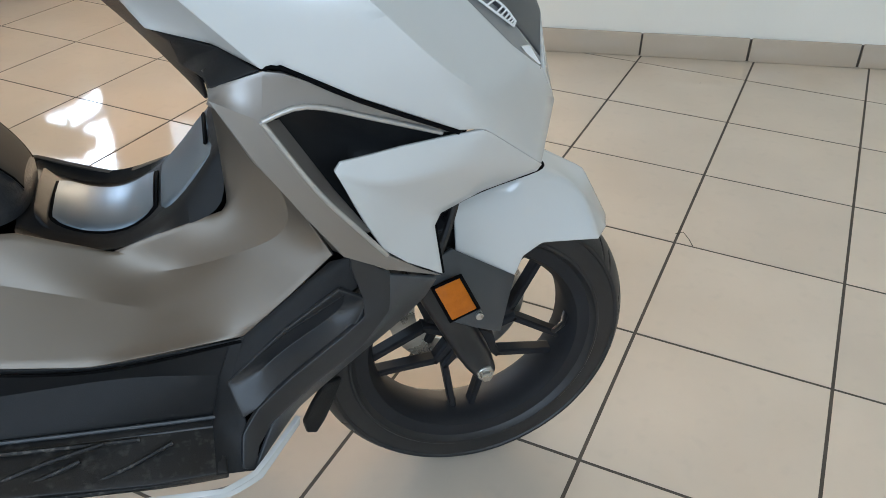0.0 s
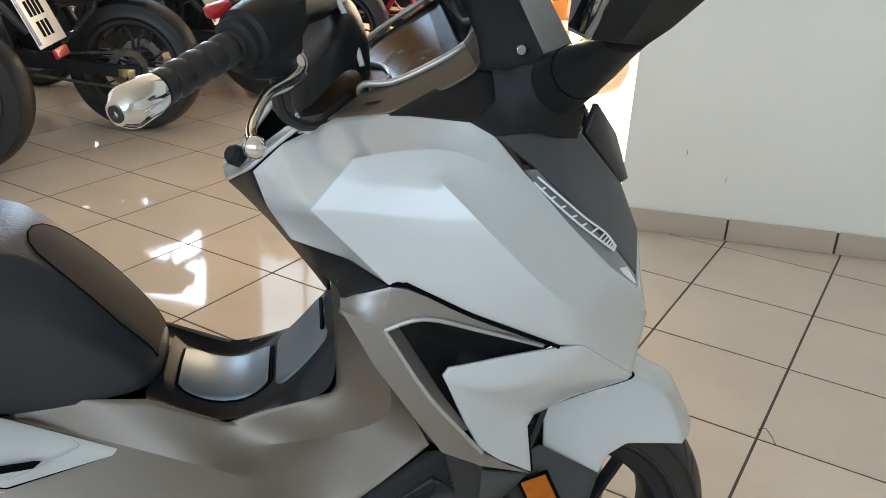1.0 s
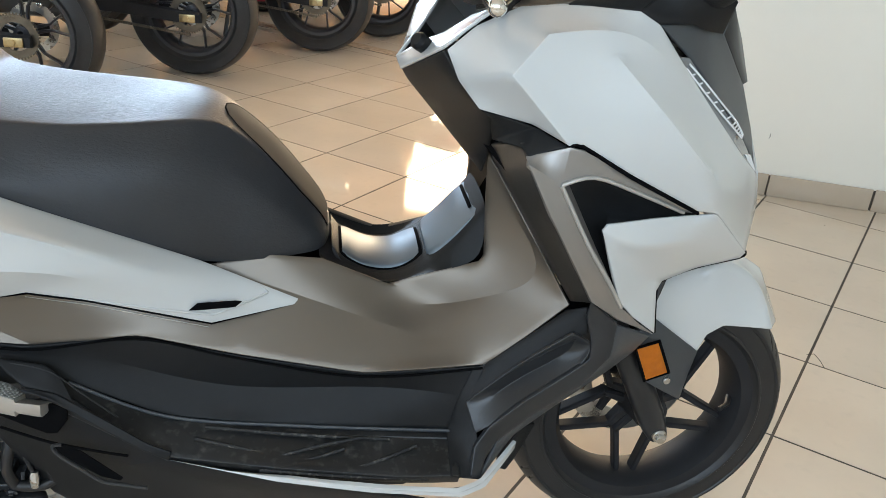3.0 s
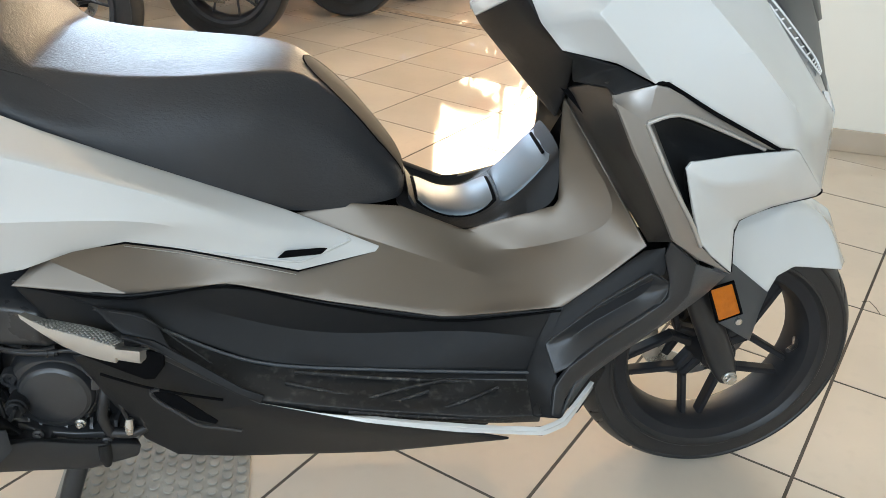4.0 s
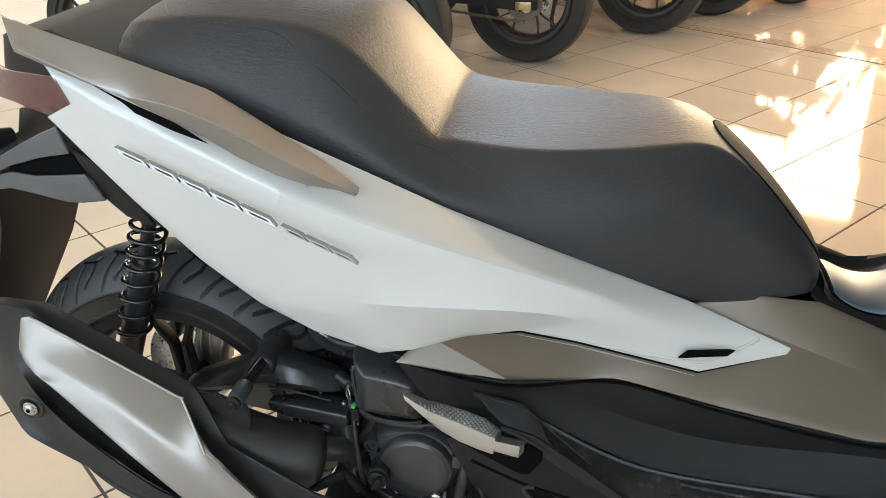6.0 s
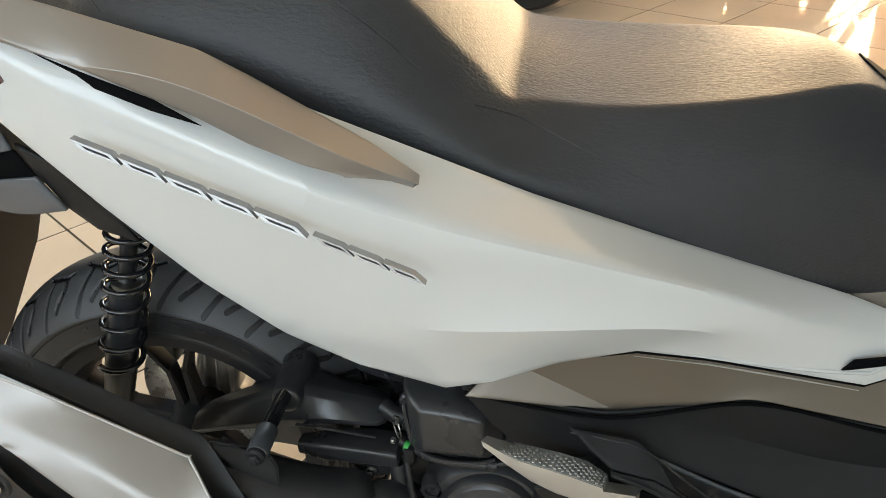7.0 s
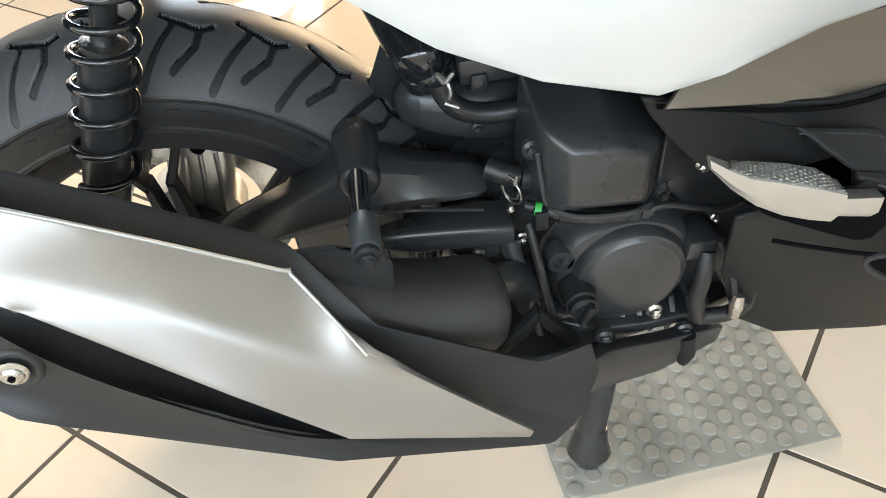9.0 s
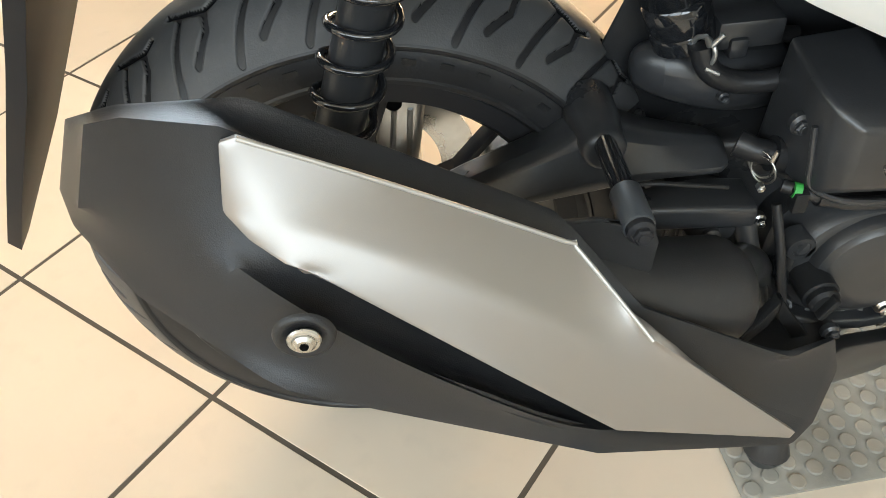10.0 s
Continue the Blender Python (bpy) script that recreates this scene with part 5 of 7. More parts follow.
    loft(bm, [[(x, side * y, z) for x, y, z in row] for row in (((1.132, 0.166, 1.114), (1.153, 0.141, 1.121), (1.184, 0.160, 1.121), (1.164, 0.187, 1.113)), ((1.134, 0.166, 1.092), (1.155, 0.143, 1.098), (1.184, 0.160, 1.100), (1.166, 0.185, 1.092)), ((1.140, 0.168, 1.076), (1.156, 0.148, 1.080), (1.182, 0.160, 1.082), (1.167, 0.182, 1.076)))], closed=True)
    softened(bm, 0.003)
    tank = part("brake_reservoir", bm, BLACK, scooter, "black brake fluid reservoir")
    bm = bmesh.new()
    loft(bm, [[(x, side * y, z + dz) for x, y, z in ((1.130, 0.166, 1.115), (1.153, 0.138, 1.122), (1.187, 0.160, 1.122), (1.165, 0.190, 1.114))] for dz in (0.0, 0.007)], closed=True)
    softened(bm, 0.0018)
    # lid colour is lightened to carry the reflection on its top
    part("lid", bm, EDGE, tank, "reservoir lid, paler grey for its reflection")
    for dx, dy in ((1.142, 0.164), (1.176, 0.163)):
        bm = bmesh.new()
        disc(bm, (dx, side * dy, 1.1235), 0.0032, 0.0025, "z", 12, 0.3)
        part("lid_screw", bm, STEEL, tank)
    bm = bmesh.new()
    tube(bm, smooth_path([(1.15, side * 0.20, 1.06), (1.155, side * 0.21, 1.01), (1.19, side * 0.17, 0.985), (1.23, side * 0.10, 1.0)], 6), 0.006, 8)
    part("control_cable", bm, RUBBER, scooter)
bm = bmesh.new()
loft(bm, [[(x, -hw, z - 0.05), (x, -hw, z), (x, -hw * 0.6, z + 0.014), (x, hw * 0.6, z + 0.014), (x, hw, z), (x, hw, z - 0.05)] for x, hw, z in ((1.16, 0.09, 1.02), (1.19, 0.125, 1.045), (1.22, 0.120, 1.085), (1.245, 0.09, 1.085), (1.262, 0.07, 1.03))])
cover_top = part("handlebar_cover", bm, BLACK, scooter, "black handlebar cover", 70)
sub = cover_top.modifiers.new("smooth", "SUBSURF")
sub.levels = sub.render_levels = 2
bm = bmesh.new()
loft(bm, [[(1.165, -0.11, 0.975), (1.18, 0, 0.99), (1.165, 0.11, 0.975)], [(1.25, -0.15, 1.004), (1.26, 0, 1.01), (1.25, 0.15, 1.004)], [(1.37, -0.13, 1.03), (1.38, 0, 1.03), (1.37, 0.13, 1.03)], [(1.45, -0.17, 1.0), (1.46, 0, 1.02), (1.45, 0.17, 1.0)]], cap=False)
part("cockpit_floor", bm, BLACK, scooter)
panel("bar_cover_top", scooter, WHITE, dict(
    a=(1.107, 0.100, 1.110), b=(1.149, 0.080, 1.126), c=(1.180, 0.000, 1.117), d=(1.189, -0.030, 1.106), e=(1.152, -0.020, 1.109),
    f=(1.112, 0.030, 1.090),
), "abef bcde", "", "acdf", level=2, thick=0.01, both=False, label="white handlebar cover top")
bm = bmesh.new()
tube(bm, smooth_path([(1.196, -0.02, 1.128), (1.214, -0.05, 1.112), (1.228, -0.07, 1.088), (1.238, -0.085, 1.062), (1.246, -0.10, 1.036)], 5), 0.0035, 8)
part("piping", bm, WHITE, scooter, "white edge piping")
# instrument housing facing the rider
BEZEL = [(1.241, -0.112, 1.008), (1.247, -0.117, 1.019), (1.280, -0.122, 1.023), (1.327, -0.122, 1.045), (1.363, -0.117, 1.066), (1.373, -0.108, 1.080), (1.377, -0.100, 1.094), (1.387, 0.050, 1.068), (1.382, 0.170, 1.089), (1.363, 0.170, 1.085), (1.267, 0.150, 1.023), (1.252, 0.050, 1.012), (1.278, -0.010, 1.017), (1.281, -0.070, 1.014)]
bm = bmesh.new()
tube(bm, smooth_path(BEZEL + BEZEL[:1], 3)[:-1], 0.0042, 8, closed=True)
bezel = part("instrument_bezel", bm, PEGSILVER, scooter, "thin bright silver bezel round the instruments", 60)
bm = bmesh.new()
ring = [Vector(p) for p in [(1.263, 0.040, 1.011), (1.273, 0.140, 1.019), (1.360, 0.160, 1.077), (1.375, 0.160, 1.083), (1.381, 0.040, 1.067), (1.374, -0.100, 1.074), (1.363, -0.110, 1.063), (1.327, -0.115, 1.043), (1.282, -0.115, 1.023), (1.282, -0.020, 1.018)]]
mid = sum(ring, Vector()) / len(ring)
loft(bm, [[p for p in ring], [p + Vector((0.02, 0, -0.05)) for p in ring]], closed=True)
part("display", bm, DARKGLASS, bezel, "dark glossy display")
bm = bmesh.new()
bm.faces.new([bm.verts.new(p) for p in [(1.267, 0.050, 1.029), (1.302, 0.030, 1.031), (1.377, 0.000, 1.060), (1.374, -0.080, 1.064), (1.330, -0.100, 1.043), (1.284, -0.100, 1.023), (1.282, -0.020, 1.020), (1.266, 0.040, 1.014)]])
bmesh.ops.triangulate(bm, faces=bm.faces[:])
bmesh.ops.subdivide_edges(bm, edges=bm.edges[:], cuts=3, use_grid_fill=True)
rnd = random.Random(3)
for v in bm.verts:
    v.co += Vector((rnd.uniform(-1, 1), rnd.uniform(-1, 1), rnd.uniform(0.5, 2.0))) * 0.003
part("protective_film", bm, FILM, bezel, "crumpled clear protective film", 20)
bm = bmesh.new()
ring = [Vector(p) for p in [(1.252, 0.050, 1.011), (1.280, -0.010, 1.015), (1.281, -0.070, 1.014), (1.248, -0.110, 1.017), (1.242, -0.110, 1.009), (1.239, 0.000, 1.005)]]
loft(bm, [ring, [p + Vector((0.01, 0, -0.04)) for p in ring]], closed=True)
part("display_button", bm, SATIN, bezel)

# screen and its mount
bm = bmesh.new()
rows = []
for k in range(9):
    f = k / 8
    row = []
    for j in range(13):
        g = -1 + j / 6
        w = 0.085 + 0.125 * min(1, f * 1.6) - 0.03 * f * f
        row.append((1.60 - 0.355 * f - 0.10 * g * g * (1 - 0.3 * f), g * w, 0.875 + 0.50 * f - 0.02 * g * g))
    rows.append(row)
loft(bm, rows, cap=False)
screen = part("windscreen", bm, SMOKE, scooter, "lightly smoked clear windscreen", 60)
sol = screen.modifiers.new("thick", "SOLIDIFY")
sol.thickness = 0.004
panel("screen_post", scooter, BLACK, dict(
    a=(1.299, -0.130, 1.196), b=(1.366, -0.170, 1.203), c=(1.395, -0.175, 1.150), d=(1.423, -0.180, 1.102), e=(1.442, -0.192, 1.063),
    f=(1.414, -0.178, 1.047), g=(1.396, -0.170, 1.046), h=(1.376, -0.155, 1.043), i=(1.369, -0.150, 1.081), j=(1.353, -0.145, 1.112),
    k=(1.328, -0.135, 1.155),
), "abck cdjk dgij defg ghi", "", "aeh", level=2, thick=0.012, label="black windscreen carrier")
panel("screen_edge", scooter, EDGE, dict(
    a=(1.359, -0.190, 1.204), b=(1.379, -0.200, 1.206), c=(1.432, -0.195, 1.136), d=(1.474, -0.190, 1.074), e=(1.455, -0.192, 1.066),
    f=(1.442, -0.194, 1.062), g=(1.402, -0.190, 1.131),
), "abcg cdeg efg", "", "adf", level=2, thick=0.004, label="grey smoked windscreen edge")
RIM = [(1.421, -0.328, 1.120), (1.427, -0.313, 1.150), (1.432, -0.321, 1.176), (1.437, -0.341, 1.212), (1.435, -0.385, 1.210), (1.433, -0.405, 1.198), (1.429, -0.414, 1.178), (1.423, -0.398, 1.143), (1.420, -0.381, 1.122)]
for side in (-1, 1):
    bm = bmesh.new()
    disc(bm, (1.412, side * 0.184, 1.074), 0.0055, side * 0.006, seg=12)
    part("screen_bolt", bm, STEEL, scooter)
    # mirror on its arm
    mir = new("mirror")
    mir.parent = scooter
    tagged(mir, "black rear-view mirror on a folding arm")
    one = (-side,)
    bm = bmesh.new()
    rows = []
    for (x0, y0, z0), (x1, y1, z1), deep in (((1.428, 0.205, 1.070), (1.474, 0.218, 1.018), 0.030), ((1.438, 0.240, 1.084), (1.480, 0.250, 1.042), 0.026), ((1.449, 0.275, 1.097), (1.485, 0.280, 1.064), 0.022), ((1.452, 0.310, 1.110), (1.486, 0.318, 1.090), 0.020), ((1.448, 0.345, 1.124), (1.486, 0.352, 1.110), 0.018)):
        hi, lo = Vector((x0, side * y0, z0)), Vector((x1, side * y1, z1))
        mid, half, out = (hi + lo) / 2, (hi - lo) / 2, Vector((-0.6, side * 0.2, -0.5)).normalized() * deep
        rows.append([mid + half * math.cos(a) + out * math.sin(a) for a in [2 * math.pi * k / 18 for k in range(18)]])
    loft(bm, rows, closed=True)
    part("arm", bm, BLACK, mir, "", 50)
    bm = bmesh.new()
    tube(bm, rows[1], 0.0011, 6, closed=True)
    part("arm_joint", bm, GROOVE, mir)
    panel("shell", mir, BLACK, dict(
    a=(1.432, -0.400, 1.212), b=(1.482, -0.385, 1.203), c=(1.515, -0.370, 1.186), d=(1.542, -0.355, 1.167), e=(1.531, -0.360, 1.152),
    f=(1.499, -0.370, 1.128), g=(1.474, -0.380, 1.115), h=(1.447, -0.385, 1.117), i=(1.425, -0.375, 1.118), j=(1.423, -0.405, 1.143),
    k=(1.431, -0.416, 1.177), l=(1.431, -0.416, 1.199), S=(1.465, -0.408, 1.193), T=(1.468, -0.412, 1.167), U=(1.450, -0.408, 1.136),
    ), "abSl lSTk kTUj jUhi bcS cdTS deT efUT fghU", "lSTUh", "adgil", level=3, thick=0.012, both=one)
    panel("glass", mir, MIRROR, dict(
    a=(1.421, -0.328, 1.120), b=(1.427, -0.313, 1.150), c=(1.432, -0.321, 1.176), d=(1.437, -0.341, 1.212), e=(1.435, -0.385, 1.210), f=(1.433, -0.405, 1.198), g=(1.429, -0.414, 1.178), h=(1.423, -0.398, 1.143), i=(1.420, -0.381, 1.122)
    ), "abcdefghi", "", "abcdefghi", level=1, thick=0.004, both=one, label="dark mirror glass")
    bm = bmesh.new()
    rim = [Vector((x, y * -side, z)) for x, y, z in RIM]
    tube(bm, rim, 0.0032, 8, closed=True)
    part("glass_rim", bm, SILVER, mir, "thin bright rim")
# bright light guides in the headlamps
GUIDES = ([(1.431, -0.218, 0.933), (1.460, -0.214, 0.906), (1.498, -0.203, 0.873), (1.533, -0.188, 0.845), (1.553, -0.178, 0.829)], [(1.436, -0.214, 0.938), (1.465, -0.209, 0.914), (1.505, -0.197, 0.880), (1.539, -0.178, 0.853), (1.557, -0.172, 0.832)])
for side in (-1, 1):
    flip = Matrix.Diagonal((1, -side, 1, 1))
    for guide in GUIDES:
        bm = bmesh.new()
        tube(bm, [flip @ p for p in smooth_path(guide, 5)], 0.0015, 8)
        part("light_guide", bm, LAMP_WHITE, headlamp, "bright clear light guide")
    rows = [smooth_path(g, 5) for g in GUIDES]
    for k in range(1, 21):
        if k % 2 == 0 or k > 13:
            bm = bmesh.new()
            a, c = rows[0][min(k, 20)], rows[1][min(k + 1, 20)]
            tube(bm, [flip @ a, flip @ c.lerp(a, 0.45 if k < 12 else 0)], 0.0013, 6)
            part("light_bar", bm, LAMP_WHITE, headlamp)
    bm = bmesh.new()
    ring = [flip @ Vector(p) for p in [(1.563, -0.178, 0.805), (1.577, -0.168, 0.802), (1.597, -0.158, 0.774), (1.585, -0.166, 0.778)]]
    loft(bm, [ring, [p + Vector((0, -0.003 * -side, 0)) for p in ring]], closed=True)
    part("position_lamp", bm, LAMP_WHITE, headlamp, "small bright position lamp")
bm = bmesh.new()
tube(bm, [(1.105, -0.075, 0.915), (1.092, -0.085, 0.925), (1.088, -0.088, 0.928)], [0.012, 0.013, 0.009], 16)
part("hook", bm, BLACK, scooter)

# badge bars on both side panels
DIR = (Vector((0.405, -0.326, 0.745)) - Vector((0.140, -0.283, 0.838)))
for side in (-1, 1):
    x = 0.0
    for k, (w, g) in enumerate(((0.13, 0.02), (0.12, 0.02), (0.12, 0.02), (0.12, 0.02), (0.13, 0.05), (0.09, 0.015), (0.09, 0.015), (0.09, 0))):
        c0, c1 = x, x + w
        x += w + g
        h = 0.0080 if k < 5 else 0.0066
        bm = bmesh.new()
        a, b = Vector((0.140, -0.2905, 0.838)) + DIR * c0, Vector((0.140, -0.2905, 0.838)) + DIR * c1
        sl = Vector((-0.011, 0, 0.0))
        up = Vector((0.002, 0.004, h))
        ring = [a, b, b + up + sl, a + up + sl]
        inn = [a + (b - a) * 0.22 + up * 0.32 + sl * 0.32, a + (b - a) * 0.86 + up * 0.32 + sl * 0.32, a + (b - a) * 0.82 + up * 0.66 + sl * 0.66, a + (b - a) * 0.18 + up * 0.66 + sl * 0.66]
        outs = []
        for off in (Vector((0, 0.004, 0)), Vector((0, -0.0035, 0))):
            outs.append(([bm.verts.new(p + off) for p in ring], [bm.verts.new(p + off) for p in inn]))
        for q in range(4):
            r = (q + 1) % 4
            bm.faces.new((outs[1][0][q], outs[1][0][r], outs[1][1][r], outs[1][1][q]))
            bm.faces.new((outs[0][0][q], outs[0][0][r], outs[1][0][r], outs[1][0][q]))
            bm.faces.new((outs[0][1][q], outs[0][1][r], outs[1][1][r], outs[1][1][q]))
        if side > 0:
            bmesh.ops.transform(bm, matrix=Matrix.Diagonal((1, -1, 1, 1)), verts=bm.verts)
        part("badge_bar", bm, BADGE, scooter, "chrome badge bar" if k == 0 else "", 20)
panel("panel_slot", scooter, GROOVE, dict(a=(0.781, -0.2075, 0.562), b=(0.793, -0.2040, 0.572), c=(0.845, -0.1905, 0.569), d=(0.853, -0.1885, 0.567), e=(0.843, -0.1915, 0.559), f=(0.790, -0.2050, 0.561)), "abcf cdef", "", "", level=2, thick=0.003, label="dark slot in the side panel")

# near-black strips for the shade in the joint under the rear side panel's tip
for side in (-1, 1):
    for line in ([(0.556, -0.2475, 0.6075), (0.588, -0.246, 0.611), (0.655, -0.231, 0.592), (0.810, -0.191, 0.533)], [(0.810, -0.192, 0.534), (0.941, -0.137, 0.541)]):
        bm = bmesh.new()
        tube(bm, [Vector((x, -side * y, z)) for x, y, z in line], 0.0022, 8)
        part("panel_gap", bm, GROOVE, scooter, "", 60)
# thin bright lip of the bronze panel under that joint, and the step round the arrow-shaped tip
flank = BVHTree.FromObject(side_panel, deps)
step = []
for x, _, z in smooth_path([(0.609, 0, 0.612), (0.662, 0, 0.594), (0.740, 0, 0.5695), (0.806, 0, 0.550), (0.813, 0, 0.5485), (0.820, 0, 0.549), (0.880, 0, 0.5605), (0.884, 0, 0.5625), (0.882, 0, 0.566), (0.862, 0, 0.582)], 4):
    spot = flank.ray_cast(Vector((x, -0.5, z)), Vector((0, 1, 0)))[0]
    if spot:
        step.append(spot)
for side in (-1, 1):
    bm = bmesh.new()
    tube(bm, [(x, -side * y, z) for x, y, z in ((0.585, -0.2475, 0.6065), (0.655, -0.2325, 0.5868), (0.730, -0.2135, 0.5583), (0.806, -0.1935, 0.5280))], [0.0003, 0.0010, 0.0010, 0.0004], 6)
    part("bronze_lip", bm, LIP, scooter, "thin bright lip of the bronze panel", 60)
    bm = bmesh.new()
    tube(bm, [(x, -side * y, z) for x, y, z in step], [0.0021 * min(1, 0.1 + k / 9, 0.1 + (len(step) - 1 - k) / 5) for k in range(len(step))], 8)
    part("tip_step", bm, WHITE, scooter, "white step round the arrow-shaped panel tip", 60)
# tail: lamp, underside, plate hanger
panel("tail_lamp", scooter, REDLENS, dict(a=(0.052, -0.252, 0.912), b=(0.066, -0.258, 0.884), c=(0.030, -0.252, 0.868), d=(-0.080, -0.19, 0.870), e=(-0.075, -0.19, 0.905)), "abcde", "", "abcde", level=1, label="red tail lamp lens", thick=0.01)
bm = bmesh.new()
loft(bm, [[(x, -w, z0), (x, -w * 0.8, z1), (x, w * 0.8, z1), (x, w, z0)] for x, w, z0, z1 in ((0.30, 0.20, 0.66, 0.80), (0.10, 0.205, 0.76, 0.90), (-0.02, 0.17, 0.82, 0.94), (-0.10, 0.13, 0.845, 0.93), (-0.13, 0.10, 0.86, 0.92))], closed=True)
part("tail_body", bm, BLACK, scooter)
bm = bmesh.new()
loft(bm, [[(x, -w, z), (x - 0.01, -w * 0.9, z + t), (x - 0.01, w * 0.9, z + t), (x, w, z)] for x, w, z, t in ((0.06, 0.14, 0.735, 0.06), (-0.07, 0.15, 0.775, 0.04), (-0.165, 0.125, 0.735, 0.03), (-0.19, 0.115, 0.64, 0.025), (-0.235, 0.105, 0.53, 0.02), (-0.30, 0.07, 0.40, 0.012), (-0.352, 0.015, 0.305, 0.01))], closed=True)
part("plate_hanger", bm, MUDGUARD, scooter, "glossy black pointed rear mudguard", 30)
bm = bmesh.new()
tube(bm, [(-0.11, -0.14, 0.80), (-0.13, -0.18, 0.80), (-0.16, -0.205, 0.795)], [0.01, 0.02, 0.016], 14)
part("turn_signal", bm, SATIN, scooter)

# hidden core that carries the panels
bm = bmesh.new()
loft(bm, [[(x, -w, z0), (x, -w, z1), (x, w, z1), (x, w, z0)] for x, w, z0, z1 in ((0.36, 0.09, 0.56, 0.80), (0.60, 0.14, 0.36, 0.70), (0.80, 0.12, 0.26, 0.58), (1.05, 0.07, 0.24, 0.50), (1.18, 0.07, 0.30, 0.54), (1.25, 0.05, 0.42, 0.70))], closed=True)
part("frame_core", bm, GROOVE, scooter)
bm = bmesh.new()
loft(bm, [[(x, -w, z0), (x, -w, z1), (x, w, z1), (x, w, z0)] for x, w, z0, z1 in ((1.18, 0.10, 0.80, 0.90), (1.28, 0.20, 0.70, 0.95), (1.38, 0.18, 0.62, 0.94), (1.50, 0.12, 0.66, 0.84), (1.57, 0.07, 0.68, 0.76))], closed=True)
part("front_core", bm, GROOVE, scooter)
bm = bmesh.new()
box(bm, (0.66, -0.20, 0.225), (1.12, 0.20, 0.32), 0.02)
part("floor_core", bm, BLACK, scooter)
panel("nose_centre", scooter, WHITE, dict(a=(1.637, -0.12, 0.708), b=(1.60, -0.165, 0.771), c=(1.632, -0.06, 0.806), d=(1.665, 0.0, 0.70), e=(1.640, 0.0, 0.81), f=(1.599, -0.185, 0.653), g=(1.64, 0.0, 0.62)), "abc aced fadg", "", "fg", level=2, label="white nose centre")

# engine and rear drive, seen below the side panel
CASE = [(0.356, 0.300), (0.358, 0.330), (0.370, 0.352), (0.388, 0.368), (0.412, 0.377), (0.440, 0.378), (0.468, 0.370), (0.490, 0.352), (0.500, 0.326), (0.497, 0.296), (0.484, 0.268), (0.464, 0.247), (0.436, 0.237), (0.406, 0.240), (0.380, 0.255), (0.362, 0.275)]
bm = bmesh.new()
rim_line = [Vector((x, 0, z)) for x, z in CASE]
mid = sum(rim_line, Vector()) / len(rim_line)
loft(bm, [[mid + (p - mid) * k + Vector((0, y, 0)) for p in smooth_path(rim_line + rim_line[:1], 4)[:-1]] for y, k in ((-0.03, 1.05), (-0.118, 1.04), (-0.124, 1.06), (-0.132, 1.06), (-0.136, 1.02), (-0.150, 0.99), (-0.160, 0.95), (-0.165, 0.89), (-0.167, 0.80))], closed=True)
cover = part("crank_cover", bm, ENGINE, scooter, "rounded black crankcase cover", 28)
bm = bmesh.new()
spin(bm, [(0.001, -0.1835), (0.020, -0.1834), (0.038, -0.1826), (0.047, -0.1805), (0.0505, -0.1780), (0.0530, -0.1770), (0.0550, -0.1740), (0.0570, -0.1670), (0.0575, -0.155)], 56, "y", (0.4325, 0, 0.312), closed=False)
part("cover_plate", bm, ENGINE, cover, "flat round plate on the cover", 22)
bm = bmesh.new()
box(bm, (-0.018, -0.012, -0.0115), (0.018, 0.03, 0.0115), 0.0035, Matrix.Translation((0.503, -0.162, 0.328)) @ pose(0, 0, 0, 0, 8, 8))
part("cover_pad", bm, ENGINE, cover)
bm = bmesh.new()
spin(bm, [(0.002, -0.163), (0.0075, -0.163), (0.008, -0.167), (0.0125, -0.167), (0.0135, -0.164), (0.0145, -0.150)], 26, "y", (0.3665, 0, 0.338), closed=False)
part("inspection_cap", bm, ENGINE, cover)
for k, a in enumerate((0.15, 0.95, 2.05, 3.45, 4.45, 5.25)):
    spot = mid + Vector((math.cos(a) * 0.081, -0.128, math.sin(a) * 0.077))
    bm = bmesh.new()
    disc(bm, spot + Vector((0, 0.02, 0)), 0.0082, -0.028, seg=14, bevel=0.3)
    lug = part("cover_lug", bm, ENGINE, cover)
    bolt("lug_bolt", cover, spot + Vector((0, -0.007, 0)), 0.0068, ENGINE)
bm = bmesh.new()
loft(bm, [[(x, -w, z0), (x, -w * 1.1, (z0 + z1) / 2), (x, -w, z1), (x, w, z1), (x, w, z0)] for x, w, z0, z1 in ((0.22, 0.05, 0.29, 0.36), (0.30, 0.07, 0.27, 0.39), (0.40, 0.11, 0.23, 0.41), (0.54, 0.12, 0.20, 0.42), (0.62, 0.11, 0.22, 0.40))], closed=True)
softened(bm, 0.006)
part("crankcase", bm, ENGINE, scooter)
# sump flange with its ribs and bolts
bm = bmesh.new()
loft(bm, [[(x, -0.03, z), (x, y, z), (x, y - 0.002, z - 0.012), (x, -0.03, z - 0.012)] for x, y, z in ((0.365, -0.168, 0.258), (0.40, -0.176, 0.246), (0.45, -0.172, 0.236), (0.51, -0.160, 0.226), (0.56, -0.140, 0.220))], closed=True)
softened(bm, 0.003)
flange = part("sump_flange", bm, ENGINE, scooter)
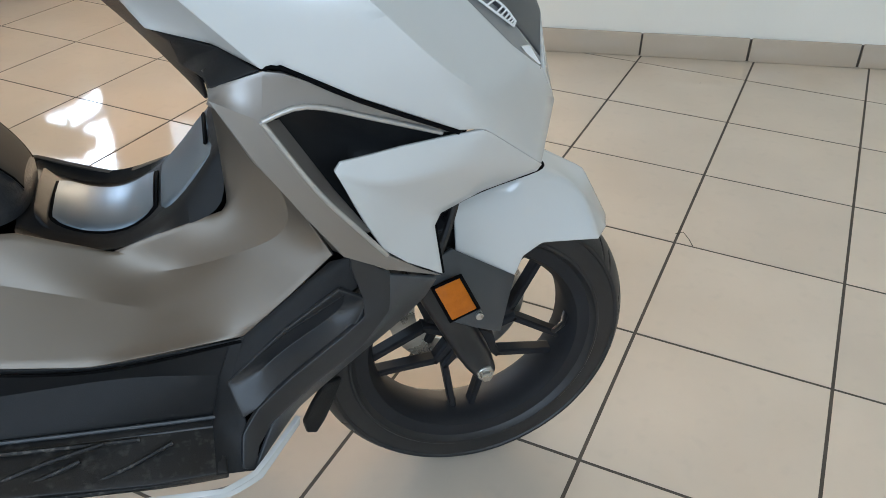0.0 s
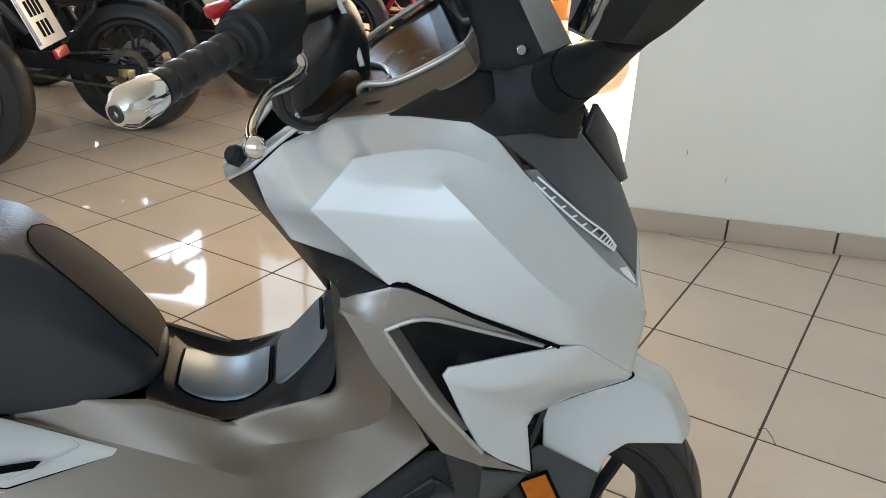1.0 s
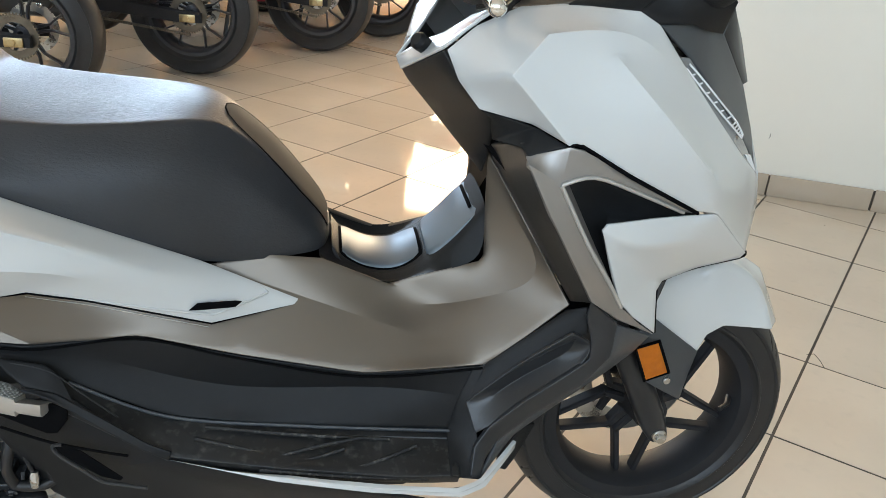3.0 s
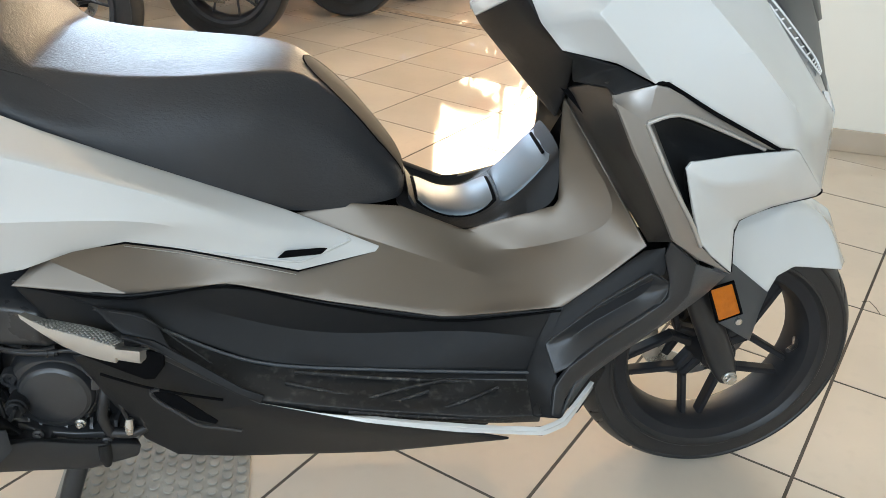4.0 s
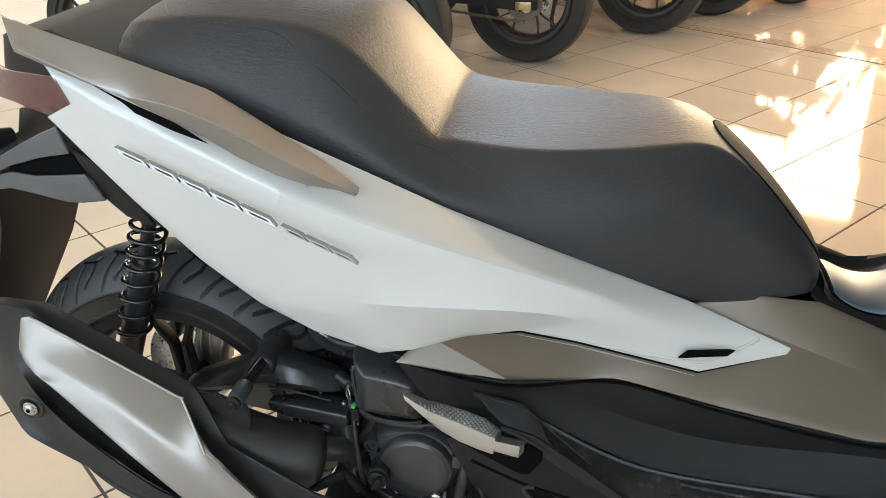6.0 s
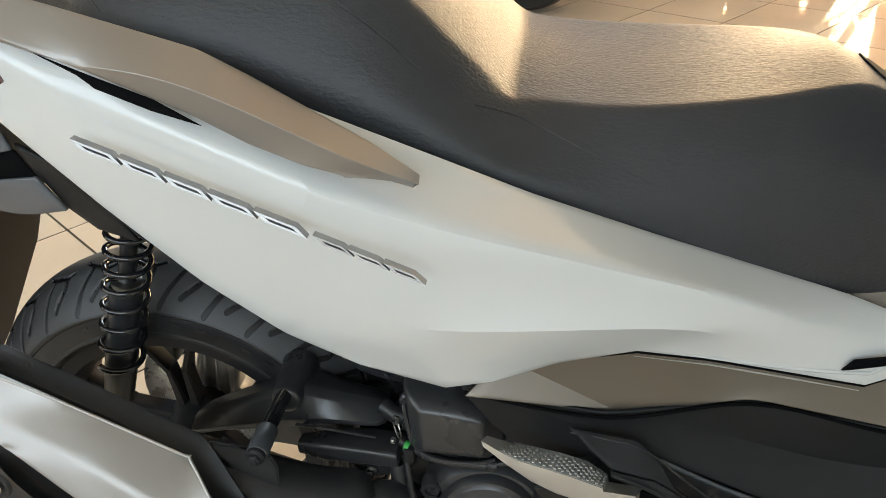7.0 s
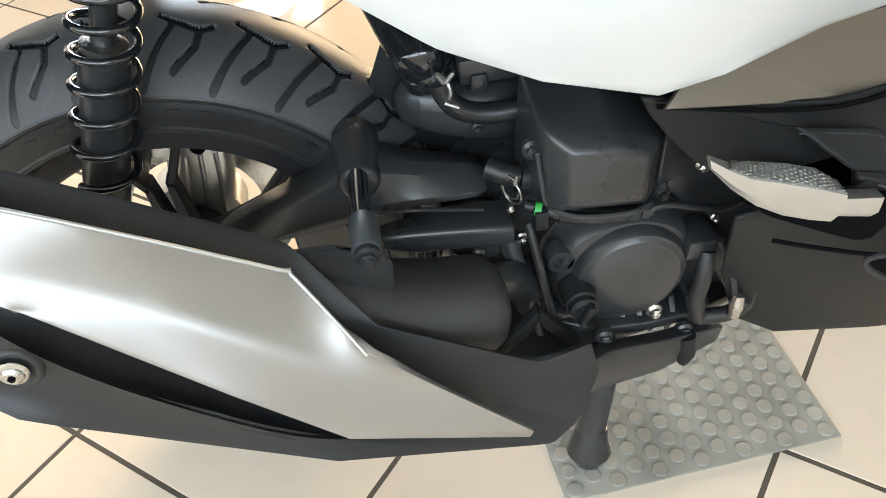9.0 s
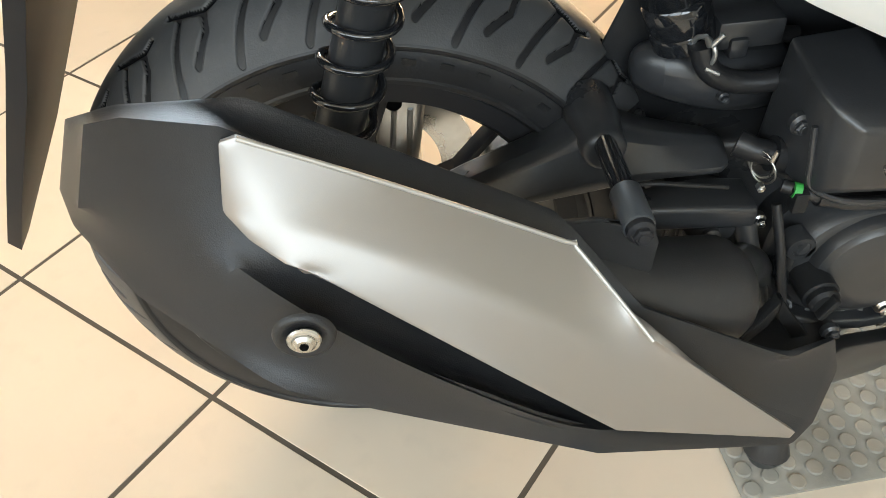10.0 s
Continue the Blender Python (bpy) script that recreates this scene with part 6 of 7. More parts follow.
for k in range(9):
    x = 0.378 + 0.0185 * k
    bm = bmesh.new()
    loft(bm, [[(x - w, -0.10, z), (x + w, -0.10, z), (x + w, y, z), (x - w, y, z)] for w, y, z in ((0.0028, -0.150, 0.268 - 0.004 * k), (0.0026, -0.168 + 0.001 * k, 0.245 - 0.0035 * k), (0.0022, -0.150, 0.205 - 0.002 * k))], closed=True)
    part("flange_rib", bm, ENGINE, flange)
bm = bmesh.new()
disc(bm, (0.380, -0.150, 0.306), 0.0165, -0.046, seg=28, bevel=0.1)
disc(bm, (0.380, -0.194, 0.306), 0.0138, -0.011, seg=28, bevel=0.3)
box(bm, (-0.0032, -0.010, -0.0125), (0.0032, 0.0, 0.0125), 0.0018, Matrix.Translation((0.380, -0.203, 0.306)) @ pose(0, 0, 0, 0, 28, 0))
part("oil_cap", bm, BLACK, scooter, "black oil filler cap with a grip bar")
for at, r, mt in (((0.461, -0.176, 0.256), 0.0085, STEEL), ((0.403, -0.196, 0.253), 0.0088, ENGINE), ((0.496, -0.176, 0.217), 0.0095, ENGINE), ((0.291, -0.150, 0.348), 0.0085, ENGINE), ((0.335, -0.142, 0.355), 0.0060, STEEL),
                  ((0.346, -0.146, 0.458), 0.0100, ENGINE), ((0.490, -0.172, 0.432), 0.0070, STEEL), ((0.462, -0.152, 0.402), 0.0075, ENGINE), ((0.509, -0.172, 0.368), 0.0040, STEEL), ((0.338, -0.152, 0.300), 0.0045, STEEL)):
    bolt("engine_bolt", scooter, at, r, mt)
# air box: a faceted moulding with a sloping top
bm = bmesh.new()
loft(bm, [
    [(0.336, -0.095, 0.404), (0.462, -0.095, 0.392), (0.470, -0.095, 0.470), (0.400, -0.095, 0.512), (0.345, -0.095, 0.508)],
    [(0.347, -0.160, 0.407), (0.452, -0.160, 0.398), (0.459, -0.150, 0.468), (0.402, -0.140, 0.503), (0.346, -0.158, 0.498)],
    [(0.354, -0.176, 0.411), (0.440, -0.180, 0.406), (0.448, -0.176, 0.472), (0.405, -0.176, 0.490), (0.352, -0.176, 0.492)],
    [(0.368, -0.190, 0.424), (0.430, -0.191, 0.420), (0.436, -0.190, 0.468), (0.405, -0.191, 0.476), (0.367, -0.191, 0.482)]], closed=True)
softened(bm, 0.0050, 3, 16)
air_box = part("air_box", bm, ENGINE, scooter, "black moulded air box", 55)
bm = bmesh.new()
tube(bm, smooth_path([(0.345, -0.164, 0.470), (0.348, -0.168, 0.440), (0.353, -0.170, 0.415), (0.375, -0.184, 0.408), (0.42, -0.186, 0.404), (0.445, -0.176, 0.402)], 5), 0.0026, 8)
part("box_flange", bm, ENGINE, air_box)
bm = bmesh.new()
loft(bm, [[(0.452, -0.10, 0.398), (0.492, -0.10, 0.392), (0.496, -0.10, 0.450), (0.462, -0.10, 0.472)], [(0.456, -0.158, 0.404), (0.474, -0.152, 0.400), (0.478, -0.148, 0.440), (0.461, -0.156, 0.458)]], closed=True)
softened(bm, 0.004)
part("box_tab", bm, ENGINE, air_box)
# drive arm over the wheel
bm = bmesh.new()
ARM = [(0.045, 0.385, 0.372, 0.378, -0.104), (0.085, 0.400, 0.385, 0.398, -0.104), (0.125, 0.417, 0.389, 0.414, -0.105), (0.160, 0.434, 0.393, 0.430, -0.110), (0.178, 0.450, 0.395, 0.446, -0.118), (0.195, 0.457, 0.397, 0.452, -0.121), (0.212, 0.452, 0.400, 0.448, -0.119),
       (0.230, 0.438, 0.402, 0.434, -0.110), (0.255, 0.428, 0.402, 0.425, -0.106), (0.285, 0.421, 0.401, 0.414, -0.105), (0.314, 0.416, 0.400, 0.407, -0.104)]
loft(bm, [[(x, -0.040, zb - 0.030), (x, -0.066, zb), (x, yr + 0.005, zt), (x, yr - 0.002, zt - 0.003), (x, -0.129, zl + 0.004), (x, -0.127, zl - 0.002), (x, -0.090, zl - 0.024), (x, -0.040, zl - 0.030)] for x, zt, zl, zb, yr in ARM], closed=True)
arm = part("swing_arm", bm, ENGINE, scooter, "black cast drive arm", 24)
sub = arm.modifiers.new("smooth", "SUBSURF")
sub.levels = sub.render_levels = 1
bm = bmesh.new()
spin(bm, [(0.001, -0.1330), (0.0130, -0.1330), (0.0165, -0.1315), (0.0185, -0.127), (0.0195, -0.115), (0.0205, -0.105), (0.022, -0.098), (0.023, -0.06)], 36, "y", (0.1945, 0, 0.441), closed=False)
part("arm_boss", bm, ENGINE, arm, "", 60)
bm = bmesh.new()
tube(bm, [(0.310, -0.118, 0.425), (0.322, -0.126, 0.422), (0.336, -0.128, 0.418)], [0.012, 0.0105, 0.0105], 18)
tube(bm, [(0.336, -0.128, 0.418), (0.368, -0.130, 0.408)], [0.015, 0.015], 18)
part("arm_bush", bm, RUBBER, arm)
# guard under the arm
bm = bmesh.new()
loft(bm, [[(x, yb, zb), (x, -0.149, zf), (x, -0.152, zf - 0.004), (x, -0.152, zl), (x, -0.146, zl - 0.003), (x, yb, zl - 0.002)] for x, yb, zb, zf, zl in ((0.205, -0.128, 0.388, 0.393, 0.378), (0.235, -0.118, 0.386, 0.391, 0.367), (0.268, -0.113, 0.386, 0.387, 0.364), (0.290, -0.112, 0.386, 0.384, 0.362), (0.326, -0.112, 0.380, 0.379, 0.358))], closed=True)
softened(bm, 0.0022, 2, 30)
guard = part("drive_guard", bm, ENGINE, scooter, "black plastic guard", 30)
bm = bmesh.new()
plate(bm, [(0.262, 0.362), (0.318, 0.356), (0.312, 0.340), (0.297, 0.334), (0.280, 0.336)], -0.146, -0.134, 0.003)
part("guard_lug", bm, ENGINE, guard)
bm = bmesh.new()
tube(bm, smooth_path([(0.205, -0.140, 0.412), (0.235, -0.150, 0.418), (0.262, -0.146, 0.409), (0.300, -0.140, 0.396)], 6), 0.0020, 8)
part("cable", bm, RUBBER, scooter)
panel("inner_guard", scooter, BLACK, dict(
    a=(0.237, -0.020, 0.518), b=(0.395, -0.020, 0.476), c=(0.401, -0.020, 0.337), d=(0.240, -0.020, 0.345), e=(0.200, -0.020, 0.430),
), "abcde", "", "abcde", level=1, both=False)
# muffler stay with its long bolt
bm = bmesh.new()
tube(bm, [(0.194, -0.115, 0.448), (0.193, -0.160, 0.451), (0.193, -0.196, 0.452)], 0.0092, 24)
part("stay_shaft", bm, GLOSS, scooter, "glossy black stay shaft")
bm = bmesh.new()
tube(bm, [(0.193, -0.1925, 0.452), (0.193, -0.1940, 0.452), (0.193, -0.2310, 0.452), (0.193, -0.2325, 0.452)], [0.0112, 0.0122, 0.0122, 0.0112], 26)
part("stay_sleeve", bm, GREY, scooter, "charcoal stay sleeve", 40)
bolt("stay_bolt", scooter, (0.193, -0.238, 0.452), 0.0105, ALLOY, "black flange bolt")
bm = bmesh.new()
plate(bm, [(0.100, 0.455), (0.140, 0.462), (0.168, 0.460), (0.178, 0.452), (0.206, 0.447), (0.211, 0.430), (0.209, 0.402), (0.200, 0.388), (0.160, 0.394), (0.110, 0.414)], -0.229, -0.223, 0.0018)
stay = part("muffler_stay", bm, ENGINE, scooter, "pressed steel muffler stay")
bm = bmesh.new()
tube(bm, [(0.165, -0.229, 0.397), (0.200, -0.229, 0.392), (0.2075, -0.228, 0.399)], 0.0030, 8)
part("stay_fold", bm, ENGINE, stay)
# muffler can under the shield
bm = bmesh.new()
pts = smooth_path([(-0.10, -0.190, 0.475), (-0.06, -0.200, 0.468), (0.05, -0.222, 0.428), (0.20, -0.208, 0.357), (0.268, -0.196, 0.334), (0.298, -0.188, 0.325)], 5)
tube(bm, pts, [0.040] + [0.047] * (len(pts) - 6) + [0.047, 0.0455, 0.042, 0.035, 0.022], 36)
part("muffler", bm, MUFFLER, scooter, "matt black muffler can", 50)
bm = bmesh.new()
tube(bm, smooth_path([(0.25, -0.205, 0.342), (0.30, -0.180, 0.338), (0.33, -0.155, 0.31), (0.36, -0.150, 0.25), (0.46, -0.13, 0.20), (0.54, -0.08, 0.20)], 6), 0.019, 16)
part("exhaust_pipe", bm, ENGINE, scooter)
bm = bmesh.new()
spin(bm, [(0.0065, 0.0), (0.0098, 0.0), (0.0101, -0.0013), (0.0092, -0.0026), (0.0075, -0.0030), (0.0065, -0.0026)], 28, "y", (-0.035, -0.3385, 0.500))
disc(bm, (-0.035, -0.339, 0.500), 0.0068, -0.0055, seg=24, bevel=0.35)
screw = part("shield_bolt", bm, STEEL, scooter, "steel shield bolt with washer")
bm = bmesh.new()
disc(bm, (-0.035, -0.3443, 0.500), 0.0027, -0.0010, seg=6, bevel=0.1)
part("socket", bm, GROOVE, screw)
bm = bmesh.new()
spin(bm, [(0.0065, 0.002), (0.0110, 0.0018), (0.0128, 0.0003), (0.0150, -0.0007), (0.0170, -0.0002), (0.0185, 0.003)], 32, "y", (-0.035, -0.3380, 0.500))
part("bolt_cup", bm, SHIELDBLACK, scooter, "round cup moulded about the bolt", 60)
# arrow-shaped stay between shield and engine: two arms that meet in a point
bm = bmesh.new()
loft(bm, [[(x, y, z), (x + dx, y + 0.004, z - dz), (x + dx, y + 0.016, z - dz), (x, y + 0.012, z)] for x, y, z, dx, dz in ((0.286, -0.238, 0.309, 0.012, 0.007), (0.312, -0.226, 0.320, 0.010, 0.012), (0.333, -0.213, 0.327, 0.003, 0.016))], closed=True)
softened(bm, 0.0016, 2)
stay = part("shield_stay", bm, BLACK, scooter, "black arrow-shaped stay")
bm = bmesh.new()
loft(bm, [[(x, y, z), (x - dx, y + 0.002, z - dz), (x - dx, y + 0.014, z - dz), (x, y + 0.012, z)] for x, y, z, dx, dz in ((0.334, -0.213, 0.3285, -0.001, 0.017), (0.351, -0.208, 0.300, 0.010, 0.006), (0.380, -0.198, 0.256, 0.014, 0.004))], closed=True)
softened(bm, 0.0016, 2)
part("stay_arm", bm, BLACK, stay)
# tray under the engine
panel("lower_tray", scooter, SATIN, dict(a=(0.330, -0.265, 0.285), b=(0.400, -0.220, 0.262), c=(0.470, -0.195, 0.232), d=(0.525, -0.178, 0.214), e=(0.546, -0.166, 0.200), f=(0.540, -0.168, 0.180), g=(0.470, -0.190, 0.176), h=(0.400, -0.216, 0.200), i=(0.350, -0.245, 0.225),
    M=(0.470, -0.202, 0.205)), "abMhi bcM cdM defM fgM ghM", "~bMf", "ai", both=False, level=2, thick=0.02, label="black lower engine tray")
for at in ((0.400, -0.206, 0.226), (0.494, -0.184, 0.196)):
    bm = bmesh.new()
    tube(bm, [(at[0], at[1], at[2] + 0.025), (at[0] + 0.001, at[1] - 0.004, at[2]), (at[0] + 0.001, at[1] - 0.002, at[2] - 0.016)], [0.011, 0.0105, 0.006], 16)
    part("tray_lug", bm, BLACK, scooter)
# starter motor and castings in the dark behind the guard
bm = bmesh.new()
tube(bm, [(0.262, -0.085, 0.335), (0.330, -0.085, 0.325)], 0.030, 22)
part("starter_motor", bm, ENGINE, scooter, "black starter motor")
for k in range(5):
    bm = bmesh.new()
    box(bm, (0.228 + 0.013 * k, -0.128, 0.320), (0.232 + 0.013 * k, -0.095, 0.368), 0.0012)
    part("cooling_rib", bm, ENGINE, scooter)
bm = bmesh.new()
tube(bm, smooth_path([(0.322, -0.142, 0.356), (0.326, -0.150, 0.335), (0.336, -0.160, 0.308), (0.342, -0.172, 0.280), (0.344, -0.180, 0.258)], 6), [0.0105 - 0.005 * k / 24 for k in range(25)], 12)
part("side_stay", bm, ENGINE, scooter)
# hoses and clips
for pts, r, mt, words in (
    ([(0.336, -0.158, 0.408), (0.352, -0.166, 0.4055), (0.372, -0.170, 0.397), (0.400, -0.172, 0.391), (0.433, -0.172, 0.390), (0.448, -0.172, 0.391)], 0.0058, RUBBER, "black rubber hose"),
    ([(0.445, -0.172, 0.391), (0.463, -0.171, 0.392), (0.49, -0.170, 0.383), (0.519, -0.168, 0.374), (0.56, -0.15, 0.372)], 0.0036, RUBBER, "thin black hose"),
    ([(0.338, -0.155, 0.385), (0.344, -0.172, 0.345), (0.350, -0.180, 0.310), (0.356, -0.186, 0.272)], 0.0042, RUBBER, "black breather hose"),
    ([(0.277, -0.088, 0.503), (0.281, -0.090, 0.489), (0.292, -0.092, 0.476), (0.313, -0.092, 0.467), (0.348, -0.092, 0.466), (0.398, -0.088, 0.477), (0.43, -0.08, 0.49)], 0.0098, RUBBER, "black rubber hose"),
    ([(0.508, -0.172, 0.325), (0.503, -0.182, 0.300), (0.499, -0.184, 0.272), (0.506, -0.180, 0.240)], 0.0085, RUBBER, "black coolant hose"),
    ([(0.506, -0.180, 0.240), (0.55, -0.178, 0.240), (0.59, -0.15, 0.26)], 0.0085, RUBBER, "black coolant hose"),
    ([(0.515, -0.180, 0.345), (0.528, -0.188, 0.305), (0.540, -0.188, 0.262)], 0.0036, RUBBER, "thin black cable"),
    ([(0.530, -0.185, 0.330), (0.555, -0.19, 0.290), (0.560, -0.18, 0.250)], 0.0036, RUBBER, "thin black cable"),
    ([(0.300, -0.05, 0.505), (0.33, -0.06, 0.492), (0.37, -0.06, 0.486)], 0.007, RUBBER, "black hose")):
    bm = bmesh.new()
    tube(bm, smooth_path(pts, 6), r, 12)
    part("hose", bm, mt, scooter, words, 60)
for at, r in (((0.366, -0.1695, 0.3995), 0.0068), ((0.440, -0.1725, 0.3908), 0.0072), ((0.430, -0.1725, 0.3903), 0.0068)):
    bm = bmesh.new()
    tube(bm, [Vector(at) - Vector((0.004, 0, -0.001)), Vector(at) + Vector((0.004, 0, -0.001))], r, 16)
    part("hose_collar", bm, RUBBER, scooter)
# wire clamp with its two ears by the arm's tip
for centre, r, mt in (((0.326, -0.136, 0.414), 0.0125, STEEL), ((0.3275, -0.139, 0.410), 0.0125, STEEL), ((0.279, -0.090, 0.499), 0.0118, CAST)):
    bm = bmesh.new()
    tube(bm, [Vector(centre) + Vector((r * math.cos(a) * 0.5, r * math.cos(a) * -0.8, r * math.sin(a))) for a in [2 * math.pi * k / 28 for k in range(28)]], 0.0011 if mt is STEEL else 0.0022, 7, closed=True)
    part("clip", bm, mt, scooter, "steel hose clamp" if mt is STEEL else "grey spring clip", 60)
for a, b, mt in (((0.329, -0.146, 0.424), (0.332, -0.146, 0.434), STEEL), ((0.2795, -0.098, 0.508), (0.274, -0.100, 0.519), CAST), ((0.2815, -0.098, 0.508), (0.289, -0.100, 0.518), CAST), ((0.279, -0.098, 0.488), (0.291, -0.100, 0.482), CAST)):
    bm = bmesh.new()
    tube(bm, [a, b], [0.0024, 0.0018], 8)
    part("clip_ear", bm, mt, scooter)
bolt("clamp_screw", scooter, (0.3235, -0.146, 0.400), 0.0052, STEEL, "", "y", False)
bm = bmesh.new()
box(bm, (-0.006, -0.006, -0.011), (0.006, 0.006, 0.009), 0.0015, Matrix.Translation((0.3465, -0.170, 0.402)))
part("hose_joint", bm, BLACK, scooter)
bm = bmesh.new()
tube(bm, [(0.342, -0.166, 0.4095), (0.3475, -0.168, 0.4085)], 0.0066, 12)
part("clip", bm, GREEN, scooter, "green tape ring")
bm = bmesh.new()
tube(bm, [(0.540, -0.190, 0.275), (0.539, -0.191, 0.262), (0.538, -0.191, 0.246)], [0.0058, 0.0078, 0.0058], 10)
part("clip", bm, STEEL, scooter, "steel hose clip")
# ribbed intake canister and the moulding under it, behind the panel
D = Vector((0.040, 0.0, -0.118)).normalized()
top = Vector((0.238, -0.055, 0.600))
bm = bmesh.new()
steps = [(0.0, 0.0275), (0.070, 0.0275), (0.073, 0.0250), (0.076, 0.0275), (0.098, 0.0275), (0.101, 0.0255), (0.104, 0.0270), (0.116, 0.0265), (0.119, 0.020)]
tube(bm, [top + D * s for s, r in steps], [r for s, r in steps], 30)
part("intake_canister", bm, GLOSS, scooter, "glossy black ribbed intake canister", 40)
bm = bmesh.new()
loft(bm, [[(x, -0.02, z1), (x, y * 0.8, z1), (x, y, (z0 + z1) / 2 + 0.012), (x, y * 0.96, z0 + 0.012), (x, -0.03, z0)] for x, y, z0, z1 in ((0.236, -0.045, 0.432, 0.470), (0.256, -0.070, 0.424, 0.486), (0.300, -0.078, 0.408, 0.484), (0.345, -0.080, 0.402, 0.476), (0.385, -0.060, 0.400, 0.470))], closed=True)
body = part("intake_moulding", bm, ENGINE, scooter, "black moulded intake", 30)
sub = body.modifiers.new("smooth", "SUBSURF")
sub.levels = sub.render_levels = 2
bolt("moulding_screw", body, (0.309, -0.080, 0.444), 0.0050, ENGINE)
bm = bmesh.new()
box(bm, (0.296, -0.075, 0.486), (0.352, -0.03, 0.512), 0.004, None)
box(bm, (0.306, -0.079, 0.480), (0.322, -0.06, 0.498), 0.003, None)
part("intake_bracket", bm, ENGINE, scooter)
bm = bmesh.new()
box(bm, (0.29, -0.03, 0.40), (0.46, 0.10, 0.60), 0.02)
part("engine_head", bm, ENGINE, scooter)
bm = bmesh.new()
loft(bm, [[(x, -0.055, z0), (x, -0.060, z1), (x, 0.05, z1), (x, 0.05, z0)] for x, z0, z1 in ((0.115, 0.300, 0.352), (0.20, 0.285, 0.375), (0.30, 0.275, 0.385))], closed=True)
softened(bm, 0.008)
part("drive_case", bm, ENGINE, scooter)
bm = bmesh.new()
box(bm, (0.285, -0.215, 0.212), (0.42, 0.06, 0.245), 0.010)
part("sump", bm, ENGINE, scooter)

# passenger footrest: outer top edge, outer low edge, inner top edge along its length
PEG = [
    ((0.444, -0.272, 0.520), (0.447, -0.266, 0.508), (0.448, -0.258, 0.514)),
    ((0.461, -0.272, 0.507), (0.467, -0.266, 0.484), (0.474, -0.245, 0.492)),
    ((0.478, -0.272, 0.496), (0.490, -0.266, 0.463), (0.490, -0.245, 0.488)),
    ((0.510, -0.272, 0.484), (0.514, -0.266, 0.448), (0.520, -0.245, 0.480)),
    ((0.533, -0.272, 0.475), (0.538, -0.266, 0.438), (0.546, -0.245, 0.470)),
    ((0.560, -0.272, 0.463), (0.557, -0.266, 0.432), (0.566, -0.247, 0.455)),
    ((0.5605, -0.272, 0.459), (0.5600, -0.266, 0.437), (0.567, -0.250, 0.450)),
    ((0.592, -0.272, 0.454), (0.590, -0.266, 0.430), (0.600, -0.250, 0.444))]
bm = bmesh.new()
loft(bm, [[Vector(a), Vector(a) * 0.4 + Vector(b) * 0.6 + Vector((0, -0.004, 0)), Vector(b), Vector((c[0], c[1], b[2] + 0.003)), Vector(c)] for a, b, c in PEG], closed=True)
peg = part("footrest", bm, PEGSILVER, scooter, "folded silver passenger footrest with dotted rubber", 40)
bm = bmesh.new()
loft(bm, [[Vector(a) + Vector((0, 0.001, 0.0012)), Vector(c) + Vector((0, 0.001, 0.0012)), Vector(c) + Vector((0, 0.001, -0.003)), Vector(a) + Vector((0, 0.002, -0.003))] for a, b, c in PEG[1:6]], closed=True)
part("pad", bm, PADGREY, peg, "grey dotted pad")
bm = bmesh.new()
for i in range(24):
    f = 1.08 + 3.80 * i / 23
    k = min(int(f), 4)
    g = f - k
    o0 = Vector(PEG[k][0]).lerp(Vector(PEG[k + 1][0]), g)
    i0 = Vector(PEG[k][2]).lerp(Vector(PEG[k + 1][2]), g)
    for j in range(4):
        p = o0.lerp(i0, 0.16 + 0.20 * j + (0.1 if i % 2 else 0))
        box(bm, (-0.0015, -0.0022, -0.001), (0.0015, 0.0022, 0.0022), 0.0005, Matrix.Translation(p) @ pose(0, 0, 0, 0, 15, 0), 1)
part("studs", bm, CAST, peg, "rows of small studs")
# near-black strip painted as shade between bronze panel and foot tunnel
for side in (-1, 1):
    bm = bmesh.new()
    tube(bm, smooth_path([(x, -side * y, z) for x, y, z in [(0.423, -0.218, 0.534), (0.564, -0.225, 0.512), (0.707, -0.200, 0.513), (0.842, -0.200, 0.480), (1.028, -0.205, 0.448), (1.207, -0.208, 0.463)]], 6), 0.0020, 6)
    part("panel_gap", bm, GROOVE, scooter)
bm = bmesh.new()
tube(bm, smooth_path([(0.612, -0.271, 0.387), (0.601, -0.269, 0.3845), (0.599, -0.269, 0.378), (0.609, -0.272, 0.367), (0.634, -0.279, 0.352), (0.663, -0.287, 0.335), (0.692, -0.291, 0.331), (0.725, -0.293, 0.325)], 6), 0.0028, 8)
part("duct_rim", bm, SATIN, scooter, "charcoal rim of the duct")
# slit is only a near-black line standing for its shade
bm = bmesh.new()
tube(bm, smooth_path([(0.526, -0.243, 0.398), (0.560, -0.254, 0.392), (0.603, -0.268, 0.387), (0.660, -0.276, 0.378), (0.700, -0.280, 0.372)], 6), 0.0020, 6)
part("belly_slit", bm, GROOVE, scooter, "narrow near-black line for the shaded slit across the belly fairing")
# edge highlights of the footboard drawn as paler, glossier tubes
for line in ([(0.529, -0.238, 0.503), (0.596, -0.242, 0.489), (0.642, -0.248, 0.453), (0.703, -0.249, 0.398), (0.742, -0.250, 0.376)], [(0.570, -0.264, 0.472), (0.619, -0.268, 0.458), (0.673, -0.275, 0.420), (0.732, -0.284, 0.381)]):
    bm = bmesh.new()
    tube(bm, smooth_path(line, 5), 0.0011, 6)
    part("moulded_edge", bm, SATIN, scooter, "thin footboard edge, paler and glossier for its highlight")
bm = bmesh.new()
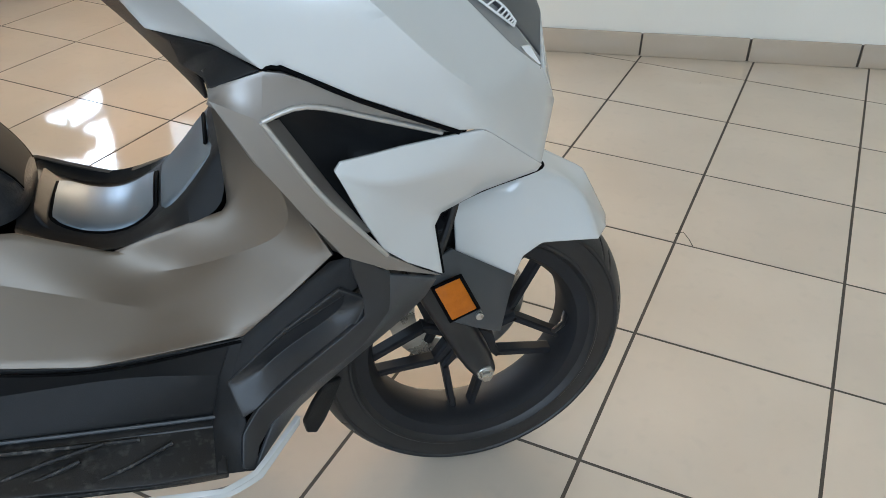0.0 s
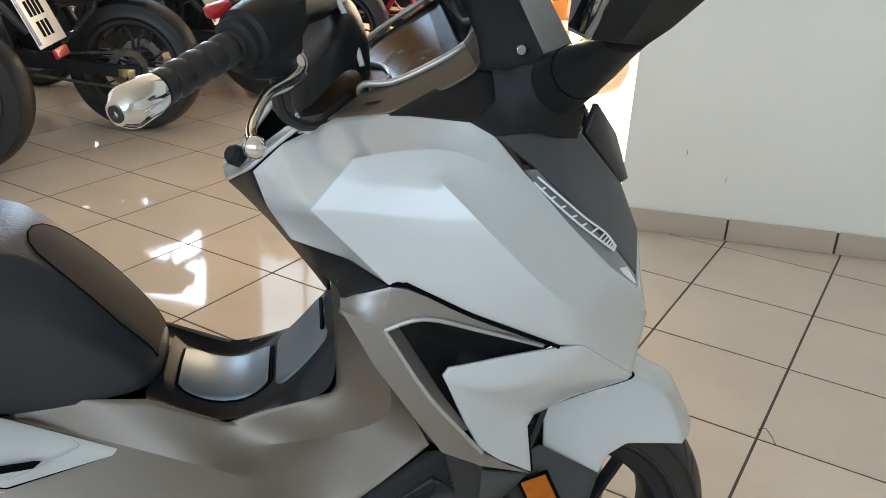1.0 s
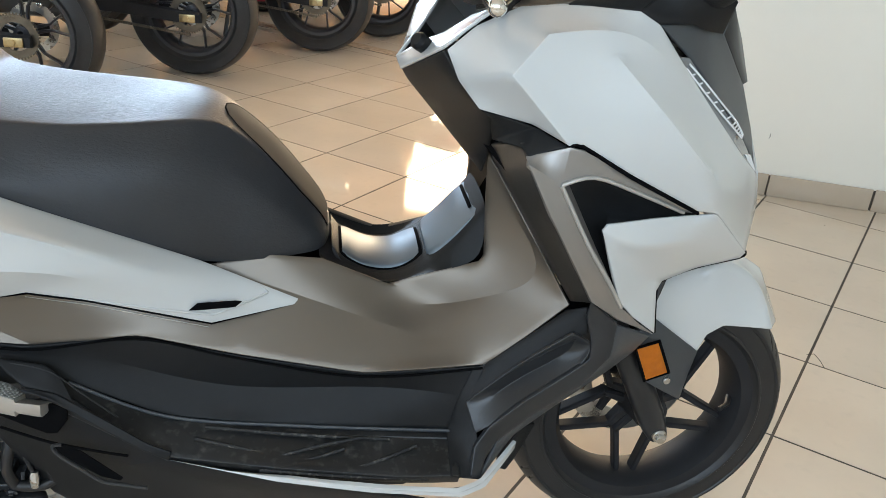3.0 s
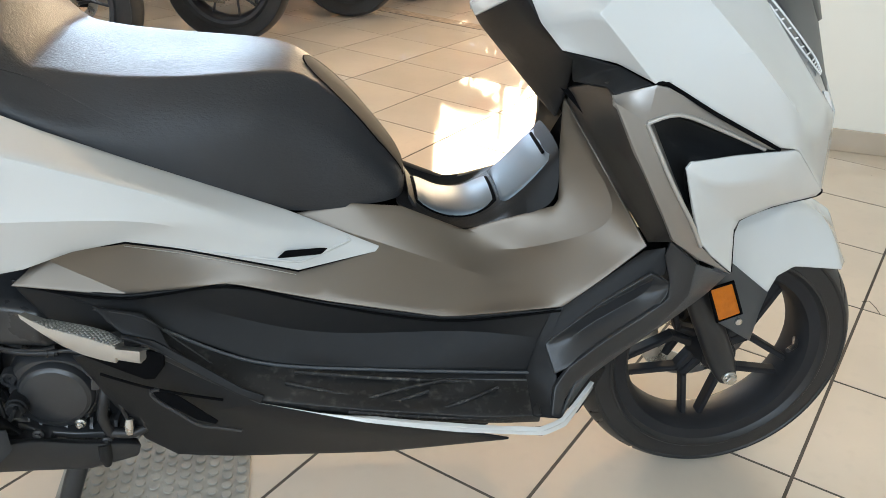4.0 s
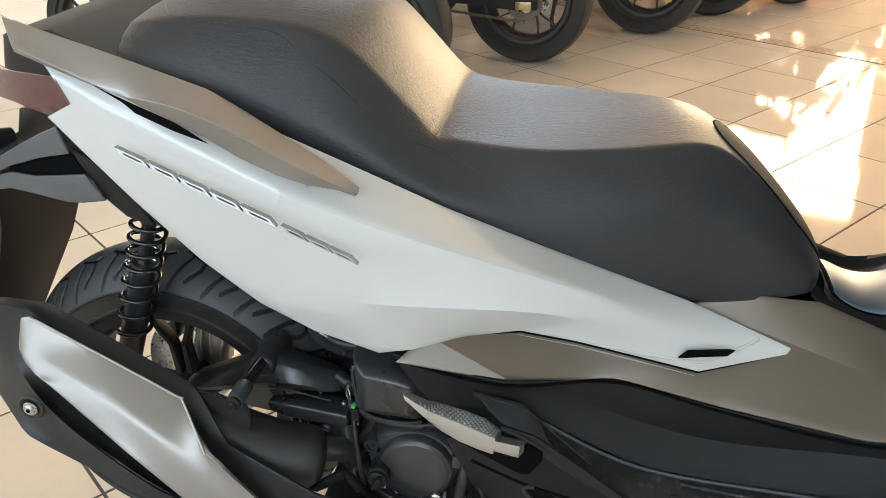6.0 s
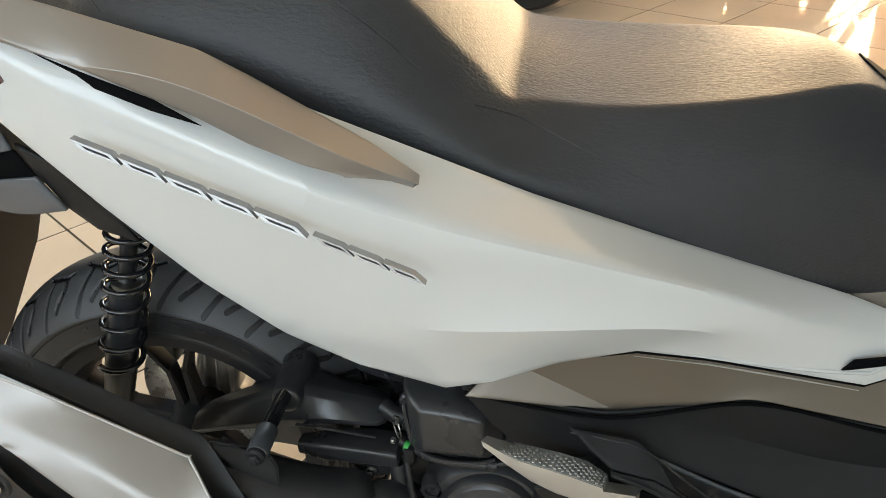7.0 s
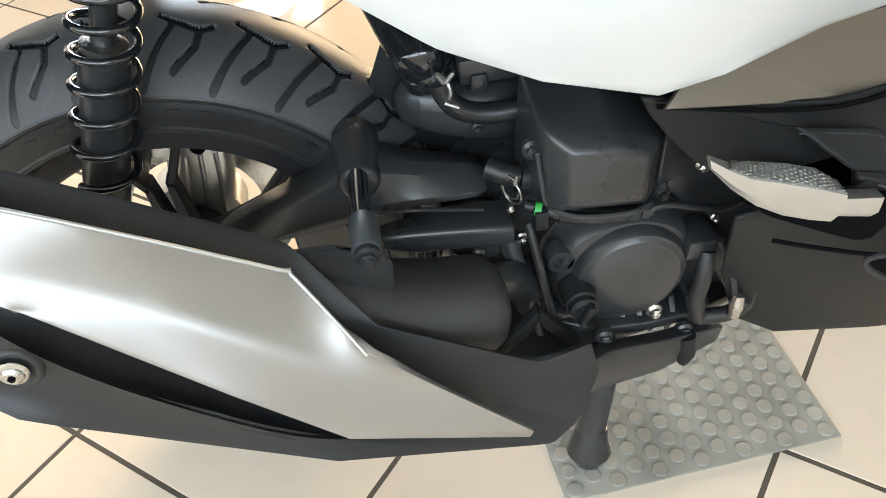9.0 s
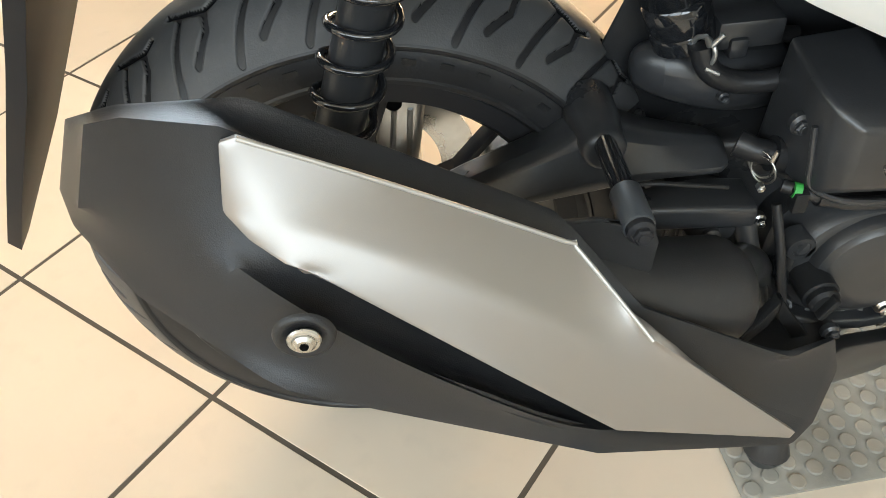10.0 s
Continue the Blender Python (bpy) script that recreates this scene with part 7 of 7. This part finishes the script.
tube(bm, smooth_path([(0.617, -0.226, 0.459), (0.745, -0.226, 0.398), (0.929, -0.224, 0.375), (1.165, -0.226, 0.361)], 6), 0.0028, 6)
tube(bm, smooth_path([(0.740, -0.234, 0.388), (0.929, -0.232, 0.366), (1.165, -0.234, 0.352)], 6), 0.002, 6)
part("edge_rib", bm, GREY, scooter)
for pts in ([(0.787, -0.255, 0.379), (0.846, -0.260, 0.366), (0.909, -0.268, 0.352)],
             [(0.909, -0.268, 0.355), (0.966, -0.258, 0.364), (1.028, -0.248, 0.369)],
             [(1.002, -0.285, 0.338), (1.054, -0.272, 0.346), (1.108, -0.255, 0.357)],
             [(0.879, -0.288, 0.347), (1.002, -0.290, 0.332), (1.125, -0.290, 0.323)],
             [(0.800, -0.240, 0.388), (0.929, -0.240, 0.371), (1.069, -0.240, 0.358)],
             [(0.935, -0.275, 0.348), (0.978, -0.266, 0.355), (1.000, -0.260, 0.359)]):
    bm = bmesh.new()
    tube(bm, smooth_path(pts, 5), 0.0030, 6)
    part("foot_rib", bm, SCUFF, scooter)
bm = bmesh.new()
tube(bm, smooth_path([(0.598, -0.254, 0.452), (0.66, -0.262, 0.414), (0.72, -0.272, 0.378), (0.752, -0.278, 0.362)], 6), 0.0015, 6)
part("edge_trim", bm, GREY, scooter, "thin bright edge line")
# centre stand
for side in (-1, 1):
    bm = bmesh.new()
    tube(bm, smooth_path([(0.455, side * 0.10, 0.20), (0.425, side * 0.14, 0.12), (0.405, side * 0.165, 0.05), (0.402, side * 0.170, 0.022)], 5), 0.017, 14)
    part("stand_leg", bm, SATIN, scooter, "black tubular stand leg", 50)
    bm = bmesh.new()
    tube(bm, [(0.409, side * 0.162, 0.058), (0.404, side * 0.168, 0.040), (0.402, side * 0.172, 0.022), (0.402, side * 0.174, 0.0055)], [0.0172, 0.021, 0.026, 0.017], 18)
    part("stand_foot", bm, SATIN, scooter)

# rubber mat with round studs under the stand
mat_thing = thing("rubber_mat", "dusty grey studded rubber mat under the stand", "mat", at=(0.522, 0.0, 0.0))
bm = bmesh.new()
box(bm, (-0.172, -0.215, 0.0005), (0.172, 0.215, 0.0045), 0.0015, pose(0, 0, 0, 0, 0, 3))
part("mat_sheet", bm, MATRUB, mat_thing)
bm = bmesh.new()
for i in range(13):
    for j in range(17):
        x, y = -0.158 + 0.0263 * i, -0.203 + 0.0252 * j + (0.0126 if i % 2 else 0)
        if y < 0.207:
            disc(bm, (x, y, 0.0043), 0.0098, 0.0030, "z", 14, 0.4)
bmesh.ops.transform(bm, matrix=pose(0, 0, 0, 0, 0, 3), verts=bm.verts)
part("studs", bm, MATRUB, mat_thing)


# ---- parked motorcycles ----
def motorcycle(label, paint, rim_mat, naked=True):
    """A road motorcycle; its rear tyre stands on the origin and it faces +x."""
    bike = thing("motorcycle", label, "motorcycle", "parked motorcycles in a row")
    rw = wheel("rear_wheel", bike, (0, 0, 0.33), 0.33, 0.175, 0.225, 5, rim_mat)
    wheel("front_wheel", bike, (1.42, 0, 0.298), 0.298, 0.12, 0.216, 5, rim_mat)
    bm = bmesh.new()
    spin(bm, [(0.06, 0.105), (0.092, 0.105), (0.092, 0.110), (0.06, 0.110)], 44)
    for k in range(44):
        a = 2 * math.pi * k / 44
        box(bm, (-0.003, 0.105, 0.088), (0.003, 0.110, 0.099), 0, pose(0, 0, 0, 0, math.degrees(a), 0))
    part("sprocket", bm, DULL, rw)
    bm = bmesh.new()
    spin(bm, [(0.07, -0.09), (0.11, -0.09), (0.11, -0.095), (0.07, -0.095)], 40)
    part("brake_disc", bm, STEEL, rw)
    n = 52
    for zz in (0.093, -0.090):
        bm = bmesh.new()
        for k in range(n):
            f = k / (n - 1)
            p = Vector((f * 0.62, 0.1075, 0.315 + zz * (1 - 0.55 * f) + 0.02 * f))
            box(bm, (-0.0052, -0.007, -0.006), (0.0052, 0.007, 0.006), 0, Matrix.Translation(p))
        part("chain_run", bm, DULL, bike, "steel drive chain")
    for side in (-1, 1):
        bm = bmesh.new()
        loft(bm, [[(x, side * 0.118, z - h), (x, side * 0.118, z + h), (x, side * 0.150, z + h * 0.8), (x, side * 0.150, z - h * 0.8)] for x, z, h in ((-0.07, 0.315, 0.025), (0.05, 0.318, 0.032), (0.30, 0.345, 0.038), (0.60, 0.37, 0.05))], closed=True)
        part("swing_arm", bm, ALLOY, bike)
    bm = bmesh.new()
    box(bm, (-0.045, 0.15, 0.295), (0.035, 0.160, 0.335), 0.004)
    disc(bm, (0, 0.158, 0.315), 0.017, 0.012, seg=6)
    part("axle_adjuster", bm, GOLD, bike, "gold axle adjuster")
    bm = bmesh.new()
    box(bm, (0.55, -0.16, 0.26), (1.02, 0.16, 0.58), 0.04)
    eng = part("engine", bm, ENGINE, bike)
    for x, z, r in ((0.72, 0.38, 0.085), (0.90, 0.42, 0.070)):
        bm = bmesh.new()
        disc(bm, (x, 0.15, z), r, 0.05, seg=28)
        part("engine_cover", bm, ENGINE, eng)
    for k in range(7):
        bm = bmesh.new()
        box(bm, (0.85, -0.15, 0.52 + 0.022 * k), (1.06, 0.15, 0.53 + 0.022 * k), 0.003)
        part("fin", bm, ENGINE, eng)
    bm = bmesh.new()
    for side in (-1, 1):
        tube(bm, smooth_path([(0.55, side * 0.12, 0.40), (0.62, side * 0.14, 0.62), (0.85, side * 0.15, 0.72), (1.15, side * 0.06, 0.86)], 5), 0.02, 10)
        tube(bm, smooth_path([(0.55, side * 0.11, 0.62), (0.25, side * 0.10, 0.74), (-0.05, side * 0.07, 0.83)], 5), 0.014, 8)
    part("frame", bm, SATIN, bike)
    bm = bmesh.new()
    loft(bm, [[(x, -w, z - h), (x, -w, z), (x, -w * 0.5, z + h * 0.7), (x, w * 0.5, z + h * 0.7), (x, w, z), (x, w, z - h)] for x, w, z, h in ((0.52, 0.09, 0.86, 0.06), (0.64, 0.14, 0.90, 0.11), (0.82, 0.17, 0.94, 0.15), (1.0, 0.15, 0.94, 0.14), (1.12, 0.07, 0.90, 0.08))], closed=True)
    tank = part("fuel_tank", bm, paint, bike, "", 50)
    bm = bmesh.new()
    loft(bm, [[(x, -w, z - 0.05), (x, -w, z - 0.01), (x, -w * 0.6, z + 0.02), (x, w * 0.6, z + 0.02), (x, w, z - 0.01), (x, w, z - 0.05)] for x, w, z in ((-0.14, 0.07, 0.93), (0.05, 0.11, 0.91), (0.25, 0.13, 0.85), (0.45, 0.12, 0.84), (0.58, 0.08, 0.88))], closed=True)
    part("seat", bm, LEATHER2, bike, "", 50)
    bm = bmesh.new()
    loft(bm, [[(x, -w, z - 0.06), (x, -w * 0.9, z), (x, w * 0.9, z), (x, w, z - 0.06)] for x, w, z in ((-0.20, 0.05, 0.90), (-0.05, 0.10, 0.86), (0.25, 0.14, 0.80), (0.42, 0.12, 0.78))], closed=True)
    part("tail", bm, paint, bike, "", 40)
    bm = bmesh.new()
    tube(bm, [(-0.10, 0, 0.80), (-0.26, 0, 0.70), (-0.35, 0, 0.60)], [0.022, 0.018, 0.014], 8)
    part("plate_hanger", bm, SATIN, bike)
    pl = Matrix.Translation((-0.40, 0, 0.66)) @ pose(0, 0, 0, 0, 24, 0) @ Matrix.Diagonal((1, 1.4, 1.35, 1))
    bm = bmesh.new()
    box(bm, (-0.003, -0.11, -0.08), (0.0, 0.11, 0.08), 0.001, pl)
    num = part("number_plate", bm, WHITE_FILM, bike, "white plate with dark bars")
    for z, ys in ((0.034, (-0.045, -0.015, 0.015, 0.045)), (-0.03, (-0.032, 0.0, 0.032))):
        for y in ys:
            bm = bmesh.new()
            box(bm, (-0.0045, y - 0.010, z - 0.024), (-0.003, y + 0.010, z + 0.024), 0, pl)
            part("plate_bar", bm, GROOVE, num)
    bm = bmesh.new()
    box(bm, (-0.0045, 0.085, -0.07), (-0.003, 0.106, 0.07), 0, pl)
    part("plate_band", bm, BLUE, num)
    bm = bmesh.new()
    box(bm, (-0.018, -0.05, -0.125), (-0.002, 0.05, -0.095), 0.004, pl)
    part("plate_reflector", bm, RED, bike)
    bm = bmesh.new()
    tube(bm, smooth_path([(0.95, -0.10, 0.34), (0.7, -0.15, 0.24), (0.50, -0.12, 0.36), (0.36, 0.02, 0.60), (0.28, 0.10, 0.66)], 5), 0.025, 12)
    tube(bm, [(0.32, 0.09, 0.645), (0.27, 0.12, 0.665), (-0.02, 0.155, 0.735), (-0.05, 0.158, 0.742)], [0.03, 0.055, 0.055, 0.048], 20)
    part("exhaust", bm, SATIN, bike, "", 40)
    bm = bmesh.new()
    for side in (-1, 1):
        tube(bm, [(1.42, side * 0.10, 0.30), (1.17, side * 0.10, 0.95)], [0.028, 0.024], 12)
    tube(bm, [(1.10, -0.36, 1.02), (1.15, -0.1, 1.0), (1.15, 0.1, 1.0), (1.10, 0.36, 1.02)], 0.014, 10)
    part("fork", bm, DULL if rim_mat is RIM_RED else SATIN, bike)
    bm = bmesh.new()
    loft(bm, [[(x, -w, z - h), (x, -w, z + h), (x, w, z + h), (x, w, z - h)] for x, w, z, h in ((1.16, 0.08, 0.92, 0.09), (1.24, 0.10, 0.90, 0.10), (1.30, 0.06, 0.88, 0.06))], closed=True)
    part("headlamp", bm, paint, bike)
    bm = bmesh.new()
    rows = []
    for k in range(9):
        a = radians(35 + 85 * k / 8)
        rows.append([(1.42 + 0.315 * math.cos(a), y, 0.30 + 0.315 * math.sin(a) - abs(y) * 0.3) for y in (-0.06, 0, 0.06)])
    loft(bm, rows, cap=False)
    fd = part("front_fender", bm, paint, bike, "", 60)
    fd.modifiers.new("thick", "SOLIDIFY").thickness = 0.004
    bm = bmesh.new()
    rows = []
    for k in range(8):
        a = radians(60 + 75 * k / 7)
        rows.append([(0.335 * math.cos(a), y, 0.315 + 0.335 * math.sin(a) - abs(y) * 0.3) for y in (-0.08, 0, 0.08)])
    loft(bm, rows, cap=False)
    fd = part("hugger", bm, SATIN, bike, "", 60)
    fd.modifiers.new("thick", "SOLIDIFY").thickness = 0.004
    bm = bmesh.new()
    tube(bm, [(0.5, 0.13, 0.33), (0.52, 0.22, 0.10), (0.50, 0.25, 0.012)], [0.012, 0.012, 0.016], 10)
    part("side_stand", bm, SATIN, bike)
    for side in (-1, 1):
        bm = bmesh.new()
        tube(bm, [(0.30, side * 0.13, 0.42), (0.22, side * 0.17, 0.50), (0.12, side * 0.15, 0.62), (0.10, side * 0.13, 0.72)], 0.012, 8)
        tube(bm, [(0.22, side * 0.17, 0.50), (0.21, side * 0.26, 0.505)], 0.014, 10)
        part("pillion_peg", bm, SATIN, bike)
        bm = bmesh.new()
        plate(bm, [(0.10, 0.70), (0.55, 0.55), (0.62, 0.72), (0.55, 0.84), (0.20, 0.82)], side * 0.13, side * 0.155, 0.012)
        part("side_cover", bm, BLACK, bike)
        bm = bmesh.new()
        tube(bm, [(-0.20, side * 0.06, 0.80), (-0.22, side * 0.13, 0.79), (-0.22, side * 0.17, 0.79)], [0.008, 0.014, 0.012], 10)
        part("turn_signal", bm, SATIN, bike)
        bm = bmesh.new()
        tube(bm, [(1.12, side * 0.28, 1.02), (1.14, side * 0.34, 1.14), (1.13, side * 0.36, 1.18)], 0.006, 8)
        bmesh.ops.create_uvsphere(bm, u_segments=14, v_segments=8, radius=1.0, matrix=Matrix.Translation((1.12, side * 0.38, 1.20)) @ Matrix.Diagonal((0.015, 0.07, 0.04, 1)))
        part("mirror", bm, SATIN, bike)
    bm = bmesh.new()
    tube(bm, [(0.02, 0.0, 0.55), (0.24, 0.0, 0.74)], 0.03, 14)
    part("shock_absorber", bm, DULL, bike)
    bm = bmesh.new()
    tube(bm, [(-0.04, 0.157, 0.740), (-0.075, 0.161, 0.748)], [0.050, 0.044], 18)
    part("exhaust_tip", bm, TIP, bike, "brown burnt exhaust tip")
    return bike


DULL = mat("dull_chain_steel", (0.16, 0.14, 0.11), 0.4, 0.9, 0.2, 30)
TIP = mat("burnt_steel", (0.32, 0.22, 0.12), 0.35, 0.8, 0.2, 20)
BLUE = mat("blue_film", (0.02, 0.08, 0.40), 0.4)
RIM_RED = mat("red_rim_paint", (0.45, 0.02, 0.05), 0.3, 0.1, 0.1, 9)
RIM_LINE = mat("dark_rim_paint", (0.04, 0.04, 0.045), 0.3, 0.3, 0.1, 9)
first = motorcycle("black naked motorcycle with gold axle adjuster and rear plate", TANK_GREY, RIM_LINE)
first.matrix_basis = pose(0.335, 3.33, 0, 0, 0, 172)
copy_thing(first, pose(-0.28, 2.62, 0, 0, 0, 176))
third = motorcycle("grey naked motorcycle with white wheel stripes in the row", TANK_WHITE, RIM_LINE)
third.matrix_basis = pose(0.98, 4.02, 0, 0, 0, 170)
fourth = motorcycle("red sports motorcycle with red rims in the row", TANK_RED, RIM_RED)
fourth.matrix_basis = pose(1.95, 4.95, 0, 0, 0, 168)
copy_thing(first, pose(1.40, 4.55, 0, 0, 0, 172))
copy_thing(third, pose(2.35, 5.75, 0, 0, 0, 168))
copy_thing(fourth, pose(2.69, 7.33, 0, 0, 0, -28))
copy_thing(third, pose(0.75, 6.0, 0, 0, 0, 175))
copy_thing(first, pose(-0.55, 5.2, 0, 0, 0, 170))

# small scuffs on the wall
for k, (s, z) in enumerate(((-0.194, 0.334), (-0.037, 0.246))):
    bm = bmesh.new()
    tube(bm, [(s, -0.0008, z - 0.012), (s + 0.003, -0.0008, z), (s + 0.001 * k, -0.0008, z + 0.011)], [0.0006, 0.0016, 0.0006], 6)
    part("scuff_mark", bm, EDGE, bpy.data.objects["wall_east"])

# ---- tiled floor ----
TILE_O, TILE_A, SIZE = Vector((2.531, 0.804, 0)), radians(-40.3), 0.40
E1 = Vector((math.cos(TILE_A), math.sin(TILE_A), 0))
E2 = Vector((-math.sin(TILE_A), math.cos(TILE_A), 0))
floor = tagged(new("floor"), "glossy cream ceramic floor tiles with dark joints", "floor", kind="structure")
bm = bmesh.new()
box(bm, (LEFT, FRONT, -0.05), (RIGHT, BACK, -0.0010))
bed = part("joint_bed", bm, GROUT, floor, m=ROOM)
tm = bpy.data.meshes.new("tile")
bm = bmesh.new()
g = SIZE / 2 - 0.0034
box(bm, (-g, -g, -0.012), (g, g, 0.0))
bmesh.ops.bevel(bm, geom=[e for e in bm.edges if all(v.co.z > -0.001 for v in e.verts)], offset=0.0006, segments=1, affect="EDGES")
bm.to_mesh(tm)
bm.free()
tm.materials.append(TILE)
verts, faces = [], []
src_v = [v.co.copy() for v in tm.vertices]
src_f = [tuple(p.vertices) for p in tm.polygons]
rnd = random.Random(5)
cells = []
for i in range(-45, 46):
    for j in range(-45, 46):
        c = TILE_O + E1 * SIZE * (i + 0.5) + E2 * SIZE * (j + 0.5)
        q = c - WALL
        s, n = q.dot(SD), q.dot(ND)
        if s < LEFT - 0.2 or s > RIGHT + 0.2 or n < FRONT - 0.2 or n > BACK + 0.2 or (s > 0.3 and n > 0.35):
            continue
        cells.append(((c - Vector((1.3, 0.6, 0))).length, c))
cells.sort(key=lambda e: e[0])
for k, (_, c) in enumerate(cells):
    tilt = pose(c.x, c.y, rnd.uniform(-0.0003, 0.0003), rnd.uniform(-0.03, 0.03), rnd.uniform(-0.03, 0.03), math.degrees(TILE_A) + 90 * rnd.randrange(4))
    if k < 290:
        o = new("tile", tm)
        o.matrix_basis = tilt
        o.parent = floor
    else:
        base = len(verts)
        verts.extend(tuple(tilt @ v) for v in src_v)
        faces.extend(tuple(base + a for a in f) for f in src_f)
me = bpy.data.meshes.new("far_tiles")
me.from_pydata(verts, [], faces)
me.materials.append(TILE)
far = new("far_tiles", me)
far.parent = floor
far["kind"] = "stuff"

# chip and speck on the floor tiles
for line in ([(2.294, 0.535), (2.318, 0.537), (2.315, 0.502), (2.308, 0.471)], [(2.870, 1.426), (2.874, 1.428)]):
    bm = bmesh.new()
    tube(bm, [(x, y, 0.0) for x, y in line], 0.0012, 6)
    part("chip_mark", bm, GROUT, floor)

# mosaic border strip let into the floor
strip = tagged(new("trim"), "beige mosaic border strip between the floor tiles", "floor trim", kind="structure")
MID = Vector((1.50, 3.98, 0))
bm = bmesh.new()
frame_m = Matrix.Translation(MID) @ pose(0, 0, 0, 0, 0, math.degrees(TILE_A))
box(bm, (-2.2, -0.055, 0.0003), (2.2, 0.055, 0.0022), 0)
part("joint_bed", bm, GROUT, strip, m=frame_m)
verts, faces = [], []
for i in range(176):
    for j in range(4):
        x, y = -2.2 + 0.025 * (i + 0.5), -0.0525 + 0.0262 * (j + 0.5)
        base = len(verts)
        for dx, dy, dz in ((-1, -1, 0.002), (1, -1, 0.002), (1, 1, 0.002), (-1, 1, 0.002), (-0.9, -0.9, 0.0042), (0.9, -0.9, 0.0042), (0.9, 0.9, 0.0042), (-0.9, 0.9, 0.0042)):
            verts.append((x + dx * 0.0112, y + dy * 0.0118, dz))
        faces += [tuple(base + q for q in f) for f in ((4, 5, 6, 7), (0, 1, 5, 4), (1, 2, 6, 5), (2, 3, 7, 6), (3, 0, 4, 7))]
me = bpy.data.meshes.new("mosaic")
me.from_pydata(verts, [], faces)
me.materials.append(MOSAIC)
mosaic = new("mosaic", me)
mosaic.matrix_basis = frame_m
mosaic.parent = strip
mosaic["kind"] = "stuff"
